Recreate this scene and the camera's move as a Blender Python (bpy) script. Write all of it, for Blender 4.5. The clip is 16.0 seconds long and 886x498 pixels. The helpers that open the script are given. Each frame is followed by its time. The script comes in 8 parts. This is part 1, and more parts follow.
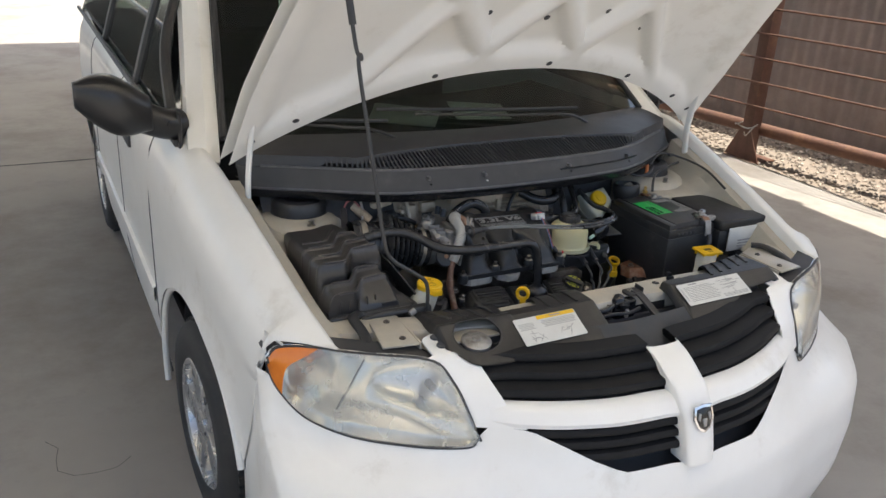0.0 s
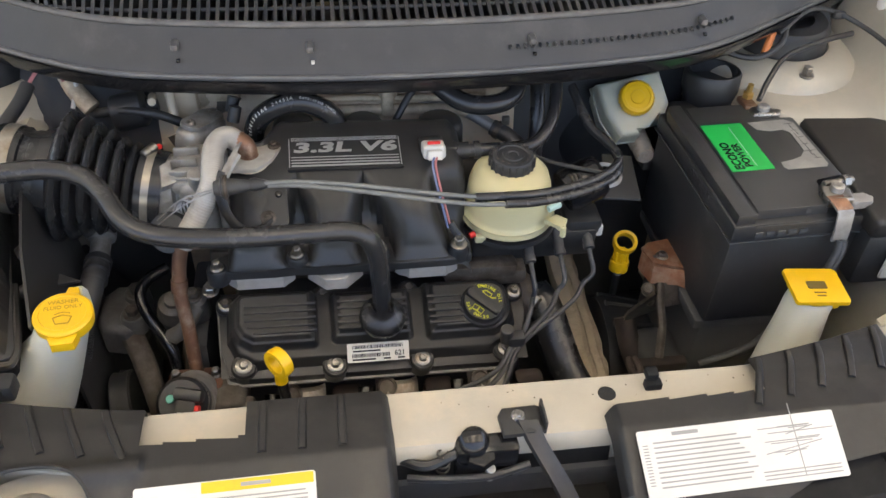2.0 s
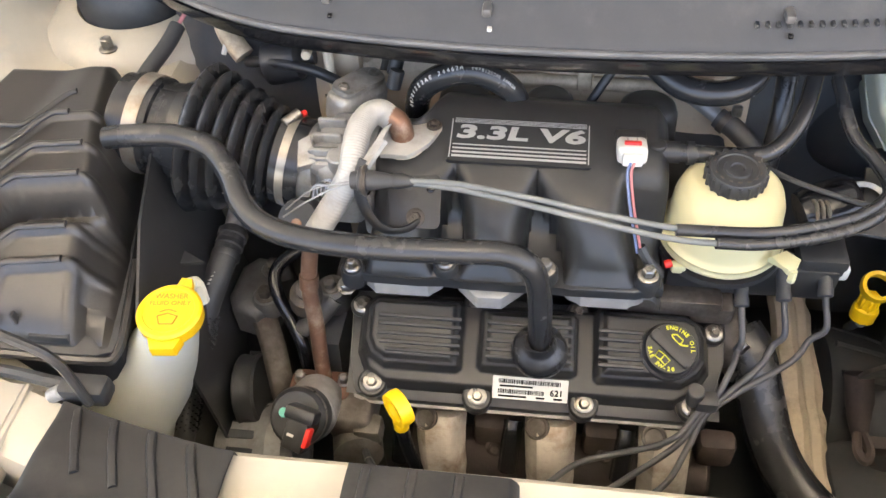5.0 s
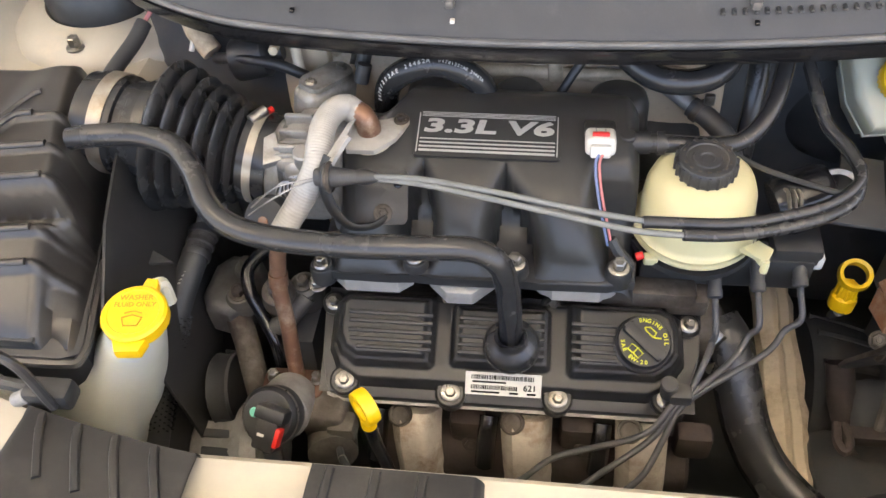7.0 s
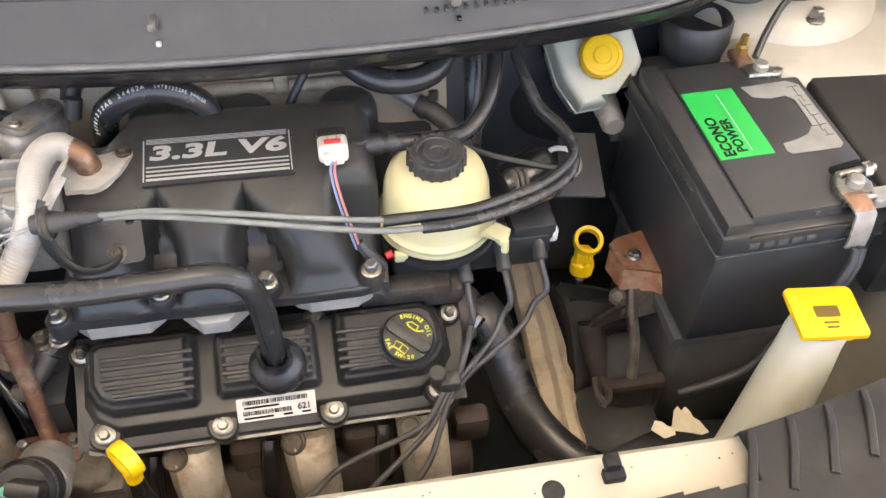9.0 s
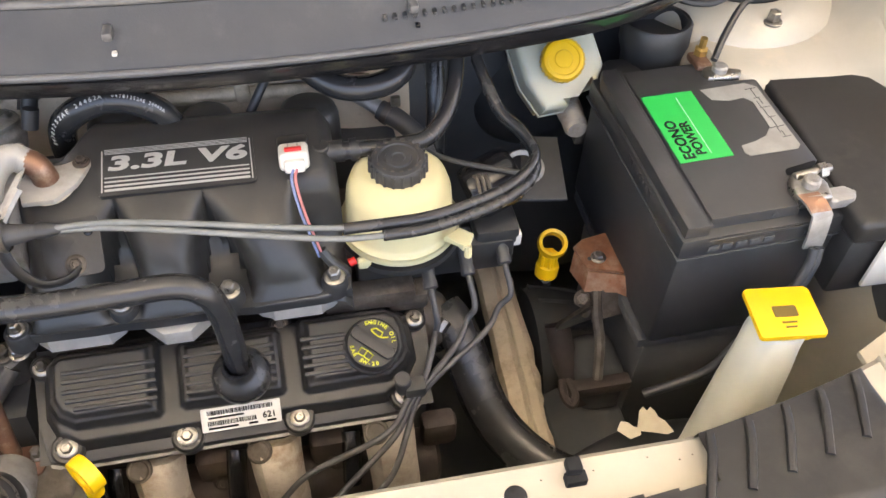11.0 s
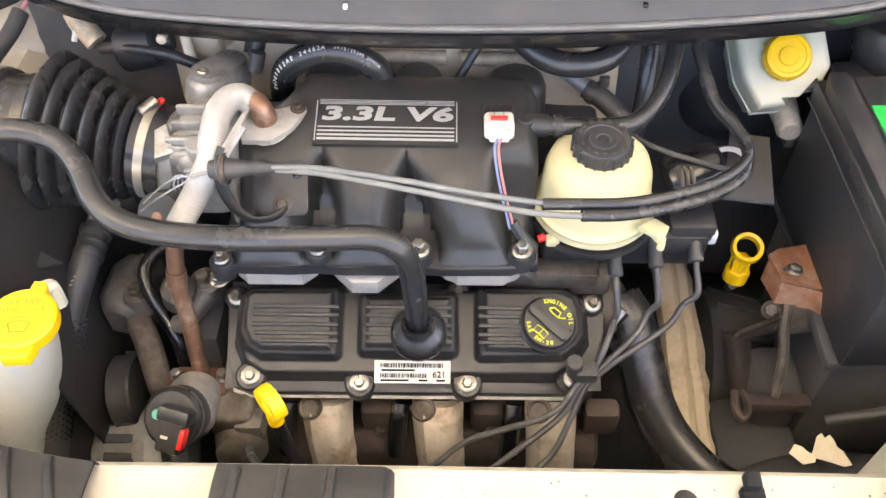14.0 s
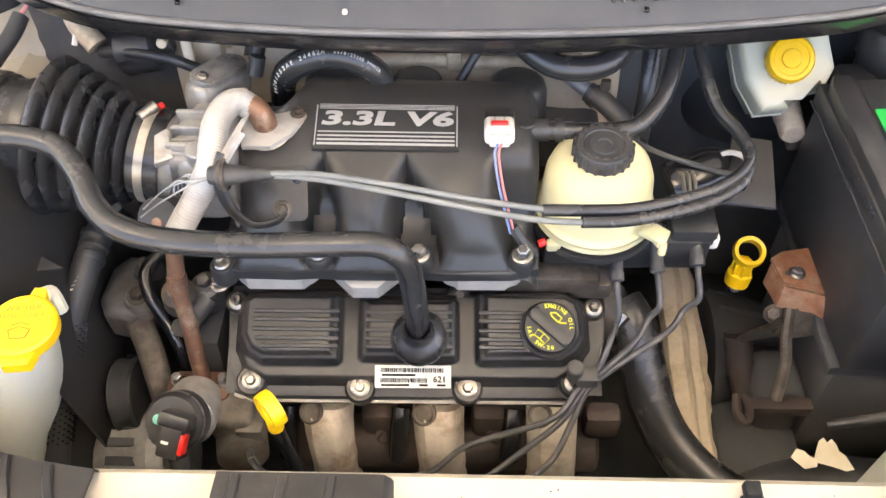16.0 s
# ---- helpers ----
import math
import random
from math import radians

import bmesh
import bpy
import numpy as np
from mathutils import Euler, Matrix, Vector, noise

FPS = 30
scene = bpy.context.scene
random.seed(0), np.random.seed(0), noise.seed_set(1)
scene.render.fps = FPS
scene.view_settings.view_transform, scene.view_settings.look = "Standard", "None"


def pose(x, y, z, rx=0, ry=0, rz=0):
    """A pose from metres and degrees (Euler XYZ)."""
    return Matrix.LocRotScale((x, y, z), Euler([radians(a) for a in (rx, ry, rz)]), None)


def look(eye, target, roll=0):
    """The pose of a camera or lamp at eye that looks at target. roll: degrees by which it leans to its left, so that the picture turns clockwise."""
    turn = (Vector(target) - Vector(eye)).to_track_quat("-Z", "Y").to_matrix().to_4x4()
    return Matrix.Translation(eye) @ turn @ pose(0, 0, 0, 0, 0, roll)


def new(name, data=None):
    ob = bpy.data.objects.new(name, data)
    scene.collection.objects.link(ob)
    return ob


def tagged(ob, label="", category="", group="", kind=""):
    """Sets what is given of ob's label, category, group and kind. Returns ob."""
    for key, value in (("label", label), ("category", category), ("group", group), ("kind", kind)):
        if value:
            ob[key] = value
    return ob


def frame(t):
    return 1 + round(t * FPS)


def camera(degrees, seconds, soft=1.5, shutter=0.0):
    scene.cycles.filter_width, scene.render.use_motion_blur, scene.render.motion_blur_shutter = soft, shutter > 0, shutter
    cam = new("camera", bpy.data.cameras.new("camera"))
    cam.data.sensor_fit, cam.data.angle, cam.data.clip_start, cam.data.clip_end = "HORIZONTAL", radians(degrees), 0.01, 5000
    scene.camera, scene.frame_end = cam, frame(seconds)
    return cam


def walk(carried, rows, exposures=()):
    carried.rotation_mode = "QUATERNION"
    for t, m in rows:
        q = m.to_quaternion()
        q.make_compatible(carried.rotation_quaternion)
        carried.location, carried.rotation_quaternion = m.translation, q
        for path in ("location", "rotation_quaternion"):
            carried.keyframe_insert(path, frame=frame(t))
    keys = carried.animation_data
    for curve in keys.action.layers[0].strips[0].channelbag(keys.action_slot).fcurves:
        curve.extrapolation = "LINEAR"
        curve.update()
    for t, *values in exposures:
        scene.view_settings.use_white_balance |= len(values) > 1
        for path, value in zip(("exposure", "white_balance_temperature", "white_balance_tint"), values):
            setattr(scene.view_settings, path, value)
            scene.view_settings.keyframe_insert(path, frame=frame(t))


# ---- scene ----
cam = camera(55.74, 16.0)
PATH = [
    (0, (-1.342, -1.217, 1.892), (-0.484, 0.423, 1.135), 2.90),
    (0.5, (-0.966, -0.939, 1.834), (-0.206, 0.683, 0.943), 4.35),
    (1, (-0.646, -0.635, 1.774), (-0.037, 0.955, 0.724), 5.02),
    (1.5, (-0.365, -0.337, 1.746), (0.056, 1.198, 0.535), 4.63),
    (2, (-0.115, -0.173, 1.710), (0.124, 1.296, 0.374), 2.50),
    (2.5, (-0.081, -0.009, 1.670), (0.047, 1.407, 0.263), 0.41),
    (3, (-0.074, 0.069, 1.646), (-0.033, 1.426, 0.177), -1.09),
    (3.5, (-0.025, 0.071, 1.647), (-0.082, 1.404, 0.157), -2.88),
    (4, (-0.037, 0.077, 1.652), (-0.113, 1.393, 0.149), -2.60),
    (4.5, (-0.054, 0.083, 1.652), (-0.216, 1.394, 0.150), -3.50),
    (4.7, (-0.060, 0.083, 1.653), (-0.264, 1.390, 0.152), -4.15),
    (5.225, (-0.052, 0.085, 1.651), (-0.356, 1.378, 0.156), -5.81),
    (5.75, (-0.035, 0.088, 1.647), (-0.420, 1.367, 0.159), -7.75),
    (6.275, (-0.018, 0.091, 1.642), (-0.429, 1.365, 0.157), -8.86),
    (6.8, (-0.010, 0.092, 1.640), (-0.351, 1.377, 0.146), -8.02),
    (7, (-0.020, 0.100, 1.646), (-0.291, 1.380, 0.133), -6.50),
    (7.5, (-0.013, 0.095, 1.641), (-0.182, 1.389, 0.125), -5.13),
    (8, (-0.035, 0.097, 1.648), (-0.060, 1.387, 0.120), -2.57),
    (8.5, (-0.011, 0.100, 1.645), (0.101, 1.396, 0.125), -0.32),
    (9, (0.019, 0.099, 1.641), (0.253, 1.391, 0.132), 1.17),
    (9.2, (0.033, 0.101, 1.641), (0.302, 1.386, 0.133), 1.60),
    (9.725, (0.033, 0.101, 1.643), (0.385, 1.373, 0.140), 2.66),
    (10.25, (0.034, 0.101, 1.645), (0.401, 1.369, 0.142), 2.97),
    (10.775, (0.035, 0.101, 1.647), (0.358, 1.376, 0.140), 2.49),
    (11.3, (0.036, 0.101, 1.648), (0.261, 1.389, 0.135), 1.22),
    (11.5, (0.029, 0.095, 1.646), (0.204, 1.393, 0.134), 0.37),
    (12, (0.015, 0.094, 1.645), (0.079, 1.388, 0.122), -1.02),
    (12.5, (0.010, 0.099, 1.648), (-0.011, 1.380, 0.112), -2.05),
    (13, (0.002, 0.109, 1.645), (-0.062, 1.376, 0.099), -2.44),
    (13.5, (-0.003, 0.106, 1.643), (-0.080, 1.377, 0.101), -2.42),
    (14, (-0.008, 0.105, 1.641), (-0.077, 1.377, 0.099), -1.97),
    (14.5, (-0.007, 0.106, 1.644), (-0.074, 1.378, 0.102), -1.91),
    (15, (-0.007, 0.113, 1.645), (-0.071, 1.373, 0.093), -1.83),
    (15.5, (-0.002, 0.115, 1.645), (-0.077, 1.376, 0.095), -2.21),
    (16, (-0.003, 0.116, 1.647), (-0.084, 1.376, 0.096), -2.44),
]
walk(cam, [(t, look(eye, target, roll)) for t, eye, target, roll in PATH],
     [(0, 1.21, 6700, 8), (1, 1.11, 6800, 10), (2, 2.2, 7100, 10), (3, 2.76, 7200, 10), (4, 3.1, 7300, 10), (4.7, 3.1, 7300, 11), (7, 2.92, 7350, 12), (8, 3.12, 7350, 12), (9, 3.1, 7500, 13), (11.5, 2.98, 7500, 13), (12.5, 3.26, 7500, 13), (13.5, 3.38, 7500, 14), (16, 3.4, 7500, 14)])

# ---- light ----
world = bpy.data.worlds.new("sky")
scene.world = world
world.use_nodes = True
wn, wl = world.node_tree.nodes, world.node_tree.links
sky = wn.new("ShaderNodeTexSky")
sky.sky_type, sky.sun_disc = "NISHITA", False
sky.sun_elevation, sky.sun_rotation = radians(75), radians(90)
sky.air_density, sky.dust_density = 0.8, 3.5
wn["Background"].inputs["Strength"].default_value = 0.15
wl.new(sky.outputs["Color"], wn["Background"].inputs["Color"])
sun = new("sun", bpy.data.lights.new("sun", "SUN"))
sun.data.energy, sun.data.angle, sun.data.color = 4.0, radians(0.5), (1.0, 0.95, 0.88)
sun.matrix_world = look((2.588, 0.0, 9.66), (0.0, 0.0, 0.0))

# ---- materials ----
def surface(name, c1, c2=None, rough=0.5, metal=0.0, scale=20.0, spots=0.35, bump=0.05, coat=0.0,
            dirt=None, dirt_amount=0.0, dirt_scale=4.0, fine=220.0, rough_var=0.12, spec=0.5, seed=0.0):
    """A painted, plastic or metal surface: a mottle, a larger dirt layer, a fine bump."""
    m = bpy.data.materials.new(name)
    m.use_nodes = True
    n, l = m.node_tree.nodes, m.node_tree.links
    b = n["Principled BSDF"]
    b.inputs["Roughness"].default_value, b.inputs["Metallic"].default_value = rough, metal
    b.inputs["Specular IOR Level"].default_value = spec
    b.inputs["Coat Weight"].default_value, b.inputs["Coat Roughness"].default_value = coat, 0.06
    tc = n.new("ShaderNodeTexCoord")
    mp = n.new("ShaderNodeMapping")
    mp.inputs["Location"].default_value = (seed, seed * 0.7, seed * 1.3)
    geo = n.new("ShaderNodeNewGeometry")
    l.new(geo.outputs["Position"], mp.inputs["Vector"])
    a = n.new("ShaderNodeTexNoise")
    a.inputs["Scale"].default_value, a.inputs["Detail"].default_value, a.inputs["Roughness"].default_value = scale, 6, 0.65
    l.new(mp.outputs["Vector"], a.inputs["Vector"])
    r = n.new("ShaderNodeMapRange")
    r.inputs["From Min"].default_value, r.inputs["From Max"].default_value = 0.5 - spots * 0.5, 0.5 + spots * 0.5
    l.new(a.outputs["Fac"], r.inputs["Value"])
    mix = n.new("ShaderNodeMix")
    mix.data_type = "RGBA"
    mix.inputs["A"].default_value, mix.inputs["B"].default_value = (*c1, 1), (*(c2 or c1), 1)
    l.new(r.outputs["Result"], mix.inputs["Factor"])
    out = mix.outputs["Result"]
    if dirt:
        d = n.new("ShaderNodeTexNoise")
        d.inputs["Scale"].default_value, d.inputs["Detail"].default_value, d.inputs["Roughness"].default_value = dirt_scale, 8, 0.7
        l.new(mp.outputs["Vector"], d.inputs["Vector"])
        dr = n.new("ShaderNodeMapRange")
        dr.inputs["From Min"].default_value, dr.inputs["From Max"].default_value = 0.62 - dirt_amount * 0.35, 0.78 - dirt_amount * 0.2
        l.new(d.outputs["Fac"], dr.inputs["Value"])
        dm = n.new("ShaderNodeMix")
        dm.data_type = "RGBA"
        dm.inputs["B"].default_value = (*dirt, 1)
        l.new(dr.outputs["Result"], dm.inputs["Factor"])
        l.new(out, dm.inputs["A"])
        out = dm.outputs["Result"]
    l.new(out, b.inputs["Base Color"])
    f = n.new("ShaderNodeTexNoise")
    f.inputs["Scale"].default_value, f.inputs["Detail"].default_value = fine, 4
    l.new(mp.outputs["Vector"], f.inputs["Vector"])
    bp = n.new("ShaderNodeBump")
    bp.inputs["Strength"].default_value, bp.inputs["Distance"].default_value = bump, 0.002
    l.new(f.outputs["Fac"], bp.inputs["Height"])
    l.new(bp.outputs["Normal"], b.inputs["Normal"])
    rr = n.new("ShaderNodeMapRange")
    rr.inputs["To Min"].default_value, rr.inputs["To Max"].default_value = max(0.03, rough - rough_var), min(1, rough + rough_var)
    l.new(a.outputs["Fac"], rr.inputs["Value"])
    l.new(rr.outputs["Result"], b.inputs["Roughness"])
    return m


WHITE = surface("white_paint", (0.82, 0.81, 0.765), (0.79, 0.775, 0.725), rough=0.34, coat=0.25, scale=6, bump=0.006,
                dirt=(0.62, 0.59, 0.52), dirt_amount=0.15, dirt_scale=3, rough_var=0.05)
# The body's white again, the bay's warm shade put into its colour.
SHADEWHITE = surface("shade_toned_white_paint", (0.43, 0.396, 0.325), (0.385, 0.352, 0.283), rough=0.35, coat=0.2, scale=12, bump=0.02,
                dirt=(0.50, 0.43, 0.32), dirt_amount=0.25, dirt_scale=9)
RAIL = surface("dusty_frame_rail_paint", (0.66, 0.56, 0.42), (0.54, 0.45, 0.32), rough=0.6, scale=14, bump=0.06,
               dirt=(0.34, 0.26, 0.17), dirt_amount=0.35, dirt_scale=16)
BLACK = surface("black_plastic", (0.022, 0.022, 0.0225), (0.031, 0.031, 0.031), rough=0.42, scale=30, bump=0.06,
                dirt=(0.045, 0.042, 0.04), dirt_amount=0.2, dirt_scale=8)
SATIN = surface("satin_black_plastic", (0.027, 0.0268, 0.0262), (0.033, 0.0327, 0.032), rough=0.34, scale=40, bump=0.05,
                dirt=(0.040, 0.039, 0.038), dirt_amount=0.05, dirt_scale=30, fine=900, rough_var=0.05, spec=0.42)
MIRRORSHELL = surface("smooth_black_mirror_plastic", (0.014, 0.014, 0.0145), (0.018, 0.018, 0.018), rough=0.3, scale=8, bump=0.0)
BATTERYCASE = surface("battery_case_plastic", (0.032, 0.032, 0.033), (0.040, 0.040, 0.040), rough=0.38, scale=18, bump=0.025,
                      dirt=(0.07, 0.066, 0.062), dirt_amount=0.15, dirt_scale=6, fine=500)
SHIELD = surface("charcoal_grained_plastic", (0.017, 0.0165, 0.016), (0.025, 0.024, 0.023), rough=0.40, scale=40, bump=0.10,
                 dirt=(0.042, 0.039, 0.035), dirt_amount=0.2, dirt_scale=9, fine=700, spec=0.42)
COWL = surface("weathered_cowl_plastic", (0.050, 0.050, 0.050), (0.061, 0.061, 0.060), rough=0.42, scale=16, bump=0.08,
               dirt=(0.10, 0.096, 0.09), dirt_amount=0.2, dirt_scale=5, fine=500, spec=0.3)
GRILLE = surface("dark_grey_grille_plastic", (0.014, 0.014, 0.0145), (0.020, 0.020, 0.020), rough=0.55, scale=30, bump=0.05, spec=0.12)
FIREWALL = surface("cream_firewall_paint", (0.66, 0.55, 0.40), (0.55, 0.45, 0.32), rough=0.5, scale=14, bump=0.05,
                   dirt=(0.30, 0.22, 0.14), dirt_amount=0.3, dirt_scale=16)
DUSTYLIT = surface("dusty_or_lit_pale_plastic", (0.13, 0.128, 0.125), (0.08, 0.078, 0.076), rough=0.35, scale=30, bump=0.06)
FILTERLID = surface("dusty_filter_lid_plastic", (0.027, 0.025, 0.023), (0.035, 0.032, 0.029), rough=0.33, scale=35, bump=0.04,
                    dirt=(0.055, 0.048, 0.042), dirt_amount=0.25, dirt_scale=7, fine=500, rough_var=0.05, spec=0.6)
DARKRUST = surface("oily_dark_rust", (0.046, 0.030, 0.025), (0.028, 0.022, 0.020), rough=0.75, scale=30, bump=0.3)
RUBBER = surface("black_rubber", (0.021, 0.021, 0.022), (0.030, 0.030, 0.030), rough=0.27, scale=18, bump=0.02, rough_var=0.03)
DULL = surface("dull_rubber", (0.030, 0.0305, 0.032), (0.044, 0.044, 0.044), rough=0.50, scale=22, bump=0.05,
               dirt=(0.06, 0.054, 0.046), dirt_amount=0.25, dirt_scale=14)
# Dusty dark parts, their tone lifted to stand for a milky lens haze.
DEEP = surface("hazed_dusty_underbody", (0.044, 0.046, 0.049), (0.066, 0.067, 0.067), rough=0.85, scale=9, bump=0.2,
               dirt=(0.075, 0.066, 0.058), dirt_amount=0.3, dirt_scale=12, fine=90)
ALU = surface("cast_aluminium", (0.37, 0.36, 0.34), (0.27, 0.26, 0.243), rough=0.42, metal=0.4, scale=45, bump=0.18,
              dirt=(0.13, 0.11, 0.085), dirt_amount=0.35, dirt_scale=14, fine=400)
IRON = surface("grimy_cast_metal", (0.15, 0.135, 0.115), (0.08, 0.068, 0.056), rough=0.6, metal=0.5, scale=30, bump=0.25,
               dirt=(0.05, 0.035, 0.025), dirt_amount=0.4, dirt_scale=18, fine=250)
ZINC = surface("zinc_plated_steel", (0.36, 0.345, 0.32), (0.25, 0.24, 0.22), rough=0.3, metal=0.95, scale=60, bump=0.04,
               dirt=(0.22, 0.18, 0.13), dirt_amount=0.2, dirt_scale=30)
HEATSHIELD = surface("tan_heat_shield", (0.70, 0.58, 0.41), (0.58, 0.47, 0.33), rough=0.55, metal=0.15, scale=25, bump=0.12,
                     dirt=(0.20, 0.15, 0.10), dirt_amount=0.4, dirt_scale=10)
EXHAUST = surface("scaled_manifold_shield", (0.52, 0.47, 0.40), (0.38, 0.33, 0.28), rough=0.5, metal=0.15, scale=30, bump=0.15,
                  dirt=(0.20, 0.13, 0.08), dirt_amount=0.4, dirt_scale=20)
RUST = surface("rusty_steel", (0.30, 0.13, 0.065), (0.19, 0.085, 0.045), rough=0.7, metal=0.25, scale=40, bump=0.3,
               dirt=(0.35, 0.24, 0.17), dirt_amount=0.4, dirt_scale=25, fine=300)
COPPER = surface("heat_browned_pipe", (0.25, 0.135, 0.085), (0.17, 0.092, 0.062), rough=0.45, metal=0.6, scale=35, bump=0.1,
                 dirt=(0.40, 0.30, 0.22), dirt_amount=0.35, dirt_scale=30)
SLEEVE = surface("silver_heat_sleeve", (0.43, 0.42, 0.39), (0.36, 0.345, 0.315), rough=0.38, metal=0.15, scale=50, bump=0.05,
                 dirt=(0.34, 0.29, 0.23), dirt_amount=0.3, dirt_scale=20)
YELLOW = surface("yellow_plastic", (0.78, 0.47, 0.010), (0.72, 0.42, 0.008), rough=0.38, scale=25, bump=0.03,
                 dirt=(0.55, 0.36, 0.03), dirt_amount=0.2, dirt_scale=18)
GREEN = surface("green_label", (0.006, 0.42, 0.075), (0.006, 0.39, 0.07), rough=0.35, scale=12, bump=0.01)
RED = surface("red_plastic", (0.60, 0.02, 0.015), rough=0.4)
PALE = surface("pale_label_grey", (0.62, 0.61, 0.57), (0.56, 0.55, 0.51), rough=0.45, scale=20)
LABEL = surface("white_label", (0.62, 0.62, 0.585), (0.56, 0.555, 0.515), rough=0.4, scale=15, bump=0.01,
                dirt=(0.55, 0.52, 0.46), dirt_amount=0.15, dirt_scale=8)
INK = surface("label_print", (0.24, 0.24, 0.235), (0.32, 0.32, 0.31), rough=0.5)
SILVERINK = surface("silver_print", (0.62, 0.62, 0.60), (0.55, 0.55, 0.53), rough=0.3, metal=0.6)
NEONINK = surface("yellow_print", (0.62, 0.62, 0.03), rough=0.45)
GLOSSBLACK = surface("gloss_black", (0.012, 0.012, 0.013), rough=0.15)
CHROME = surface("chrome", (0.75, 0.75, 0.76), (0.68, 0.68, 0.70), rough=0.1, metal=1.0, rough_var=0.05)
AMBER = surface("amber_reflector", (0.75, 0.22, 0.02), (0.65, 0.17, 0.015), rough=0.18, coat=0.5)
TYRE = surface("tyre_rubber", (0.022, 0.022, 0.022), (0.04, 0.038, 0.035), rough=0.7, scale=30, bump=0.2, fine=150)
RIM = surface("silver_alloy", (0.60, 0.60, 0.60), (0.50, 0.50, 0.49), rough=0.28, metal=0.85, scale=20, bump=0.02)
WIREBLUE = surface("blue_wire", (0.15, 0.20, 0.36), rough=0.4)
WIREPINK = surface("pink_wire", (0.48, 0.17, 0.17), rough=0.4)
GREYCABLE = surface("grey_nylon_cable", (0.16, 0.165, 0.16), (0.12, 0.125, 0.12), rough=0.2, scale=30)
PAPER = surface("torn_cream_card", (0.72, 0.66, 0.52), (0.64, 0.57, 0.43), rough=0.8, scale=40, bump=0.2)
DARKCLOTH = surface("dark_interior_trim", (0.02, 0.02, 0.022), (0.03, 0.03, 0.03), rough=0.8)


def translucent(name, colour, colour2, rough=0.4, through_amount=0.35):
    """Milky reservoir plastic that lets some light through."""
    m = surface(name, colour, colour2, rough=rough, scale=14, bump=0.03, spots=0.8)
    b = m.node_tree.nodes["Principled BSDF"]
    b.inputs["Subsurface Weight"].default_value = through_amount
    b.inputs["Subsurface Radius"].default_value = (0.03, 0.025, 0.018)
    b.inputs["Subsurface Scale"].default_value = 0.5
    return m


MILKY = translucent("milky_plastic", (0.60, 0.59, 0.50), (0.54, 0.52, 0.42))
AGED = translucent("yellowed_plastic", (0.61, 0.56, 0.345), (0.55, 0.50, 0.285))
PALEBLUE = translucent("pale_reservoir_plastic", (0.56, 0.56, 0.45), (0.50, 0.49, 0.38))


def glass(name, tint=(1, 1, 1), rough=0.0, alpha_mix=0.0, ior=1.45):
    m = bpy.data.materials.new(name)
    m.use_nodes = True
    b = m.node_tree.nodes["Principled BSDF"]
    b.inputs["Base Color"].default_value = (*tint, 1)
    b.inputs["Transmission Weight"].default_value = 1.0
    b.inputs["Roughness"].default_value, b.inputs["IOR"].default_value = rough, ior
    return m


WINDOW = glass("tinted_window_glass", (0.34, 0.41, 0.37))
WINDOW.node_tree.nodes["Principled BSDF"].inputs["Specular IOR Level"].default_value = 0.28
LENS = glass("hazed_lamp_lens", (0.95, 0.94, 0.88), rough=0.12)
LENS.node_tree.nodes["Principled BSDF"].inputs["Transmission Weight"].default_value = 0.88
REFLECTOR = surface("lamp_reflector", (0.84, 0.83, 0.80), (0.78, 0.77, 0.74), rough=0.26, metal=0.9, scale=15, bump=0.01)
# Plain steel band: its pale, yellowish reflection is mixed into the base colour.
BANDSHEEN = surface("warm_sheen_steel_band", (0.42, 0.385, 0.32), (0.34, 0.305, 0.25), rough=0.34, metal=0.6, scale=30, bump=0.05,
                  dirt=(0.20, 0.14, 0.09), dirt_amount=0.3, dirt_scale=14)
BRIGHT = surface("bright_machined_aluminium", (0.48, 0.465, 0.43), (0.40, 0.385, 0.35), rough=0.4, metal=0.3, scale=40, bump=0.12,
                 dirt=(0.30, 0.24, 0.18), dirt_amount=0.25, dirt_scale=18)
LEADGREY = surface("grey_lead_rubber", (0.058, 0.058, 0.060), (0.044, 0.044, 0.045), rough=0.45, scale=30, bump=0.04)
BROWNSTEEL = surface("brown_weathered_steel", (0.14, 0.065, 0.042), (0.09, 0.045, 0.03), rough=0.6, metal=0.2, scale=12, bump=0.2,
                     dirt=(0.22, 0.11, 0.06), dirt_amount=0.3, dirt_scale=6)


def ground_surface(name, c1, c2, c3, scale, bump, fine, stain=True, rough=0.85):
    m = surface(name, c1, c2, rough=rough, scale=scale, spots=0.7, bump=bump, fine=fine,
                dirt=c3 if stain else None, dirt_amount=0.45, dirt_scale=0.9, rough_var=0.1)
    return m


CONCRETE = ground_surface("dusty_concrete", (0.36, 0.335, 0.300), (0.29, 0.268, 0.240), (0.215, 0.19, 0.166), 2.0, 0.2, 60)
GRAVEL = ground_surface("gravel_bed", (0.30, 0.25, 0.20), (0.17, 0.14, 0.11), (0.22, 0.17, 0.13), 60, 0.8, 45)
STONE = surface("gravel_stone", (0.40, 0.35, 0.29), (0.24, 0.19, 0.15), rough=0.9, scale=25, bump=0.3)
SIDING = surface("brown_corrugated_siding", (0.30, 0.24, 0.22), (0.24, 0.19, 0.17), rough=0.4, metal=0.4, scale=6, bump=0.05,
                 dirt=(0.22, 0.19, 0.17), dirt_amount=0.3, dirt_scale=2)
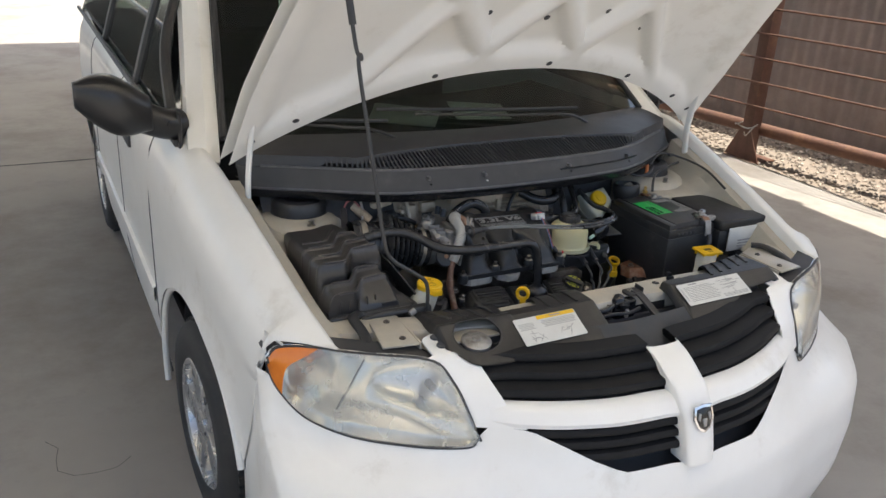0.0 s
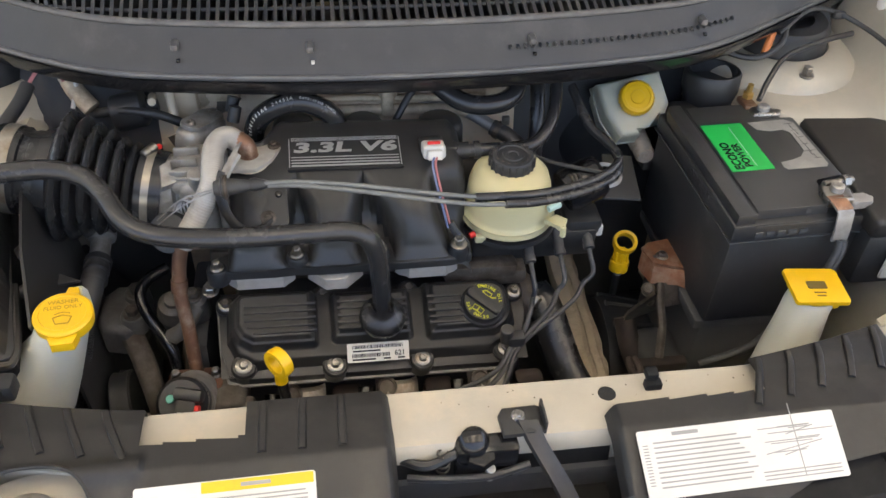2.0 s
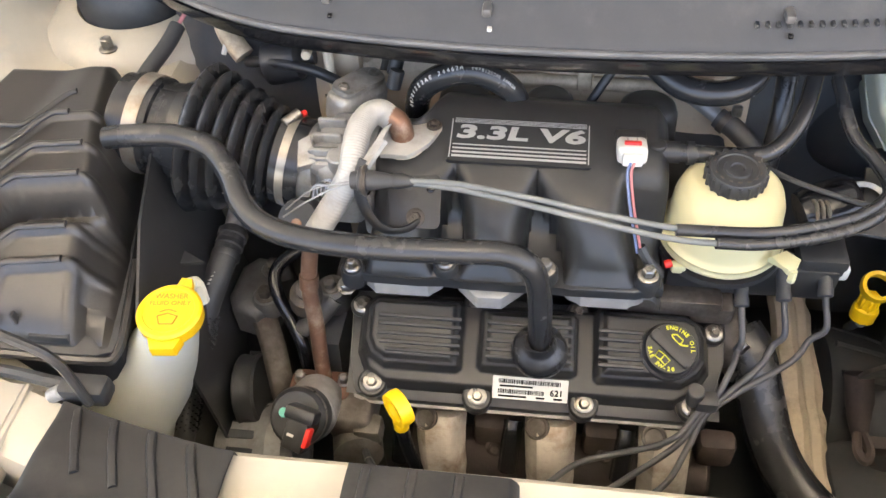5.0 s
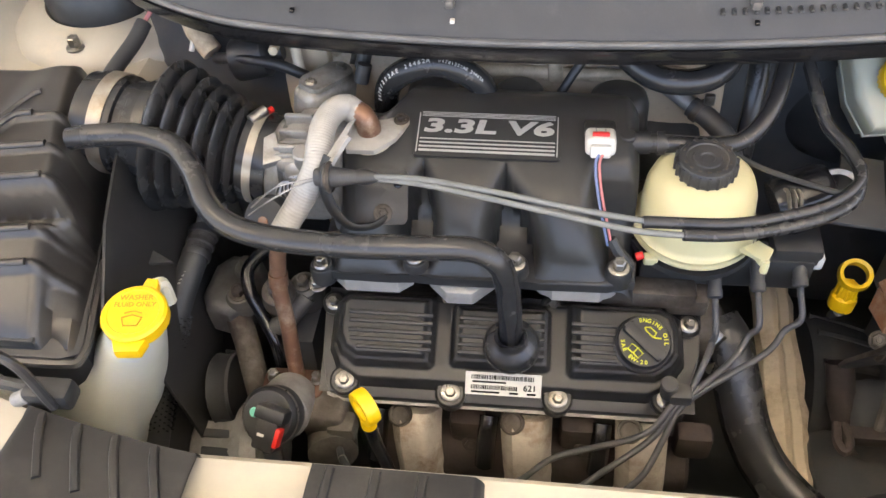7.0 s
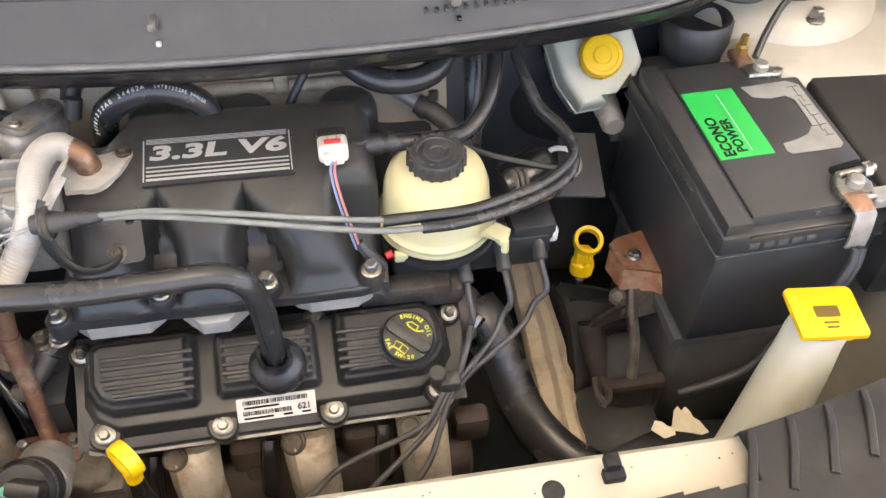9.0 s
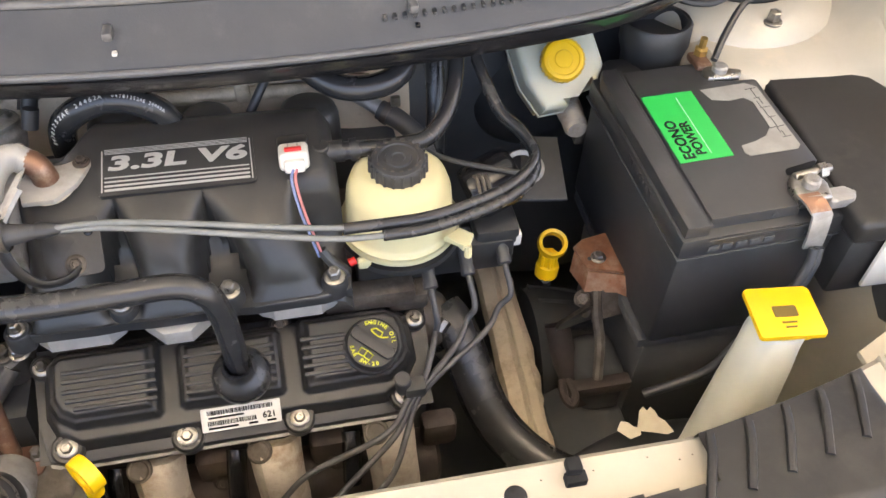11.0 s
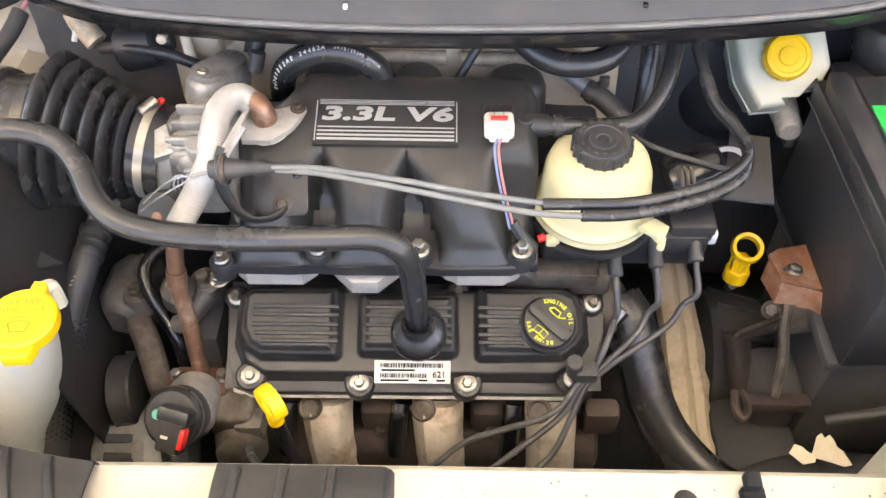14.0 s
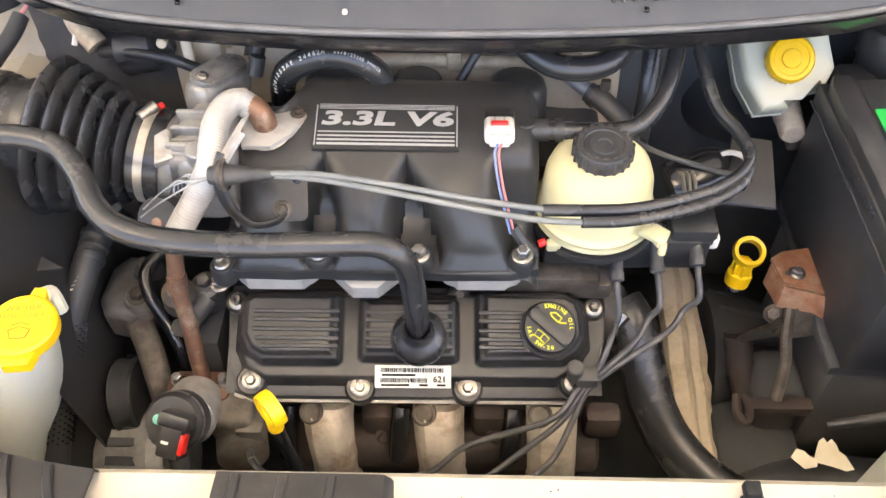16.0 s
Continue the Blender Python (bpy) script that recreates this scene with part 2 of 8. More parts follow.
ROOFING = surface("galvanised_roof_sheet", (0.50, 0.50, 0.50), (0.42, 0.42, 0.42), rough=0.45, metal=0.5, scale=5)



def added_panel_sheet():
    """Translucent sheet for the added roof panels: it scatters the daylight through it."""
    m = bpy.data.materials.new("added_translucent_panel")
    m.use_nodes = True
    n, l = m.node_tree.nodes, m.node_tree.links
    n.remove(n["Principled BSDF"])
    t = n.new("ShaderNodeBsdfTranslucent")
    d = n.new("ShaderNodeBsdfDiffuse")
    mix = n.new("ShaderNodeMixShader")
    t.inputs["Color"].default_value, d.inputs["Color"].default_value = (0.95, 0.91, 0.82, 1), (0.8, 0.78, 0.72, 1)
    mix.inputs["Fac"].default_value = 0.2
    l.new(t.outputs[0], mix.inputs[1])
    l.new(d.outputs[0], mix.inputs[2])
    l.new(mix.outputs[0], n["Material Output"].inputs["Surface"])
    return m


ADDEDPANEL = added_panel_sheet()

# ---- shaping helpers ----
def part(name, bm, material, parent=None, label="", sharp=38):
    """Links a bmesh as one mesh object, its origin in its middle, under a thing or a part."""
    bmesh.ops.recalc_face_normals(bm, faces=bm.faces)
    for f in bm.faces:
        f.smooth = True
    limit = radians(sharp)
    for e in bm.edges:
        e.smooth = not (e.is_manifold and e.calc_face_angle(0) > limit)
    me = bpy.data.meshes.new(name)
    bm.to_mesh(me)
    bm.free()
    co = np.empty(len(me.vertices) * 3)
    me.vertices.foreach_get("co", co)
    co = co.reshape(-1, 3)
    mid = Vector((co.min(0) + co.max(0)) / 2)
    me.transform(Matrix.Translation(-mid))
    me.materials.append(material)
    ob = new(name, me)
    ob.location = mid
    if parent:
        ob.parent = parent
        ob.matrix_parent_inverse = WORLD[parent.name].inverted()
    WORLD[ob.name] = Matrix.Translation(mid)
    if label:
        tagged(ob, label)
    return ob


WORLD = {}


def thing(name, label, category, at=(0, 0, 0), group="", kind=""):
    ob = new(name)
    ob.location = at
    ob.empty_display_size = 0.05
    WORLD[ob.name] = Matrix.Translation(at)
    return tagged(ob, label, category, group, kind)


def lone(name, bm, material, label, category, group="", kind="", sharp=38):
    return tagged(part(name, bm, material, None, "", sharp), label, category, group, kind)


def BM():
    return bmesh.new()


def merge(bm, tmp, m=None):
    me = bpy.data.meshes.new("tmp")
    tmp.to_mesh(me)
    tmp.free()
    if m is not None:
        me.transform(m)
    bm.from_mesh(me)
    bpy.data.meshes.remove(me)
    return bm


def box(c, s, bev=0.003, seg=2, m=None, bm=None):
    t = BM()
    bmesh.ops.create_cube(t, size=1)
    bmesh.ops.scale(t, vec=s, verts=t.verts)
    if bev:
        bmesh.ops.bevel(t, geom=list(t.edges), offset=min(bev, min(s) * 0.45), segments=seg, profile=0.5, affect="EDGES", clamp_overlap=True)
    bmesh.ops.translate(t, vec=c, verts=t.verts)
    return merge(bm or BM(), t, m)


def frame_to(origin, axis):
    """A pose whose z runs along axis."""
    return Matrix.Translation(origin) @ Vector(axis).to_track_quat("Z", "Y").to_matrix().to_4x4()


def lathe(origin, axis, profile, seg=28, bm=None, m=None):
    """Turns (radius, height) pairs about axis."""
    t = BM()
    rings = []
    for r, h in profile:
        if r < 1e-6:
            rings.append([t.verts.new((0, 0, h))])
        else:
            rings.append([t.verts.new((r * math.cos(2 * math.pi * k / seg), r * math.sin(2 * math.pi * k / seg), h)) for k in range(seg)])
    for a, b in zip(rings, rings[1:]):
        for k in range(seg):
            p = [a[k % len(a)], a[(k + 1) % len(a)], b[(k + 1) % len(b)], b[k % len(b)]]
            u = list(dict.fromkeys(p))
            if len(u) > 2:
                t.faces.new(u)
    f = frame_to(origin, axis)
    return merge(bm or BM(), t, m @ f if m is not None else f)


def rod(p0, p1, r, seg=16, bev=None, bm=None, r1=None, m=None):
    p0, p1 = Vector(p0), Vector(p1)
    h = (p1 - p0).length
    r1 = r if r1 is None else r1
    b = min(bev if bev is not None else r * 0.15, h * 0.4)
    return lathe(p0, p1 - p0, [(0, 0), (r - b, 0), (r, b), (r1, h - b), (r1 - b, h), (0, h)], seg, bm, m)


def spline(pts, n=8):
    """Points along a smooth curve through pts."""
    P = [Vector(p) for p in pts]
    P = [P[0] * 2 - P[1]] + P + [P[-1] * 2 - P[-2]]
    out = []
    for i in range(1, len(P) - 2):
        a, b, c, d = P[i - 1 : i + 3]
        for k in range(n):
            t = k / n
            out.append(0.5 * (2 * b + (c - a) * t + (2 * a - 5 * b + 4 * c - d) * t * t + (3 * b - a - 3 * c + d) * t ** 3))
    return out + [P[-2]]


def tube(pts, r, seg=12, n=8, bm=None, m=None, radii=None, flat=1.0):
    """A hose or rod along a smooth path; radii: a function of 0..1 that scales r."""
    t = BM()
    P = spline(pts, n) if n > 1 else [Vector(p) for p in pts]
    side = None
    rings = []
    for i, p in enumerate(P):
        d = (P[min(i + 1, len(P) - 1)] - P[max(i - 1, 0)]).normalized()
        if side is None:
            side = d.cross(Vector((0, 0, 1)) if abs(d.z) < 0.9 else Vector((1, 0, 0))).normalized()
        side = (side - d * side.dot(d)).normalized()
        up = d.cross(side)
        k = r * (radii(i / (len(P) - 1)) if radii else 1.0)
        rings.append([t.verts.new(p + side * k * math.cos(2 * math.pi * j / seg) + up * k * flat * math.sin(2 * math.pi * j / seg)) for j in range(seg)])
    for a, b in zip(rings, rings[1:]):
        for j in range(seg):
            t.faces.new((a[j], a[(j + 1) % seg], b[(j + 1) % seg], b[j]))
    t.faces.new(rings[0][::-1])
    t.faces.new(rings[-1])
    return merge(bm or BM(), t, m)


def prism(outline, z0, z1, bev=0.0, seg=2, m=None, bm=None, inset=0.0):
    """A flat outline (x, y) raised from z0 to z1, its top edge rounded; inset: how far the top draws in."""
    t = BM()
    lo = [t.verts.new((x, y, z0)) for x, y in outline]
    cx, cy = sum(p[0] for p in outline) / len(outline), sum(p[1] for p in outline) / len(outline)
    hi = []
    for x, y in outline:
        d = math.hypot(x - cx, y - cy) or 1
        hi.append(t.verts.new((x - (x - cx) / d * inset, y - (y - cy) / d * inset, z1)))
    n = len(outline)
    for i in range(n):
        t.faces.new((lo[i], lo[(i + 1) % n], hi[(i + 1) % n], hi[i]))
    t.faces.new(hi)
    t.faces.new(lo[::-1])
    if bev:
        es = [e for e in t.edges if all(v in hi for v in e.verts)]
        bmesh.ops.bevel(t, geom=es, offset=bev, segments=seg, profile=0.5, affect="EDGES", clamp_overlap=True)
    return merge(bm or BM(), t, m)


def sheet(rows, thick=0.0, bm=None, m=None, closed=False):
    """A surface through a grid of points, given thickness along -normal."""
    t = BM()
    V = [[t.verts.new(p) for p in row] for row in rows]
    for a, b in zip(V, V[1:]):
        k = len(a)
        for j in range(k if closed else k - 1):
            t.faces.new((a[j], a[(j + 1) % k], b[(j + 1) % k], b[j]))
    if thick:
        bmesh.ops.recalc_face_normals(t, faces=t.faces)
        bmesh.ops.solidify(t, geom=list(t.faces), thickness=thick)
    return merge(bm or BM(), t, m)


def ease(k):
    k = min(1.0, max(0.0, k))
    return k * k * (3 - 2 * k)


def round_rect(w, h, r, n=5, cx=0.0, cy=0.0):
    out = []
    for sx, sy, a0 in ((1, 1, 0), (-1, 1, 90), (-1, -1, 180), (1, -1, 270)):
        for k in range(n + 1):
            a = radians(a0 + 90 * k / n)
            out.append((cx + sx * (w / 2 - r) + r * math.cos(a), cy + sy * (h / 2 - r) + r * math.sin(a)))
    return out


def lettering(text, size, m, material, parent, thick=0.0004, spread=1.0, bold=0.0, shear=0.0, name="lettering"):
    cu = bpy.data.curves.new("lettering", "FONT")
    cu.body, cu.size, cu.extrude, cu.align_x, cu.align_y = text, size, thick, "CENTER", "CENTER"
    cu.space_character, cu.offset, cu.shear, cu.resolution_u = spread, bold, shear, 3
    tmp = bpy.data.objects.new("lettering_source", cu)
    me = bpy.data.meshes.new_from_object(tmp)
    bpy.data.objects.remove(tmp)
    bpy.data.curves.remove(cu)
    b = BM()
    b.from_mesh(me)
    bpy.data.meshes.remove(me)
    bmesh.ops.transform(b, matrix=m, verts=b.verts)
    return part(name, b, material, parent)


def bolt_mesh(m, r=0.008, flange=0.012, h=0.009, bm=None, seg=6):
    bm = lathe((0, 0, 0), (0, 0, 1), [(0, 0), (flange, 0), (flange, 0.0015), (flange * 0.8, 0.003), (r, 0.003)], 16, bm, m)
    return lathe((0, 0, 0), (0, 0, 1), [(r, 0.003), (r, h - 0.0012), (r - 0.0015, h), (r * 0.45, h), (r * 0.4, h - 0.001), (0, h - 0.001)], seg, bm, m)

# ---- the place: slab, gravel, fence, carport ----
def slab():
    bm = BM()
    rows = [[(x, y, 0.0) for x in (-60, -8, -4, 0, 4.14)] for y in (-60, -10, 0, 10, 22)]
    sheet(rows, 0, bm)
    return tagged(part("floor", bm, CONCRETE), "dusty grey concrete slab with stains and cracks", "floor", kind="structure")


slab()
tagged(part("ground", sheet([[(x, y, -0.05) for x in (-900, -60, 0, 60, 900)] for y in (-900, -60, 0, 60, 900)]), GRAVEL),
       "brown gravel and dirt ground reaching far out", "ground", kind="structure")
edge = box((4.12, -19, -0.02), (0.05, 82, 0.04), 0.01)
tagged(part("trim", edge, CONCRETE), "worn concrete edge of the slab", "kerb", kind="structure")


def cracks():
    rnd = random.Random(4)
    bm = BM()
    for x, y, n, step, head in ((-1.15, 1.5, 8, 0.07, 250), (-1.25, 0.9, 6, 0.05, 280), (-1.9, 2.6, 7, 0.06, 190)):
        a = radians(head)
        pts = []
        for _ in range(n):
            pts.append((x, y, 0.001))
            a += rnd.uniform(-0.9, 0.9)
            x, y = x + step * math.cos(a), y + step * math.sin(a)
        tube(pts, 0.0011, 6, 1, bm, flat=0.5)
    return part("floor_crack", bm, DEEP)


tagged(cracks(), "thin dark cracks in the concrete slab", "crack", kind="structure")


def floor_joint():
    return part("floor_joint", box((-7.0, 5.4, 0.0005), (13.0, 0.012, 0.003), 0), DEEP)


tagged(floor_joint(), "dark joint across the concrete slab", "joint", kind="structure")


def gravel_stones():
    """Loose stones on the strip along the fence."""
    rnd = random.Random(11)
    verts, faces = [], []
    base = [(1, 0, 0), (-1, 0, 0), (0, 1, 0), (0, -1, 0), (0, 0, 1), (0, 0, -1)]
    tri = [(0, 2, 4), (2, 1, 4), (1, 3, 4), (3, 0, 4), (2, 0, 5), (1, 2, 5), (3, 1, 5), (0, 3, 5)]
    for _ in range(9000):
        x, y = rnd.uniform(4.17, 6.6), rnd.uniform(1.2, 8.5)
        s = rnd.uniform(0.008, 0.026)
        a = rnd.uniform(0, 6.28)
        o = len(verts)
        for vx, vy, vz in base:
            px, py, pz = vx * s * rnd.uniform(0.6, 1.3), vy * s * rnd.uniform(0.6, 1.3), vz * s * rnd.uniform(0.4, 0.8)
            verts.append((x + px * math.cos(a) - py * math.sin(a), y + px * math.sin(a) + py * math.cos(a), -0.045 + pz + s * 0.3))
        faces += [(o + i, o + j, o + k) for i, j, k in tri]
    me = bpy.data.meshes.new("gravel")
    me.from_pydata(verts, [], faces)
    me.materials.append(STONE)
    n, l = STONE.node_tree.nodes, STONE.node_tree.links
    geo = n.new("ShaderNodeNewGeometry")
    hsv = n.new("ShaderNodeHueSaturation")
    rng = n.new("ShaderNodeMapRange")
    rng.inputs["To Min"].default_value, rng.inputs["To Max"].default_value = 0.45, 1.45
    l.new(geo.outputs["Random Per Island"], rng.inputs["Value"])
    l.new(rng.outputs["Result"], hsv.inputs["Value"])
    bsdf = n["Principled BSDF"]
    l.new(bsdf.inputs["Base Color"].links[0].from_socket, hsv.inputs["Color"])
    l.new(hsv.outputs["Color"], bsdf.inputs["Base Color"])
    return tagged(new("gravel", me), "loose grey and brown gravel along the fence", "gravel", kind="stuff")


gravel_stones()


def fence():
    root = thing("fence", "rusty pipe fence with thin horizontal rods beside the slab", "fence", (4.4, 4.0, -0.05))
    run = Vector((-0.16, 1.0, 0)).normalized()
    base = Vector((4.33, 3.95, 0))
    for k, d in enumerate((-2.6, 0.0, 2.6, 5.2)):
        p = base + run * d
        post = part("post", box((p.x, p.y, 0.9), (0.11, 0.11, 1.95), 0.008), BROWNSTEEL, root)
        foot = prism([(-0.20, 0), (0.20, 0), (0.055, 0.27), (-0.055, 0.27)], -0.006, 0.006, 0.002,
                     m=Matrix.Translation((p.x - 0.061, p.y, -0.04)) @ pose(0, 0, 0, 90, 0, 90))
        part("gusset", foot, BROWNSTEEL, root)
        part("base_plate", box((p.x, p.y, -0.035), (0.34, 0.34, 0.014), 0.003), BROWNSTEEL, root)
    a, b = base - run * 4.5, base + run * 7
    off = Vector((-0.09, -0.01, 0))
    part("bottom_pipe", rod(a + off * 0.2 + Vector((0.09, 0, 0.22)), b + Vector((0.09, 0, 0.22)), 0.055, 18), BROWNSTEEL, root, "thick rusty bottom pipe")
    for i in range(8):
        z = 0.44 + 0.2 * i
        part("rod", rod(a + off + Vector((0, 0, z)), b + off + Vector((0, 0, z)), 0.009, 8), BROWNSTEEL, root)
    return root


fence()


def wire_tie():
    pts = [(4.24 + 0.09 * math.cos(a * 1.1), 3.93 + 0.09 * math.sin(a * 1.1), 0.27 + 0.012 * math.sin(a * 3)) for a in [k * 0.5 for k in range(12)]]
    return lone("wire_tie", tube(pts + [(4.17, 3.85, 0.20), (4.12, 3.83, 0.24)], 0.006, 6, 4), ZINC, "twisted silver wire tied round the fence post", "wire")


wire_tie()


def siding_wall():
    """Corrugated sheet behind the fence."""
    rows = [[], []]
    for k in range(0, 560):
        y = -3.0 + k * 0.0286
        x = 5.45 - 0.16 * (y - 4) + 0.010 * math.sin(k * math.pi / 2 + 0.785)
        rows[0].append((x, y, -0.05))
        rows[1].append((x, y, 2.15))
    return part("wall_east", sheet(rows, 0.003), SIDING, sharp=80)


tagged(siding_wall(), "dark brown corrugated metal siding behind the fence", "wall", kind="structure")
wall_rail = BM()
for k in range(6):
    y = -2 + k * 2.6
    box((5.40 - 0.16 * (y - 4), y, 1.05), (0.06, 0.1, 2.2), 0.006, bm=wall_rail)
tagged(part("wall_post", wall_rail, SIDING), "dark upright posts of the siding wall", "post", kind="structure")


ROOF = (-6.5, 4.56, -1.3, 11.0, 3.4)
BAYS = ((-5.0, -4.0), (-2.6, -1.6), (-0.5, 0.5), (1.6, 2.6), (3.7, 4.4))


RUNS = ((-1.3, 1.0), (6.2, 11.0))


def carport():
    """Sheet roof in strips, gapped at both ends for translucent panels added as light."""
    bm = BM()
    x0, x1, y0, y1, z = ROOF
    cur = x0
    for a, b in BAYS + ((x1, x1),):
        box(((cur + a) / 2, (y0 + y1) / 2, z), (a - cur, y1 - y0, 0.05), 0.004, bm=bm)
        if b > a:
            box(((a + b) / 2, (RUNS[0][1] + RUNS[1][0]) / 2, z), (b - a, RUNS[1][0] - RUNS[0][1], 0.05), 0, bm=bm)
        cur = b
    return part("ceiling", bm, ROOFING)


tagged(carport(), "metal carport roof with gaps for added light panels", "roof", kind="structure")
# unseen panels, added only to bring soft daylight under the roof
for a, b in BAYS:
    for y0, y1 in RUNS:
        tagged(part("skylight", box(((a + b) / 2, (y0 + y1) / 2, ROOF[4] + 0.035), (b - a + 0.06, y1 - y0, 0.004), 0), ADDEDPANEL),
               "unseen yellowish translucent roof panel, added to let daylight through", "skylight", kind="structure")
beams = BM()
for y in (-1.2, 2.8, 6.8, 10.9):
    box((-0.97, y, 3.28), (11.06, 0.12, 0.18), 0.006, bm=beams)
for x in (-6.4, 4.48):
    for y in (-1.2, 10.9):
        box((x, y, 1.6), (0.12, 0.12, 3.3), 0.006, bm=beams)
tagged(part("carport_frame", beams, BROWNSTEEL), "steel beams and posts of the carport", "beam", kind="structure")

# ---- the minivan ----
van = thing("minivan", "white minivan with its hood propped open, parked on concrete", "minivan", (0, 1.0, 0))


def lerp(z, xs, ys):
    return float(np.interp(z, xs, ys))


PLAN_X, PLAN_Y = (0, 0.2, 0.35, 0.507, 0.65, 0.758, 0.88, 0.965), (0.020, 0.036, 0.083, 0.168, 0.240, 0.312, 0.440, 0.530)


def front_y(x, z):
    """The front skin: how far back it lies at a width and a height."""
    ax = abs(x)
    plan = sum(lerp(ax + d, PLAN_X, PLAN_Y) for d in (-0.05, -0.025, 0.0, 0.025, 0.05)) / 5 if ax > 0.05 else 0.021
    lean = lerp(z, (0.10, 0.22, 0.35, 0.50, 0.62, 0.72, 0.81, 0.86, 0.915, 0.95, 1.0), (0.03, -0.02, -0.06, -0.075, -0.065, -0.03, 0.0, 0.045, 0.13, 0.19, 0.30))
    if z > 0.81:
        lean *= lerp(ax, (0.40, 0.57, 0.77, 0.9), (1.0, 0.45, 0.16, 0.12))
    shelf = min(1.0, max(0.0, (0.745 - z) / 0.09))
    return plan + lean - 0.140 * shelf * shelf * (3 - 2 * shelf) * min(1.0, ax / 0.8) ** 2


def skin(x, z, proud=0.0):
    low = min(1.0, max(0.0, (0.76 - z) / 0.1))
    return (x * (1 + 0.006 * low * low * (3 - 2 * low)), front_y(x, z) - proud, z)


def along(points, u):
    """A smooth curve through (width, height) pairs, u from 0 to 1."""
    P = spline([(x, z, 0) for x, z in points], 10)
    t = u * (len(P) - 1)
    i = min(int(t), len(P) - 2)
    p = P[i].lerp(P[i + 1], t - i)
    return p.x, p.y


def lamp_top(u):
    """Upper edge of a headlight, u from the inner end (0) to the outer (1)."""
    return along(((0.510, 0.785), (0.522, 0.835), (0.540, 0.890), (0.574, 0.931), (0.677, 0.946), (0.774, 0.952), (0.824, 0.948), (0.880, 0.932), (0.904, 0.90)), u)


def lamp_low(u):
    return along(((0.509, 0.775), (0.528, 0.755), (0.597, 0.750), (0.679, 0.752), (0.776, 0.757), (0.846, 0.777), (0.889, 0.827), (0.904, 0.872), (0.905, 0.89)), u)


def grille_side(z):
    return lerp(z, (0.66, 0.70, 0.735, 0.79, 0.84, 0.91, 0.935), (0.20, 0.27, 0.325, 0.40, 0.435, 0.465, 0.475))


# fascia: the white moulded bumper, and the strips between grille and lamps
def fascia():
    bm = BM()
    cols = [-0.925 + 1.85 * k / 76 for k in range(77)]
    rows = []
    for j in range(21):
        row = []
        for x in cols:
            ax = abs(x)
            if ax <= 0.49:
                top = lerp(ax, (0, 0.20, 0.27, 0.325, 0.40, 0.43, 0.49), (0.695, 0.70, 0.73, 0.76, 0.798, 0.80, 0.80))
            else:
                top = lerp(ax, (0.49, 0.506, 0.514, 0.597, 0.679, 0.776, 0.846, 0.889, 0.906, 0.925), (0.80, 0.80, 0.762, 0.748, 0.750, 0.755, 0.775, 0.825, 0.872, 0.872))
            z = 0.20 + (top - 0.20) * (j / 20)
            row.append(skin(x, z))
        # wrap round to the wheel arch
        for end in (-1, 1):
            p = row[0] if end < 0 else row[-1]
            z = p[2]
            ye = lerp(z, (0.2, 0.44, 0.84, 0.88), (0.72, 0.715, 0.545, 0.525))
            xe = lerp(ye, (0.52, 0.56, 0.72), (0.908, 0.916, 0.932)) - 0.014 * min(1.0, max(0.0, (0.92 - z) / 0.3))
            ext = []
            for k in range(1, 13):
                u = k / 12
                swell = 0.022 * math.sin(math.pi * u) * (1 - u * 0.5) * min(1.0, max(0.0, (0.80 - z) / 0.12))
                ext.append((end * (abs(p[0]) + (xe - abs(p[0])) * u + swell), p[1] + (ye - p[1]) * u, z))
            row = ext[::-1] + row if end < 0 else row + ext
        rows.append(row)
    sheet(rows, 0, bm)
    return part("bumper_fascia", bm, WHITE, van, sharp=60)


fascia()


def fascia_strip(side):
    rows = []
    for k in range(15):
        z = 0.80 + 0.135 * k / 14
        xi, xo = grille_side(z), lerp(z, (0.775, 0.835, 0.890, 0.931, 0.94), (0.508, 0.520, 0.538, 0.572, 0.60))
        rows.append([skin(side * (xi + (xo - xi) * j / 6), z) for j in range(7)])
    # the tab that folds back over the radiator cover
    y0 = front_y(0.53, 0.935)
    for k in range(1, 10):
        u = k / 9
        w = 1.0 if u < 0.7 else math.sqrt(max(0.02, 1 - ((u - 0.7) / 0.3) ** 2))
        rows.append([(side * (0.5325 + 0.004 * u + 0.036 * (j - 3) / 3 * w), y0 + 0.085 * u, 0.936 + 0.012 * u) for j in range(7)])
    p = part("fascia_tab", sheet(rows, 0.004), WHITE, van)
    for u in (0.42, 0.80):
        part("tab_hole", lathe((side * (0.5325 + 0.004 * u), y0 + 0.085 * u, 0.9365 + 0.012 * u), (0, -0.14, 1), [(0, 0.005), (0.010, 0.005), (0.012, 0.002), (0.012, 0)], 16), DEEP, p)


for s in (-1, 1):
    fascia_strip(s)


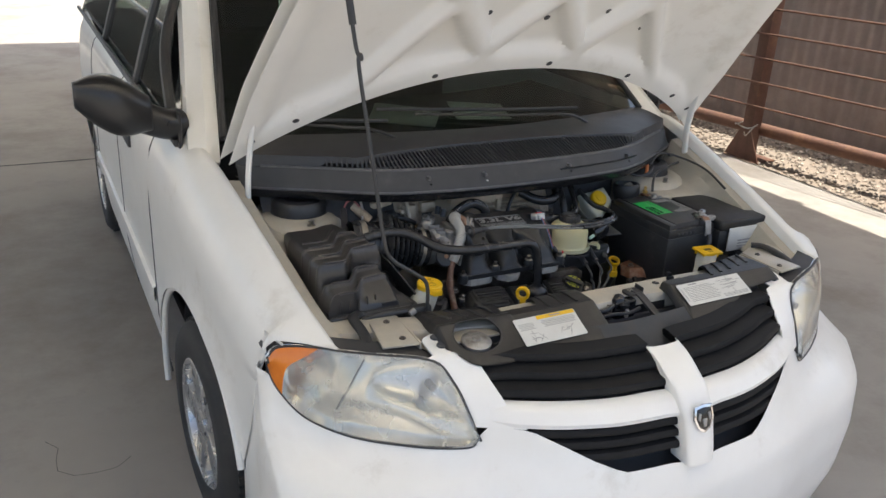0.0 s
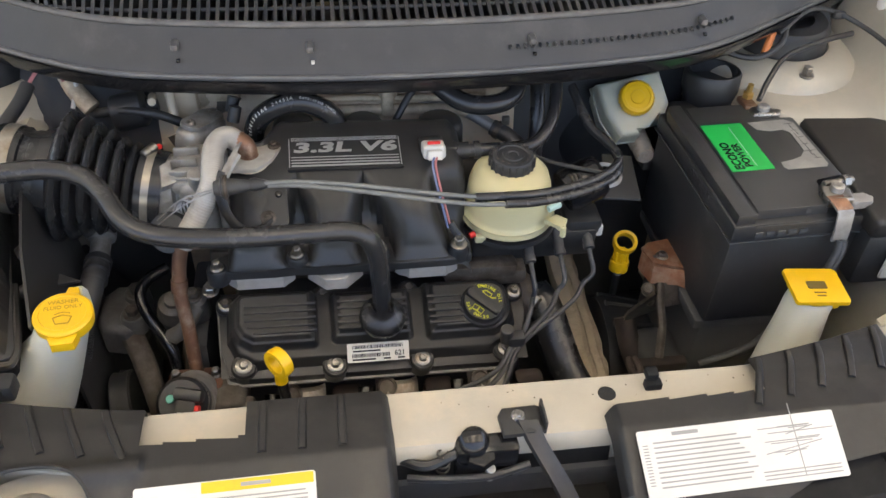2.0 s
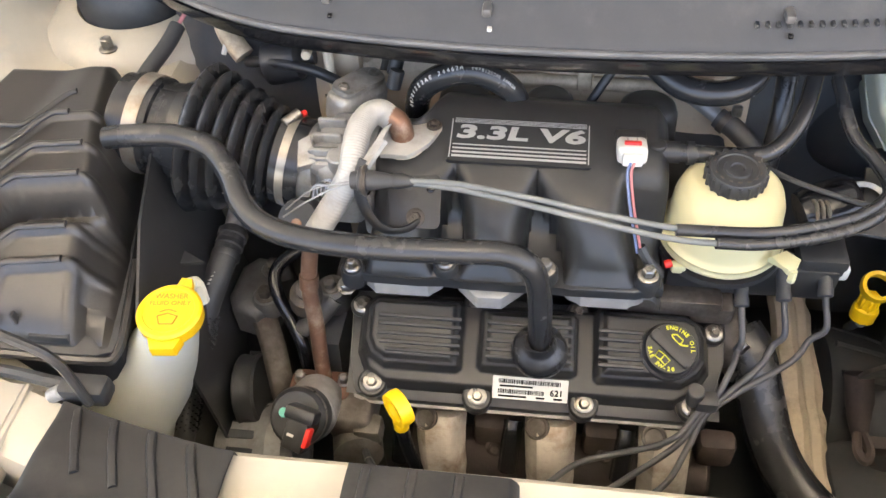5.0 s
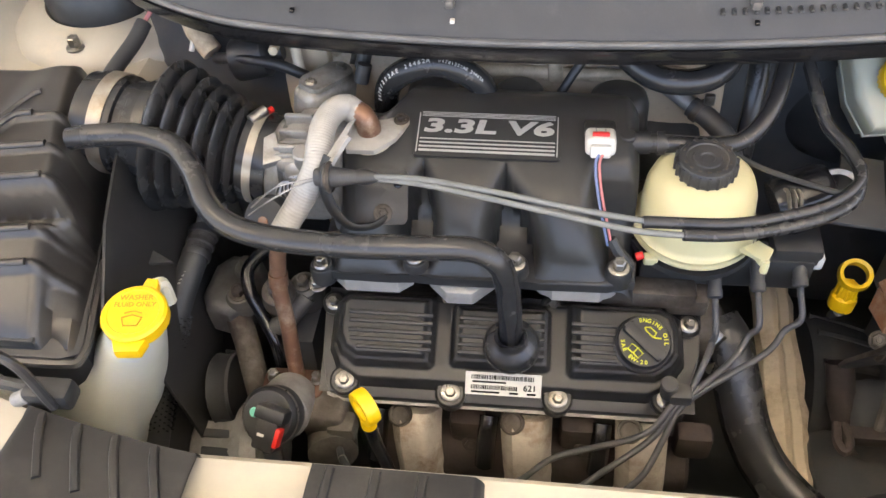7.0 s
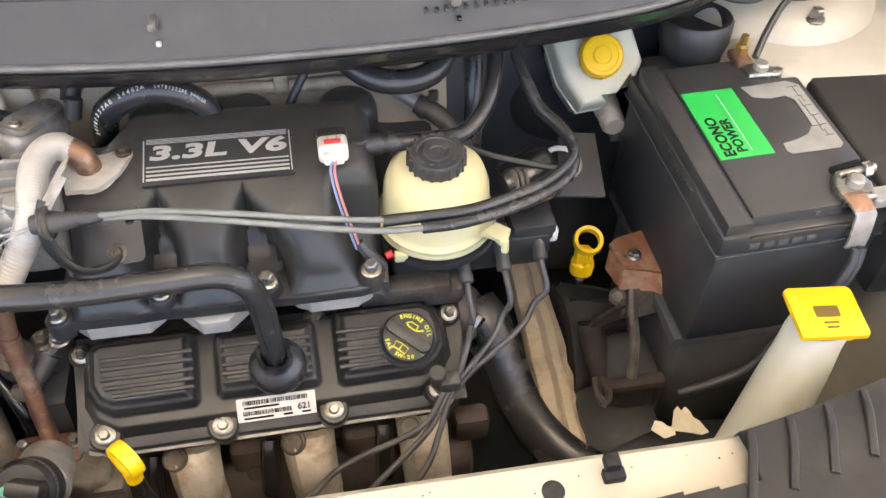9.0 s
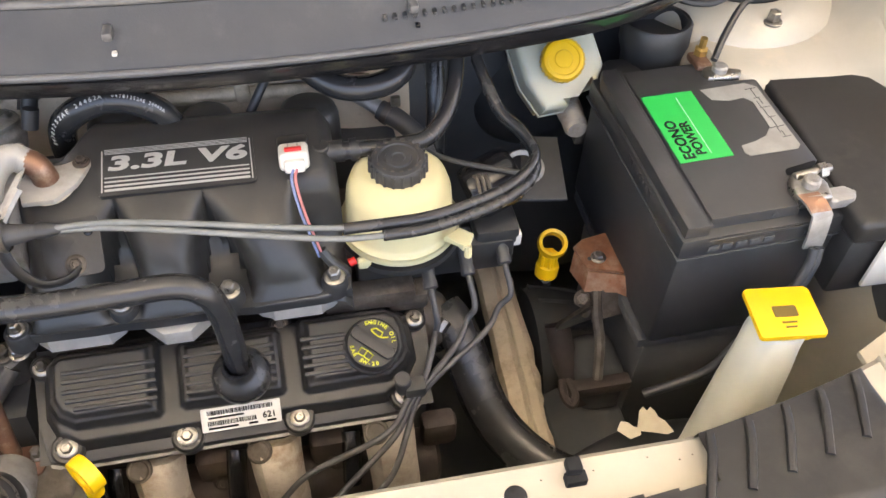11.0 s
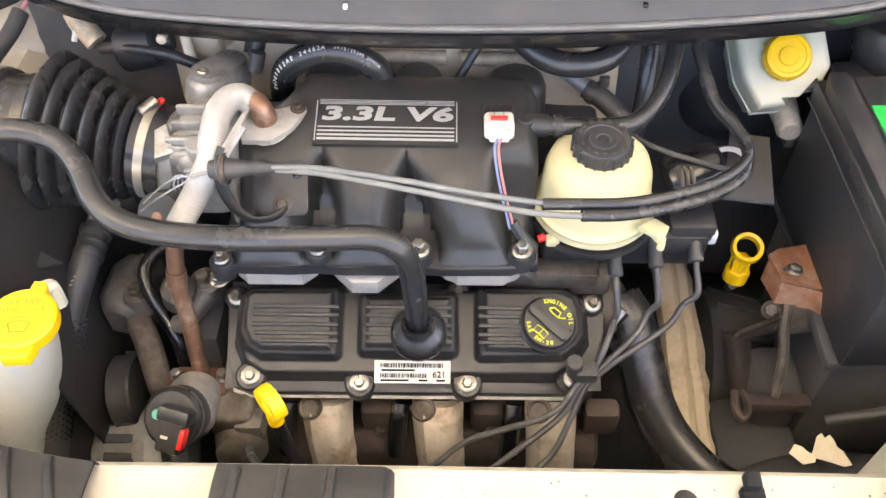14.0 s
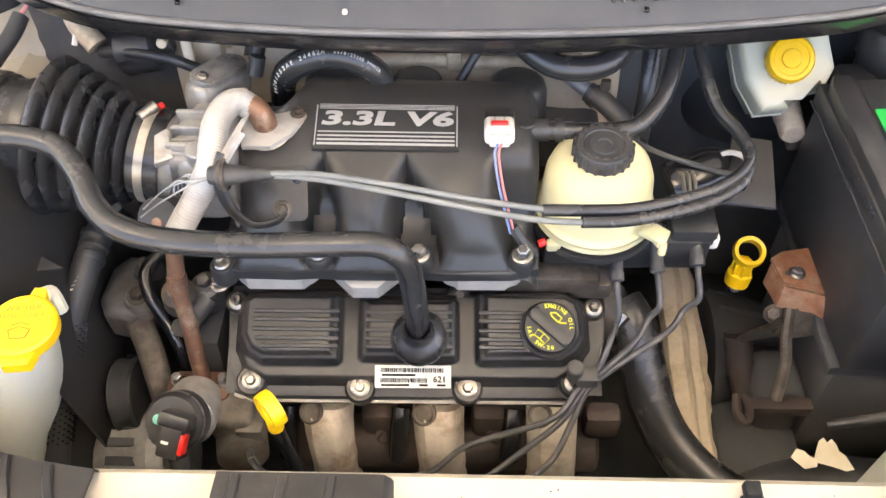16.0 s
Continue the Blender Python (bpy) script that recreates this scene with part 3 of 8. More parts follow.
def grille():
    g = part("grille_backing", sheet([[(x, front_y(x, z) + 0.075, z) for x in [-0.5 + k / 20 for k in range(21)]] for z in (0.62, 0.7, 0.8, 0.9, 0.935)], 0.004), DEEP, van)
    def slat(z, side, low):
        x0, x1 = 0.045, grille_side(z) + 0.001
        rows = []
        for k in range(17):
            x = x0 + (x1 - x0) * k / 16
            y = front_y(x, z)
            ring = [(0.0, 0.004), (0.004, 0.010), (0.05, 0.014), (0.055, 0.006), (0.05, -0.006), (0.006, -0.012), (0.0, -0.006)]
            rows.append([(side * x, y + 0.004 + dy, z + dz) for dy, dz in ring])
        b = sheet(rows, 0, closed=True)
        part("slat", b, GRILLE, van)
    for side in (-1, 1):
        for z in (0.888, 0.915, 0.862):
            slat(z, side, False)
        for z in (0.787, 0.760, 0.733):
            slat(z, side, True)
    # white cross bar
    for side in (-1, 1):
        rows = []
        for k in range(17):
            x = 0.02 + (0.50 - 0.02) * k / 16
            sink = 0.016 * max(0.0, (x - 0.40) / 0.10) ** 2
            rows.append([(side * x, front_y(x, z) + d + sink, z) for z, d in ((0.846, 0.02), (0.845, -0.002), (0.835, -0.010), (0.815, -0.010), (0.804, -0.002), (0.803, 0.02))])
        part("grille_bar", sheet(rows, 0, closed=True), WHITE, van)
    # centre bar with its badge
    rows = []
    for k in range(21):
        z = 0.692 + 0.228 * k / 20
        w = lerp(z, (0.675, 0.8, 0.92), (0.040, 0.045, 0.050))
        y = lerp(z, (0.675, 0.72, 0.81, 0.86, 0.905, 0.92), (-0.03, -0.022, 0.004, 0.04, 0.112, 0.16))
        deep = 0.05 * (1 - (k / 20) ** 4) + 0.004
        rows.append([(-w, y + deep, z), (-w, y, z), (-w * 0.92, y - 0.007, z), (-w * 0.7, y - 0.012, z), (0, y - 0.015, z), (w * 0.7, y - 0.012, z), (w * 0.92, y - 0.007, z), (w, y, z), (w, y + deep, z)])
    bar = part("grille_centre_bar", sheet(rows, 0.003), WHITE, van)
    m = pose(0, -0.0135, 0.806, 72, 0, 0)
    shield = [(-0.027, 0.030), (0.0, 0.034), (0.027, 0.030), (0.030, 0.0), (0.018, -0.026), (0.0, -0.036), (-0.018, -0.026), (-0.030, 0.0)]
    badge = part("badge", prism(shield, 0, 0.006, 0.002, m=m), CHROME, bar, "chrome shield badge")
    part("badge_field", prism([(x * 0.8, y * 0.8) for x, y in shield], 0.005, 0.0068, 0.0005, m=m), GLOSSBLACK, badge)
    b = BM()
    for q in ([(-0.017, 0.016), (-0.010, 0.012), (-0.014, -0.006), (-0.020, 0.0)],
              [(0.017, 0.016), (0.020, 0.0), (0.014, -0.006), (0.010, 0.012)], [(-0.007, 0.0), (0.007, 0.0), (0.004, -0.020), (-0.004, -0.020)]):
        prism(q, 0.006, 0.009, 0.001, m=m, bm=b)
    part("badge_relief", b, ALU, badge)


grille()


def headlight(side):
    def pt(u, v, depth=0.0):
        xt, zt = lamp_top(u)
        xl, zl = lamp_low(u)
        bulge = 0.018 * math.sin(math.pi * min(max(v, 0.02), 0.98)) ** 0.7
        x, z = xl + (xt - xl) * v, zl + (zt - zl) * v
        return (side * x, front_y(x, z) - bulge * (1 - depth * 8) + depth, z)
    def bound(v):
        return 0.72 + 0.085 * math.sin(math.pi * v) - 0.02 * v
    def patch(first, last, depth, nu=48, nv=14):
        return [[pt(first(j / nv) + (last(j / nv) - first(j / nv)) * i / nu, j / nv, depth) for j in range(nv + 1)] for i in range(nu + 1)]
    # mirrored inside: a deep main bowl, a shelf below it and a signal bowl
    rows = []
    for i in range(73):
        u = i / 72
        row = []
        for j in range(29):
            v = j / 28
            d = 0.030
            main = ((u - 0.30) / 0.20) ** 2 + ((v - 0.70) / 0.28) ** 2
            sig = ((u - 0.68) / 0.10) ** 2 + ((v - 0.52) / 0.42) ** 2
            d += 0.050 * max(0.0, 1 - main) ** 0.5 if main < 1 else 0.0
            d += 0.045 * max(0.0, 1 - sig) ** 0.5 if sig < 1 else 0.0
            d -= 0.010 * math.exp(-((v - 0.36 + 0.10 * math.sin(u * 9)) / 0.05) ** 2) * (0.12 < u < 0.5)
            d -= 0.012 * math.exp(-((u - 0.53) / 0.02) ** 2)
            row.append(pt(u, v, d * min(1.0, 0.35 + 6 * min(u, 1 - u, v, 1 - v))))
        rows.append(row)
    lamp = part("headlight", sheet(rows, 0.002), REFLECTOR, van, "hazed headlight with amber corner", sharp=60)
    lens = part("lens", sheet(patch(lambda v: 0.0, bound, 0.0), 0.003), LENS, lamp, "clear hazed lens")
    lens.visible_shadow = False
    part("amber_corner", sheet(patch(bound, lambda v: 1.0, 0.0, 16), 0.003), AMBER, lamp, "orange side marker")
    if side > 0:
        part("sticker", sheet([[pt(0.70 + 0.10 * i / 6, 0.30 + 0.42 * j / 6, -0.0025) for j in range(7)] for i in range(7)], 0.0006), LABEL, lamp, "torn white paper sticker")
    rows = [[(side * (0.876 + 0.020 * k / 5 - 0.004), 0.455 + 0.085 * k / 5, z) for k in range(6)] for z in (0.80, 0.84, 0.88, 0.92, 0.94)]
    part("corner_filler", sheet(rows, 0.002), WHITE, lamp)
    part("housing_top", sheet([[pt(u / 24, 0.99, d) for d in (0.002, 0.04, 0.075)] for u in range(25)], 0.002), DULL, lamp)
    edge_pts = [pt(u / 40, 1.0) for u in range(41)] + [pt(1, v / 8) for v in range(7, 0, -1)] + [pt(u / 40, 0.0) for u in range(40, -1, -1)] + [pt(0, v / 8) for v in range(1, 8)]
    part("gasket", tube(edge_pts + edge_pts[:1], 0.0024, 8, 1), DULL, lamp)
    part("bowl_rim", tube([pt(0.30 + 0.20 * math.cos(a), 0.70 + 0.28 * math.sin(a), 0.026) for a in [2 * math.pi * k / 30 for k in range(31)]], 0.0022, 6, 1), REFLECTOR, lamp)
    part("divider", tube([pt(0.53 + 0.02 * math.sin(3 * v), v, 0.018) for v in (0.25, 0.45, 0.65, 0.82, 0.96)], 0.0022, 6, 5), DULL, lamp)
    c = Vector(pt(0.33, 0.72, 0.055))
    part("bulb", rod(c, c - Vector((0, 0.03, 0)), 0.010, 14), ALU, lamp, "capped bulb")
    c = Vector(pt(0.67, 0.72, 0.050))
    part("signal_bulb", lathe(c, Vector((side * 0.5, -1, 0.1)), [(0.012, -0.01), (0.012, 0.008), (0.008, 0.016), (0, 0.018)], 14), AMBER, lamp)
    for k in range(7):
        u = 0.555 + 0.007 * k
        part("flute", tube([pt(u, v, 0.014) for v in (0.5, 0.62, 0.8, 0.95)], 0.0022, 6, 3), REFLECTOR, lamp)
    return lamp


for s in (-1, 1):
    headlight(s)


WHEEL_Y, WHEEL_R, ARCH = 1.12, 0.335, 0.44


def fender(side):
    """Front fender: from the hood gap over the crown down to the wheel arch."""
    def inner(y):
        return (lerp(y, (0.36, 0.6, 0.9, 1.22, 1.60), (0.765, 0.80, 0.83, 0.862, 0.905)), lerp(y, (0.36, 0.5, 0.7, 0.9, 1.1, 1.22, 1.60), (0.945, 0.985, 1.05, 1.11, 1.165, 1.190, 1.187)))
    def outer(y):
        return lerp(y, (0.49, 0.52, 0.56, 0.70, 0.90, 1.12, 1.40, 1.60), (0.902, 0.912, 0.920, 0.934, 0.955, 0.972, 0.988, 0.995))
    def bottom(y):
        if y < 0.52:
            return lerp(y, (0.49, 0.52), (0.90, 0.84))
        low = 0.33
        if abs(y - WHEEL_Y) < ARCH:
            low = max(low, WHEEL_R + math.sqrt(ARCH ** 2 - (y - WHEEL_Y) ** 2))
        return max(low, lerp(y, (0.52, 0.70), (0.84, 0.44)))
    rows = []
    ys = [0.49, 0.495, 0.50, 0.506, 0.512] + [0.52 + 1.075 * k / 72 for k in range(73)]
    for y in ys:
        xi, zi = inner(y)
        xo, low = outer(y), bottom(y)
        drop = min(0.20, max(0.05, zi - low - 0.012))
        prof = [(xi - 0.012, zi - 0.03), (xi - 0.003, zi - 0.006), (xi + 0.004, zi)]
        for k in range(1, 13):
            a = math.pi / 2 * k / 12
            prof.append((xi + 0.004 + (xo - xi - 0.004) * math.sin(a), zi - drop * (1 - math.cos(a))))
        z0 = zi - drop
        for k in range(1, 10):
            z = z0 + (low - z0) * k / 9
            flare = -0.012 * min(1.0, max(0.0, (0.92 - z) / 0.3)) * lerp(y, (0.5, 0.7, 0.95), (1.0, 0.8, 0.0))
            lip = 0.010 * math.exp(-((z - low) / 0.04) ** 2) if abs(y - WHEEL_Y) < ARCH + 0.01 and y > 0.70 else 0
            prof.append((xo + flare + lip - 0.02 * max(0, (0.45 - z)) / 0.2, z))
        rows.append([(side * x, y, z) for x, z in prof])
    f = part("front_fender", sheet(rows), WHITE, van, sharp=60)
    # the narrow tip that runs forward over the lamp
    rows = []
    for k in range(16):
        y = 0.36 + 0.14 * k / 15
        xi, zi = inner(y)
        xl, zl = lerp(y, (0.36, 0.415, 0.483, 0.50), (0.774, 0.826, 0.882, 0.906)), lerp(y, (0.36, 0.415, 0.483, 0.50), (0.953, 0.950, 0.936, 0.905))
        z1 = max(zi, zl + 0.002)
        rows.append([(side * x, y, z) for x, z in [(xi - 0.012, zi - 0.03), (xi - 0.003, z1 - 0.006)] + [(xi + 0.004 + (xl - xi - 0.002) * math.sin(math.pi * j / 18), z1 - (z1 - zl - 0.002) * (1 - math.cos(math.pi * j / 18))) for j in range(10)]])
    part("fender_tip", sheet(rows), WHITE, f, sharp=60)
    def rim(a, r):
        y = WHEEL_Y + r * math.cos(radians(a))
        return (side * (outer(y) - 0.004), y, WHEEL_R + r * math.sin(radians(a)))
    part("arch_lip", tube([rim(a, ARCH - 0.003) for a in range(-10, 172, 8)], 0.011, 8, 2), WHITE, f)
    rows = []
    for a in range(-12, 193, 10):
        rows.append([(side * x, WHEEL_Y + (ARCH + 0.005) * math.cos(radians(a)), WHEEL_R + (ARCH + 0.005) * math.sin(radians(a))) for x in (0.92, 0.8, 0.6)])
    part("wheel_liner", sheet(rows, 0.003), DULL, f)
    return f


for s in (-1, 1):
    fender(s)


def wheel(x, y, side, steer=0.0):
    axis = (side * math.cos(radians(steer)), side * math.sin(radians(steer)), 0)
    turn = Matrix.Translation((x, y, WHEEL_R)) @ Matrix.Rotation(radians(steer), 4, "Z")
    w = part("wheel", lathe((x, y, WHEEL_R), axis, [(0.205, -0.10), (0.225, -0.108), (0.30, -0.105), (0.325, -0.085), (0.334, -0.05), (0.335, 0.0),
                                                          (0.334, 0.05), (0.325, 0.085), (0.30, 0.105), (0.225, 0.108), (0.208, 0.098), (0.205, 0.09)], 48), TYRE, van)
    b = BM()
    for k in range(60):
        a = 2 * math.pi * k / 60
        for o in (-0.06, -0.02, 0.02, 0.06):
            box((side * o, 0, 0.333), (0.03, 0.020, 0.012), 0, bm=b, m=turn @ Matrix.Rotation(a, 4, "X"))
    part("tread", b, TYRE, w)
    part("rim", lathe((x, y, WHEEL_R), axis, [(0.19, -0.08), (0.20, 0.0), (0.205, 0.09), (0.212, 0.100), (0.206, 0.104), (0.196, 0.098), (0.19, 0.06), (0.07, 0.045), (0.0, 0.045)], 40), RIM, w)
    b = BM()
    for k in range(5):
        m = turn @ Matrix.Translation((side * 0.075, 0, 0)) @ Matrix.Rotation(2 * math.pi * k / 5, 4, "X") @ pose(0, 0, 0, 0, 90 * side, 0)
        prism([(-0.028, 0.03), (0.028, 0.03), (0.045, 0.12), (0.055, 0.2), (-0.055, 0.2), (-0.045, 0.12)], -0.012, 0.018, 0.006, m=m, bm=b)
    part("spokes", b, RIM, w)
    part("hub_cap", lathe((x, y, WHEEL_R), axis, [(0.042, 0.06), (0.042, 0.098), (0.03, 0.104), (0, 0.106)], 24), RIM, w)
    return w


for s in (-1, 1):
    wheel(s * 0.862, WHEEL_Y, s, 3.0)
    wheel(s * 0.865, 3.88, s)


def body_side(side):
    """Doors and rear quarter below the windows."""
    rows = []
    for k in range(40):
        y = 1.598 + (4.85 - 1.598) * k / 39
        top = lerp(y, (1.22, 1.5, 3.0, 4.85), (1.175, 1.185, 1.20, 1.22))
        xt = lerp(y, (1.22, 1.6, 3.5, 4.6, 4.85), (0.90, 0.925, 0.935, 0.90, 0.80))
        xm = lerp(y, (1.22, 1.6, 4.2, 4.85), (0.985, 0.995, 0.99, 0.86))
        low = 0.30
        if abs(y - 3.88) < 0.40:
            low = max(low, WHEEL_R + math.sqrt(0.40 ** 2 - (y - 3.88) ** 2))
        prof = [(xt, top), (xt + (xm - xt) * 0.42, top - 0.025), (xt + (xm - xt) * 0.74, top - 0.075), (xt + (xm - xt) * 0.91, top - 0.15), (xm, top - 0.28)]
        for j in range(1, 7):
            z = top - 0.28 + (low - top + 0.28) * j / 6
            prof.append((xm - 0.03 * max(0, 0.5 - z) / 0.25, z))
        rows.append([(side * x, y, z) for x, z in prof])
    d = part("side_panel", sheet(rows, 0.003), WHITE, van)
    part("rub_strip", sheet([[(side * (0.995 + o), y, z) for o, z in ((0, 0.60), (0.012, 0.595), (0.012, 0.545), (0, 0.54))] for y in (1.62, 2.4, 3.45)], 0.003), WHITE, d)
    for y in (1.60, 2.45, 3.46):
        xt = lerp(y, (1.22, 1.6, 3.5, 4.6, 4.85), (0.90, 0.925, 0.935, 0.90, 0.80))
        xm = lerp(y, (1.22, 1.6, 4.2, 4.85), (0.985, 0.995, 0.99, 0.86))
        top = lerp(y, (1.22, 1.5, 3.0, 4.85), (1.175, 1.185, 1.20, 1.22))
        line = [(xt, top), (xt + (xm - xt) * 0.42, top - 0.025), (xt + (xm - xt) * 0.74, top - 0.075), (xt + (xm - xt) * 0.91, top - 0.15), (xm, top - 0.28), (xm, 0.5), (xm - 0.03, 0.26)]
        part("door_gap", tube([(side * x, y, z) for x, z in line], 0.0028, 6, 1), DEEP, d)
    h = part("door_handle", box((side * 0.985, 2.12, 1.02), (0.035, 0.20, 0.05), 0.012), DULL, d)
    return d


for s in (-1, 1):
    body_side(s)


def cabin():
    # roof
    rows = []
    for k in range(16):
        y = 1.98 + 2.75 * k / 15
        z = lerp(y, (1.98, 2.3, 3.2, 4.73), (1.685, 1.73, 1.755, 1.70))
        rows.append([(x, y - 0.10 * (1 - (x / 0.7) ** 2) * (k < 4) * (1 - k / 4), z - 0.10 * abs(x / 0.72) ** 4) for x in [-0.72 + 1.44 * j / 16 for j in range(17)]])
    part("roof", sheet(rows, 0.004), WHITE, van)
    # tailgate frame
    b = BM()
    for x in (-0.72, 0.72):
        tube([(x * 1.12, 4.86, 0.3), (x * 1.1, 4.84, 1.15), (x * 0.97, 4.74, 1.62)], 0.06, 8, 4, b)
    box((0, 4.84, 0.72), (1.62, 0.06, 0.9), 0.02, bm=b)
    box((0, 4.73, 1.64), (1.4, 0.06, 0.10), 0.02, bm=b)
    part("tailgate", b, WHITE, van)
    g = part("rear_window", sheet([[(x, 4.85 - 0.1 * (z - 1.15) / 0.45, z) for x in (-0.7, 0, 0.7)] for z in (1.16, 1.6)], 0.004), WINDOW, van)
    g.visible_shadow = False
    # windscreen
    def screen(u, v):
        yb = 1.30 - 0.20 * (1 - u * u)
        yt = 2.02 - 0.12 * (1 - u * u)
        return (u * (0.80 + (0.66 - 0.80) * v), yb + (yt - yb) * v, 1.205 + (1.68 - 1.205) * v + 0.02 * math.sin(math.pi * v))
    ws = part("windscreen", sheet([[screen(-1 + i / 10, j / 8) for i in range(21)] for j in range(9)], 0.005), WINDOW, van, "dark tinted windscreen")
    ws.visible_shadow = False
    # black band round the screen
    for sgn in (-1, 1):
        part("screen_seal", tube([screen(sgn, v) for v in (0, 0.33, 0.66, 1.0)], 0.012, 8, 6), DULL, van)
        rows = [[(sgn * (0.815 - 0.14 * v + o), 1.30 + 0.72 * v + d, 1.20 + 0.49 * v + e) for o, d, e in ((0.0, -0.005, 0.0), (0.04, -0.012, 0.012), (0.085, 0.03, 0.006), (0.09, 0.09, -0.01))] for v in [k / 10 for k in range(-1, 11)]]
        part("windscreen_pillar", sheet(rows, 0.02), WHITE, van)
        # side glass, quarter window and pillars
        gl = part("side_window", sheet([[(sgn * (0.915 - 0.17 * (z - 1.2) / 0.46), y0 + (y1 - y0) * k / 6, z) for k in range(7)] for z, y0, y1 in ((1.19, 1.62, 4.6), (1.4, 1.85, 4.58), (1.64, 2.15, 4.5))], 0.004), WINDOW, van)
        gl.visible_shadow = False
        q = part("quarter_window", sheet([[(sgn * (0.912 - 0.17 * (z - 1.2) / 0.46), y0 + (y1 - y0) * k / 4, z) for k in range(5)] for z, y0, y1 in ((1.195, 1.40, 1.56), (1.3, 1.53, 1.62), (1.38, 1.62, 1.66))], 0.004), WINDOW, van)
        q.visible_shadow = False
        for y, w in ((2.30, 0.07), (3.38, 0.06)):
            part("door_pillar", tube([(sgn * 0.915, y, 1.18), (sgn * 0.83, y + 0.06, 1.42), (sgn * 0.735, y + 0.08, 1.66)], 0.04, 8, 5, flat=0.5), DULL, van)
        part("window_frame", tube([(sgn * 0.925, 1.42, 1.20), (sgn * 0.885, 1.72, 1.42), (sgn * 0.755, 2.12, 1.655), (sgn * 0.745, 3.2, 1.69), (sgn * 0.75, 4.55, 1.65)], 0.018, 8, 8), DULL, van)
        part("roof_rail_panel", tube([(sgn * 0.70, 2.0, 1.68), (sgn * 0.715, 3.0, 1.70), (sgn * 0.72, 4.7, 1.66)], 0.05, 10, 6), WHITE, van)
        part("belt_trim", tube([(sgn * 0.93, 1.35, 1.185), (sgn * 0.94, 2.4, 1.195), (sgn * 0.935, 4.6, 1.205)], 0.012, 6, 6), DULL, van)
    # dashboard, seats and inner floor
    part("dashboard", box((0, 1.62, 1.08), (1.5, 0.5, 0.18), 0.05), DARKCLOTH, van)
    part("dash_top", sheet([[(u * (0.78 - 0.05 * k), 1.16 + 0.19 * u * u + (1.80 - 1.16) * k, 1.183) for u in [-1 + j / 8 for j in range(17)]] for k in (0.0, 0.5, 1.0)], 0.004), DARKCLOTH, van)
    for x in (-0.36, 0.36):
        for y in (2.35, 3.3):
            seat = part("seat", box((x, y, 0.72), (0.5, 0.5, 0.18), 0.06), DARKCLOTH, van)
            part("seat_back", box((x, y + 0.28, 1.05), (0.5, 0.14, 0.6), 0.06, m=None), DARKCLOTH, seat)
            part("headrest", box((x, y + 0.30, 1.42), (0.26, 0.10, 0.16), 0.04), DARKCLOTH, seat)
    part("cabin_floor", box((0, 3.0, 0.36), (1.75, 3.4, 0.06), 0.01), DARKCLOTH, van)
    part("bulkhead", box((0, 1.36, 0.78), (1.7, 0.05, 0.8), 0.01), DARKCLOTH, van)
    wheel_m = lathe((-0.36, 1.93, 1.12), (0, -1, 0.5), [(0.16, 0), (0.175, 0.012), (0.185, 0), (0.175, -0.012), (0.16, 0)], 28)
    part("steering_wheel", wheel_m, DARKCLOTH, van)


cabin()


def dash_papers():
    for o in ([(-0.274, 1.438), (-0.137, 1.700), (0.055, 1.527), (-0.079, 1.301)], [(0.141, 1.652), (0.325, 1.553), (0.247, 1.337), (0.047, 1.375)]):
        p = lone("paper_sheet", prism(o, 1.188, 1.190), LABEL, "white paper sheet lying on the dashboard behind the windscreen", "paper", group="papers on the dashboard")


dash_papers()


def mirror(side):
    """Door mirror in black plastic."""
    rows = []
    for k in range(25):
        u = k / 24
        c = Vector((side * (1.0 + 0.205 * u), 1.345 - 0.01 * u, 1.285 + 0.065 * u))
        hh = along(((0, 0.050), (0.2, 0.060), (0.4, 0.073), (0.6, 0.082), (0.75, 0.085), (0.87, 0.080), (0.94, 0.070), (0.98, 0.054), (1.0, 0.036)), u)[1]
        dd = along(((0, 0.045), (0.2, 0.058), (0.4, 0.070), (0.6, 0.078), (0.75, 0.080), (0.87, 0.074), (0.94, 0.062), (0.98, 0.044), (1.0, 0.024)), u)[1]
        rows.append([tuple(c + Vector((0, dd * math.cos(a) * abs(math.cos(a)) ** -0.3 if abs(math.cos(a)) > 1e-3 else 0, hh * math.sin(a) * (abs(math.sin(a)) ** -0.3 if abs(math.sin(a)) > 1e-3 else 0))))
                     for a in [2 * math.pi * j / 24 for j in range(24)]])
    b = sheet(rows, 0, closed=True)
    bmesh.ops.holes_fill(b, edges=b.edges)
    mr = part("door_mirror", b, MIRRORSHELL, van, "black plastic door mirror", sharp=85)
    part("mirror_arm", tube([(side * 0.915, 1.40, 1.235), (side * 0.96, 1.37, 1.245), (side * 1.04, 1.345, 1.28)], 0.047, 18, 6), MIRRORSHELL, mr)
    part("mirror_base", prism([(0, 0), (0.17, 0), (0.15, 0.05), (0.03, 0.13), (0.0, 0.13)], 0, 0.012, 0.004, m=Matrix.Translation((side * 0.925, 1.34, 1.15)) @ pose(0, 0, 0, 90, 0, 90)), BLACK, mr)
    part("mirror_glass", box((side * 1.105, 1.418, 1.315), (0.13, 0.004, 0.10), 0.03), CHROME, mr)


for s in (-1, 1):
    mirror(s)


HOOD_OPEN = 48.0


def hood_point(x, u, up=0.0):
    """On the open hood: x across, u metres ahead of its rear corners, up along its upper side."""
    a = radians(HOOD_OPEN)
    return (x, 1.12 - u * math.cos(a) + up * math.sin(a), 1.20 + u * math.sin(a) + up * math.cos(a))


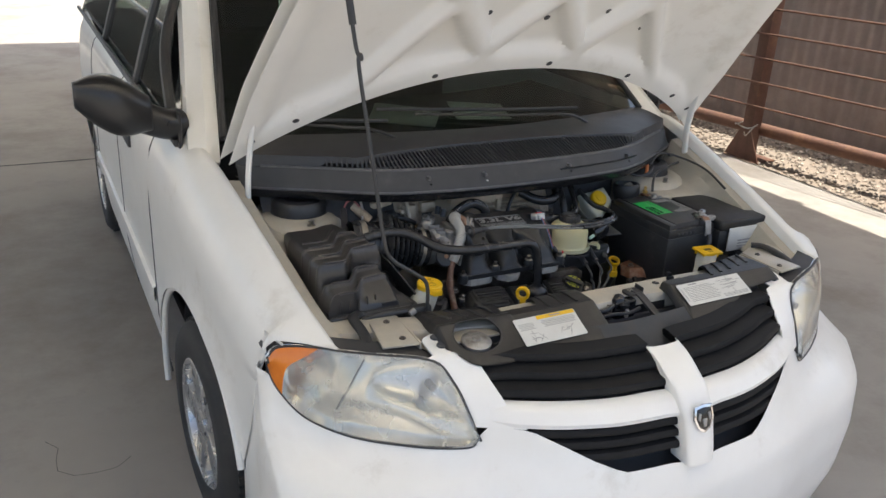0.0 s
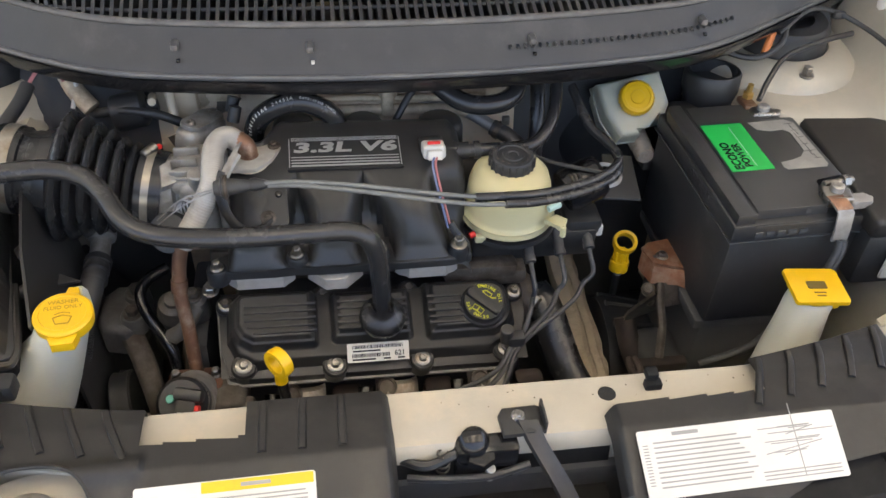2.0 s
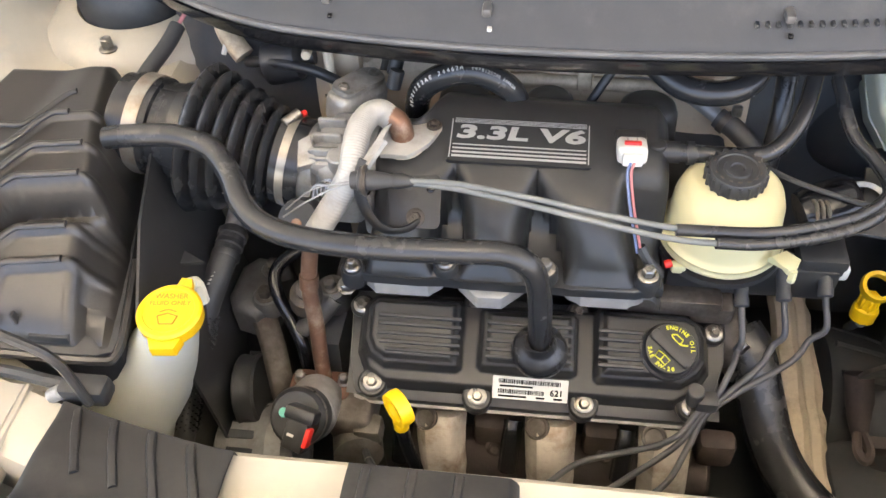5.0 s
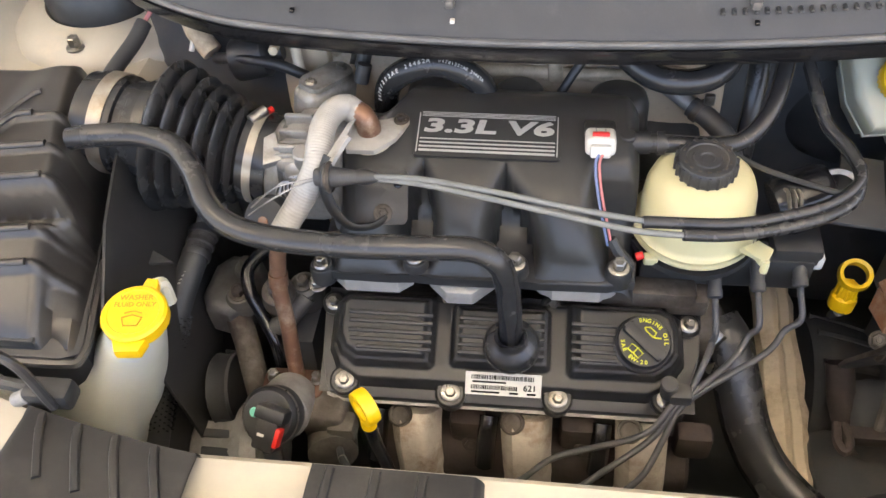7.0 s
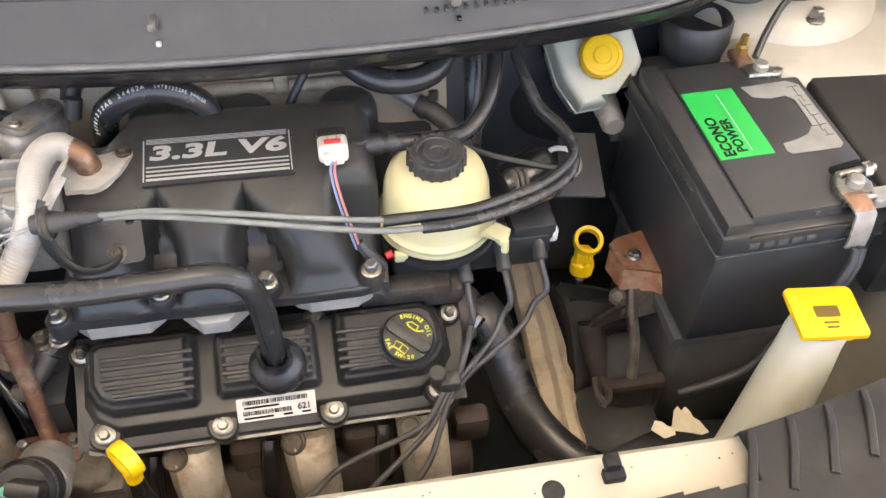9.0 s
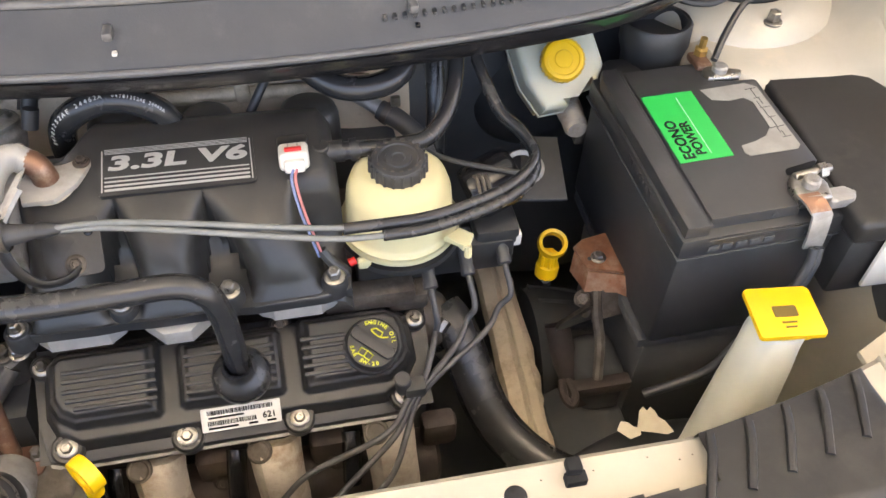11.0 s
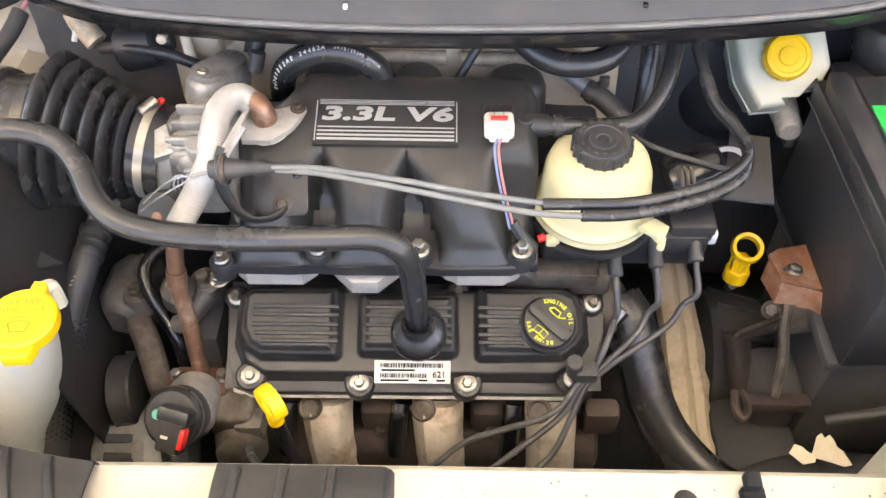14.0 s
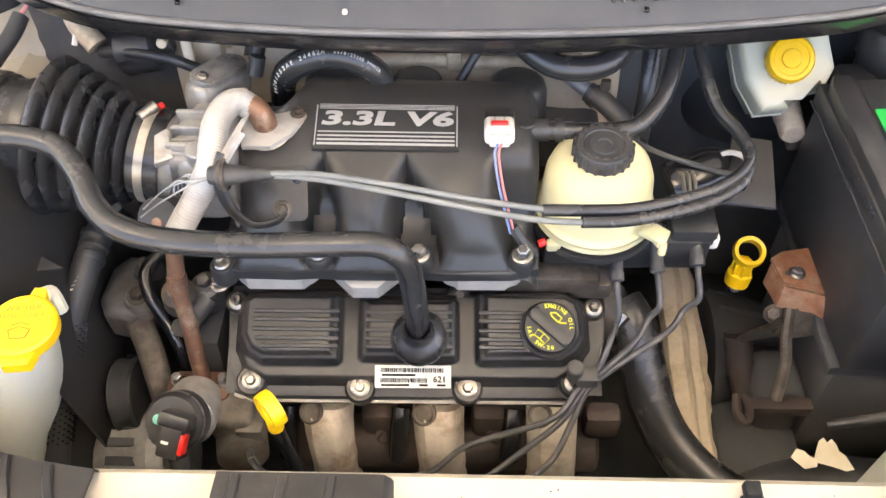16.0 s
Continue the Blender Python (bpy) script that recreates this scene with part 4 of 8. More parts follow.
def hood():
    def half(u):
        return lerp(u, (0, 0.3, 0.7, 0.88, 0.95), (0.85, 0.825, 0.76, 0.66, 0.55))
    def rear(x):
        return 0.345 * (1 - abs(x / 0.85) ** 2.1) ** 0.9 - 0.01
    def crown(x, u):
        return 0.03 * (1 - (x / 0.85) ** 2) + 0.02 * math.sin(math.pi * u)
    def front(x):
        return 0.97 - 0.28 * (abs(x) / 0.85) ** 3
    def pt(s, v, up):
        u0 = rear(s * 0.85)
        u1 = front(s * 0.75)
        u = u0 + (u1 - u0) * v
        x = s * half(u)
        return hood_point(x, u, up + crown(x, u))
    n, q = 40, 24
    outer = part("hood", sheet([[pt(-1 + 2 * i / n, j / q, 0.0) for i in range(n + 1)] for j in range(q + 1)], 0.0015), WHITE, van, "open white hood seen from below")
    # pressed inner frame: raised border and ribs
    def inner(s, v):
        b = 0.0
        e = min(1 - abs(s), 2.0)
        border = 1 / (1 + math.exp((e - 0.10) * 60))
        border = max(border, 1 / (1 + math.exp((v - 0.12) * 50)), 1 / (1 + math.exp((0.9 - v) * 50)))
        x, y = s, v
        ribs = 0
        for x0, x1 in ((-0.62, -0.20), (-0.20, -0.62), (0.20, 0.62), (0.62, 0.20), (-0.2, 0.2), (0.2, -0.2)):
            c = x0 + (x1 - x0) * (v - 0.12) / 0.78
            ribs = max(ribs, math.exp(-((s - c) / 0.05) ** 4))
        return max(border, ribs)
    rows = []
    n2, q2 = 110, 60
    for j in range(q2 + 1):
        v = j / q2
        rows.append([pt((-1 + 2 * i / n2) * 0.985, 0.012 + 0.976 * v, -0.010 - 0.030 * inner(-1 + 2 * i / n2, v)) for i in range(n2 + 1)])
    fr = part("hood_inner_frame", sheet(rows, 0.001), WHITE, outer, "pressed white inner frame")
    for s, v in ((-0.93, 0.07), (-0.80, 0.06), (0.93, 0.07), (0.80, 0.06), (-0.45, 0.30), (-0.25, 0.36), (0.0, 0.30), (0.25, 0.36), (0.45, 0.30), (0.1, 0.035), (-0.35, 0.035), (0.5, 0.035)):
        p = Vector(pt(s, 0.012 + 0.976 * v, -0.010 - 0.030 * inner(s, v) - 0.0015))
        nrm = Vector((0, -math.sin(radians(HOOD_OPEN)), -math.cos(radians(HOOD_OPEN))))
        part("hood_hole", lathe(p, nrm, [(0, 0.0006), (0.009, 0.0006), (0.010, 0)], 12), DEEP, outer)
    for s in (-1, 1):
        p = Vector((s * 0.80, 1.02, 1.10))
        q3 = Vector((s * 0.745, 0.945, 1.43))
        arm = part("hood_hinge", tube([p, p + Vector((-s * 0.006, 0.0, 0.10)), p + Vector((-s * 0.018, -0.035, 0.24)), q3], 0.013, 10, 6, flat=0.6), WHITE, van)
        part("hinge_bolt", bolt_mesh(frame_to(q3 + Vector((0, -0.008, 0)), (0, -0.74, -0.67)), 0.007, 0.011), ZINC, arm)


hood()


def prop_rod():
    a, b = Vector((-0.62, 0.468, 1.17)), Vector(hood_point(-0.67, 0.75, -0.05))
    pts = [b, b + (a - b) * 0.24, b + (a - b) * 0.265 + Vector((0.008, 0, 0)), b + (a - b) * 0.285 + Vector((0.008, 0, 0)), b + (a - b) * 0.31, b + (a - b) * 0.7, a, (-0.60, 0.462, 1.11), (-0.54, 0.46, 1.065), (-0.505, 0.46, 1.03), (-0.50, 0.46, 0.955)]
    p = part("prop_rod", tube(pts, 0.005, 8, 5), BLACK, van, "thin black hood prop rod")
    part("rod_grip", tube([b + (a - b) * 0.0, b + (a - b) * 0.15], 0.0085, 10, 1), BLACK, p)


prop_rod()


def wipers():
    for x0, x1, yb in ((0.42, -0.22, 1.14), (-0.30, -0.66, 1.16)):
        pts = [(x0, 1.10, 1.215), (x0 - 0.1, 1.10, 1.255), ((x0 + x1) / 2, 1.12, 1.262), (x1, 1.17, 1.275)]
        w = part("wiper", tube(pts, 0.008, 8, 6, flat=0.6), BLACK, van)
        part("wiper_blade", tube([(x0 - 0.02, 1.155, 1.262), ((x0 + x1) / 2, 1.15, 1.275), (x1 - 0.12, 1.20, 1.29)], 0.006, 8, 6), BLACK, w)


wipers()

# ---- the engine bay's shell ----
def cowl_front(x):
    return 0.818 + 0.18 * (abs(x) / 0.8) ** 2.2 + 1.2 * max(0.0, abs(x) - 0.36) ** 2 * (1 - 0.5 * ease((abs(x) - 0.45) / 0.35))


def cowl_z(x):
    return 1.135 - 0.02 * (abs(x) / 0.8) ** 3


def louvre_back(x):
    return max(cowl_front(x) + 0.045, 0.990 - 0.055 * (abs(x) / 0.54) ** 2.5)


def cowl():
    """Black plastic cowl: a hanging lip, a smooth deck, a louvred band and the step up to the glass."""
    prof = [(0.03, -0.034), (0.004, -0.032), (-0.004, -0.012), (0.0, 0.0), (0.008, 0.010), (0.022, 0.032), (0.032, 0.048), (0.038, 0.050), (0.040, 0.040)]
    xs = [-0.80 + 1.6 * k / 64 for k in range(65)]
    c = part("cowl_panel", sheet([[(x, cowl_front(x) + dy, cowl_z(x) + dz) for x in xs] for dy, dz in prof], 0.003), COWL, van, "weathered black plastic cowl panel")
    def deck(x, k):
        y0 = louvre_back(x) + 0.001 if abs(x) < 0.60 else cowl_front(x) + 0.038
        y1 = 1.32 - 0.20 * (1 - (x / 0.8) ** 2)
        return (x, y0 + (y1 - y0) * k, cowl_z(x) + lerp(k, (0, 0.04, 0.5, 1.0), (0.066 if abs(x) < 0.60 else 0.05, 0.082, 0.090, 0.092)))
    part("cowl_rear_deck", sheet([[deck(x, k) for x in xs] for k in (0, 0.04, 0.2, 0.5, 0.75, 1.0)], 0.003), COWL, c)
    # dark plenum under the louvres
    part("cowl_plenum", sheet([[(x, cowl_front(x) + 0.036 + (louvre_back(x) - cowl_front(x) - 0.03) * j / 3, cowl_z(x) + 0.012) for x in xs] for j in range(4)], 0.002), DEEP, c)
    # louvre bars
    n = 92
    for k in range(n):
        x = -0.575 + 1.15 * k / (n - 1)
        y0, y1, z = cowl_front(x) + 0.039, louvre_back(x) + 0.002, cowl_z(x)
        b = sheet([[(x - 0.0024, y0, z + 0.049), (x + 0.0024, y0, z + 0.049), (x + 0.0024, y0, z + 0.02), (x - 0.0024, y0, z + 0.02)],
                   [(x - 0.0024, y1, z + 0.078), (x + 0.0024, y1, z + 0.078), (x + 0.0024, y1, z + 0.02), (x - 0.0024, y1, z + 0.02)]], 0, closed=True)
        part("louvre", b, COWL, c)
    for f in (0.33, 0.66):
        w = 0.42 if f > 0.5 else 0.50
        part("louvre_cross_bar", tube([(x, cowl_front(x) + 0.039 + (louvre_back(x) - cowl_front(x) - 0.037) * f, cowl_z(x) + 0.049 + 0.029 * f - 0.006) for x in [-w + 2 * w * k / 24 for k in range(25)]], 0.0028, 6, 1), COWL, c)
    part("louvre_lip", tube([(x, cowl_front(x) + 0.038, cowl_z(x) + 0.0505) for x in [-0.74 + 1.48 * k / 48 for k in range(49)]], 0.0052, 10, 1), DUSTYLIT, c, "dusty grey louvre edge")
    # small clips on the deck, the light they catch given as a paler colour
    for x in (-0.315, -0.14, 0.16, 0.42):
        y = cowl_front(x) + 0.018
        part("cowl_clip", box((x, y, cowl_z(x) + 0.030), (0.010, 0.024, 0.010), 0.003), DUSTYLIT, c)
        part("clip_pin", box((x + 0.003, y - 0.014, cowl_z(x) + 0.014), (0.005, 0.006, 0.004), 0.001), PALE if x == -0.14 else GLOSSBLACK, c)
    # toothed band along the deck
    b = BM()
    for k in range(34):
        x = 0.13 + k * 0.0105
        box((x, cowl_front(x) + 0.014, cowl_z(x) + 0.0215), (0.0045, 0.012, 0.004), 0.001, 1, bm=b, m=None)
    part("cowl_teeth", b, COWL, c)
    part("cowl_seal", tube([(x, cowl_front(x) - 0.003, cowl_z(x) - 0.005) for x in [-0.8 + 1.6 * k / 30 for k in range(31)]], 0.0036, 8, 2), DUSTYLIT, c, "grey-edged rubber cowl seal")
    part("cowl_skirt", sheet([[(x, cowl_front(x) + dy, cowl_z(x) + dz) for x in xs] for dy, dz in ((-0.0045, -0.010), (-0.003, -0.020), (0.004, -0.031), (0.03, -0.036))], 0.003), GLOSSBLACK, c, "glossy black cowl skirt")


cowl()


def shell():
    # inner fender aprons and strut towers
    for s in (-1, 1):
        rows = []
        for k in range(25):
            y = 0.42 + 0.68 * k / 24
            zi = lerp(y, (0.36, 0.5, 0.7, 0.9, 1.1, 1.22), (0.915, 0.955, 1.02, 1.08, 1.135, 1.165))
            xi = lerp(y, (0.36, 0.6, 0.9, 1.22), (0.753, 0.788, 0.818, 0.843))
            zt = lerp(y, (0.42, 0.55, 0.75, 0.85, 1.1), (0.90, 0.90, 0.92, 1.01, 1.03))
            xw = lerp(y, (0.42, 0.6, 0.80, 0.88, 1.1), (0.68, 0.70, 0.66, 0.54, 0.52))
            rows.append([(s * xi, y, zi), (s * (xi - 0.03), y, zi - 0.004), (s * (xi - 0.045), y, zi - 0.03), (s * (xi - 0.05), y, (zi + zt) / 2), (s * (xi - 0.07), y, zt + 0.008), (s * (xi - 0.09), y, zt),
                         (s * (xw + 0.02), y, zt - 0.002), (s * xw, y, zt - 0.02), (s * (xw - 0.015), y, zt - 0.1), (s * (xw - 0.02), y, 0.5)])
        ap = part("inner_fender", sheet(rows, 0.003), SHADEWHITE, van, "white inner fender panel, toned cream for warm shade")
        c = Vector((s * 0.645, 1.045, 1.03))
        part("strut_tower", lathe(c, (0, 0, 1), [(0.16, -0.08), (0.145, -0.02), (0.13, 0.0), (0.10, 0.012), (0.085, 0.012), (0.08, 0.0)], 36), SHADEWHITE, van)
        part("strut_cap", lathe(c, (0, 0, 1), [(0.082, 0.004), (0.080, 0.04), (0.072, 0.05), (0.05, 0.052), (0.045, 0.045), (0.0, 0.045)], 32), BLACK, van, "round black strut cap")
        for a in (270, 30, 150):
            if s < 0 or a != 30:
                q = c + Vector((0.115 * math.cos(radians(a)), 0.115 * math.sin(radians(a)), 0.004))
                part("strut_bolt", bolt_mesh(Matrix.Translation(q), 0.008, 0.013, 0.016), ZINC, van)
    # firewall: a shallow pressed wall, set back on the booster side
    rows = []
    for z, d in ((1.14, 0.05), (1.10, 0.035), (1.07, 0.02), (1.045, 0.0), (1.02, -0.018), (0.99, -0.032), (0.95, -0.04), (0.75, -0.01), (0.45, -0.02)):
        rows.append([(x, lerp(x, (-0.75, -0.62, -0.54, 0.16, 0.24, 0.75), (1.06, 1.05, 0.972, 0.965, 1.06, 1.07)) + d + 0.004 * math.sin(x * 40), z) for x in [-0.75 + 1.5 * k / 80 for k in range(81)]])
    part("firewall", sheet([row[20:50] for row in rows], 0.004), FIREWALL, van, "cream painted firewall")
    part("firewall_insulation", sheet([row[:21] for row in rows], 0.004), DEEP, van, "dark firewall insulation")
    part("firewall_insulation", sheet([row[49:] for row in rows], 0.004), DEEP, van, "dark firewall insulation")
    for x, z, w, h in ((-0.335, 1.02, 0.045, 0.075), (-0.275, 1.045, 0.05, 0.035), (-0.12, 1.055, 0.16, 0.03), (-0.03, 1.04, 0.03, 0.06), (0.09, 1.05, 0.10, 0.04)):
        part("firewall_panel", box((x, 0.945, z), (w, 0.03, h), 0.008), FIREWALL, van)
    for z, y, r in ((1.040, 0.938, 0.006), (1.022, 0.936, 0.0055), (1.004, 0.932, 0.009)):
        part("firewall_pipe", tube([(-0.16, y, z + 0.002), (-0.05, y, z), (0.05, y - 0.002, z - 0.003), (0.12, y - 0.012, z - 0.008)], r, 10, 8), HEATSHIELD, van)
    # dark wiring and a purge canister in the gap behind the intake duct
    part("bay_loom", tube([(-0.46, 0.93, 1.02), (-0.42, 0.91, 1.035), (-0.37, 0.905, 1.03), (-0.33, 0.905, 1.01)], 0.007, 10, 8), BLACK, van)
    part("purge_canister", lathe((-0.435, 0.925, 1.02), (0.9, 0.1, 0.15), [(0, 0), (0.024, 0.001), (0.027, 0.005), (0.027, 0.045), (0.022, 0.050), (0.012, 0.052), (0.010, 0.066), (0, 0.066)], 24), BLACK, van)
    part("firewall_stud", rod((-0.375, 0.93, 1.045), (-0.372, 0.905, 1.05), 0.006), HEATSHIELD, van)
    part("firewall_line", tube([(-0.350, 0.930, 1.07), (-0.347, 0.915, 1.03), (-0.340, 0.905, 0.98)], 0.0065, 10, 6), RAIL, van)
    part("pipe_strap", box((-0.032, 0.926, 1.022), (0.018, 0.012, 0.05), 0.004), HEATSHIELD, van)
    # the dark lower bay
    part("underbody_shield", box((0.10, 0.72, 0.36), (1.30, 0.95, 0.03), 0.005), DEEP, van)
    part("bay_side", box((-0.70, 0.72, 0.62), (0.02, 0.75, 0.55), 0.004), DEEP, van)
    part("bay_side", box((0.70, 0.72, 0.62), (0.02, 0.75, 0.55), 0.004), DEEP, van)
    # radiator with cooling fan shroud
    part("radiator", box((0, 0.36, 0.62), (1.05, 0.05, 0.56), 0.008), DEEP, van)
    sh = part("fan_shroud", box((0.0, 0.43, 0.60), (1.0, 0.05, 0.52), 0.02), BLACK, van)
    # frame rail on the battery side, with a bead down its middle
    rows = []
    for k in range(21):
        y = 0.50 + 0.48 * k / 20
        c = lerp(y, (0.50, 0.62, 0.76, 0.89, 0.98), (0.286, 0.291, 0.294, 0.295, 0.295))
        z = 0.60 + 0.05 * (k / 20) + 0.004 * math.sin(k * 1.7)
        w = lerp(y, (0.50, 0.62, 0.76, 0.89), (0.024, 0.026, 0.031, 0.026)) + 0.0025 * math.sin(k * 2.9)
        rows.append([(c - 0.029, y, z - 0.014), (c - 0.028, y, z - 0.008), (c - 0.024, y, z), (c - 0.004, y, z), (c + 0.001, y, z + 0.006), (c + 0.006, y, z), (c + 0.018, y, z - 0.001), (c + 0.024, y, z - 0.008), (c + w, y, z - 0.010), (c + w + 0.002, y, z - 0.016)])
    part("frame_rail", sheet(rows, 0.002), RAIL, van, "dusty cream frame rail with rust specks")


shell()


def support_beam():
    """Upper radiator support: painted channel across the front of the bay."""
    rows = []
    for k in range(49):
        x = -0.74 + 1.48 * k / 48
        back = 0.430 + 0.045 * max(0, (abs(x) - 0.36) / 0.2) ** 1.3
        z = 0.945 + 0.004 * math.cos(x * 3)
        rows.append([(x, back + 0.002, z - 0.06), (x, back + 0.001, z - 0.008), (x, back - 0.006, z), (x, back - 0.05, z + 0.001), (x, back - 0.075, z - 0.004), (x, back - 0.082, z - 0.014), (x, back - 0.084, z - 0.07)])
    beam = part("radiator_support", sheet(rows, 0.002), SHADEWHITE, van, "white radiator support beam, toned cream for warm shade")
    part("support_hole", lathe((0.176, 0.399, 0.9492), (0, 0, 1), [(0, 0.0006), (0.0085, 0.0006), (0.0098, 0.0004), (0.0105, 0.0)], 20), GLOSSBLACK, beam)
    rnd = random.Random(3)
    b = BM()
    for _ in range(26):
        x, y = rnd.uniform(-0.02, 0.36), rnd.uniform(0.36, 0.415)
        lathe((x, y, 0.944 + 0.004 * math.cos(x * 3) + 0.0006), (0, 0, 1), [(0, 0.0012), (rnd.uniform(0.0004, 0.0010), 0.001), (0.0013, 0)], 6, b)
    part("paint_chip", b, DARKRUST, beam)
    clip = part("support_clip", box((0.232, 0.404, 0.952), (0.020, 0.012, 0.012), 0.002), GRILLE, beam, "grey plastic clip")
    part("clip_top", box((0.231, 0.412, 0.962), (0.014, 0.014, 0.012), 0.002), GRILLE, beam)
    # bracket plates at both ends
    for s in (-1, 1):
        pl = part("end_bracket", prism([(-0.62, 0.33), (-0.585, 0.33), (-0.575, 0.50), (-0.73, 0.57), (-0.77, 0.55), (-0.77, 0.42), (-0.70, 0.36)] if s < 0 else
                                       [(0.585, 0.33), (0.62, 0.33), (0.70, 0.36), (0.77, 0.42), (0.77, 0.55), (0.73, 0.57), (0.575, 0.50)], 0.918, 0.925, 0.002), SHADEWHITE, van)
        for x, y in ((0.70, 0.44), (0.64, 0.40), (0.60, 0.46), (0.66, 0.36)):
            part("bracket_hole", lathe((s * x, y, 0.9252), (0, 0, 1), [(0, 0.0005), (0.010, 0.0005), (0.0105, 0)], 14), DEEP, pl)
        raised = part("bracket_plate", prism([(s * 0.672, 0.335), (s * 0.584, 0.325), (s * 0.580, 0.478), (s * 0.640, 0.480), (s * 0.655, 0.46)], 0.946, 0.951, 0.002, m=None), SHADEWHITE, van)
        part("bracket_flange", box((s * 0.578, 0.405, 0.932), (0.006, 0.15, 0.034), 0.002), SHADEWHITE, raised)
        for x, y in ((0.615, 0.45), (0.612, 0.36)):
            part("plate_bolt", bolt_mesh(Matrix.Translation((s * x, y, 0.951)), 0.0055, 0.008, 0.005), IRON, raised)
        part("loom_strap", tube([(s * 0.690, 0.36, 0.93), (s * 0.686, 0.42, 0.948), (s * 0.684, 0.49, 0.952), (s * 0.66, 0.52, 0.95)], 0.014, 10, 5, flat=0.6), BLACK, van)
        part("bracket_slot", prism(round_rect(0.045, 0.016, 0.008, cx=s * 0.722, cy=0.475), 0.9252, 0.9258, m=None), DEEP, pl)


support_beam()


def sight_shield(x0, x1, label, neck=False, notch=None):
    """Black plastic cover over the radiator, sloping down to the grille, with ribs along its rear edge."""
    def z_at(y):
        return lerp(y, (0.14, 0.20, 0.26, 0.34, 0.40, 0.445), (0.862, 0.893, 0.930, 0.968, 0.966, 0.958))
    def back(x):
        return 0.424 + 0.042 * max(0, (abs(x) - 0.34) / 0.2) ** 1.2
    def fore(x):
        reach = 0.058 * math.exp(-((x + 0.437) / 0.080) ** 4) if neck else 0.0
        return front_y(x, 0.915) + 0.045 - reach
    nx, ny, ra, rb = -0.440, 0.309, 0.062, 0.046
    xs = sorted({round(x0 + (x1 - x0) * i / 96, 5) for i in range(97)} | {x for x in (notch or ()) if x0 < x < x1} | {x0 + 0.004, x0 + 0.010, x1 - 0.004, x1 - 0.010})
    q = 56
    t = BM()
    def lift(x, y):
        ends = min(abs(x - x0), abs(x - x1))
        crest = 0.006 * math.exp(-((y - 0.345) / 0.012) ** 2) if neck and x < -0.33 else 0.0
        return z_at(y) - 0.02 * max(0, 1 - ends / 0.012) ** 2 + crest
    for down in (0.0, 0.0035):
        V = []
        for j in range(q + 1):
            row = []
            for x in xs:
                y = fore(x) + (back(x) - fore(x)) * j / q
                row.append(t.verts.new((x, y, lift(x, y) - down - (0.012 if j == q else 0))))
            V.append(row)
        for a, b in zip(V, V[1:]):
            for i in range(len(xs) - 1):
                q4 = (a[i], a[i + 1], b[i + 1], b[i])
                mx, my = sum(v.co.x for v in q4) / 4, sum(v.co.y for v in q4) / 4
                if neck and ((mx - nx) / ra) ** 2 + ((my - ny) / rb) ** 2 < 1:
                    continue
                if notch and notch[0] < mx < notch[1] and my > 0.372:
                    continue
                t.faces.new(q4)
    for v in [v for v in t.verts if not v.link_faces]:
        t.verts.remove(v)
    sh = part("radiator_cover", t, SHIELD, van, label)
    # ribs along the rear edge
    k = 0
    x = x0 + 0.03
    if neck:
        edge_ring = [(nx + ra * math.cos(k * math.pi / 24), ny + rb * math.sin(k * math.pi / 24)) for k in range(49)]
        part("filler_rim", tube([(x, y, lift(x, y) - 0.001) for x, y in edge_ring], 0.0022, 8, 1), SHIELD, sh)
    x = x0 + 0.03
    while x < x1 - 0.02:
        if notch and notch[0] - 0.006 < x < notch[1] + 0.006:
            x += 0.042
            continue
        y = back(x)
        d = 0.04 * (1 if x > 0 else -1) * (abs(x) > 0.3)
        part("cover_rib", tube([(x, y - 0.008, z_at(y - 0.008) + 0.001), (x - d * 0.2, y - 0.03, z_at(y - 0.03) + 0.002), (x - d * 0.7, y - 0.075, z_at(y - 0.075) + 0.0005)], 0.0045, 8, 4, flat=0.7), SHIELD, sh)
        x += 0.042
    return sh, z_at


cover_l, cover_z = sight_shield(-0.535, -0.072, "charcoal plastic radiator cover with a white warning label", neck=True, notch=(-0.338, -0.229))
cover_r, _ = sight_shield(0.165, 0.552, "charcoal plastic radiator cover with a white label", notch=(0.16, 0.354))


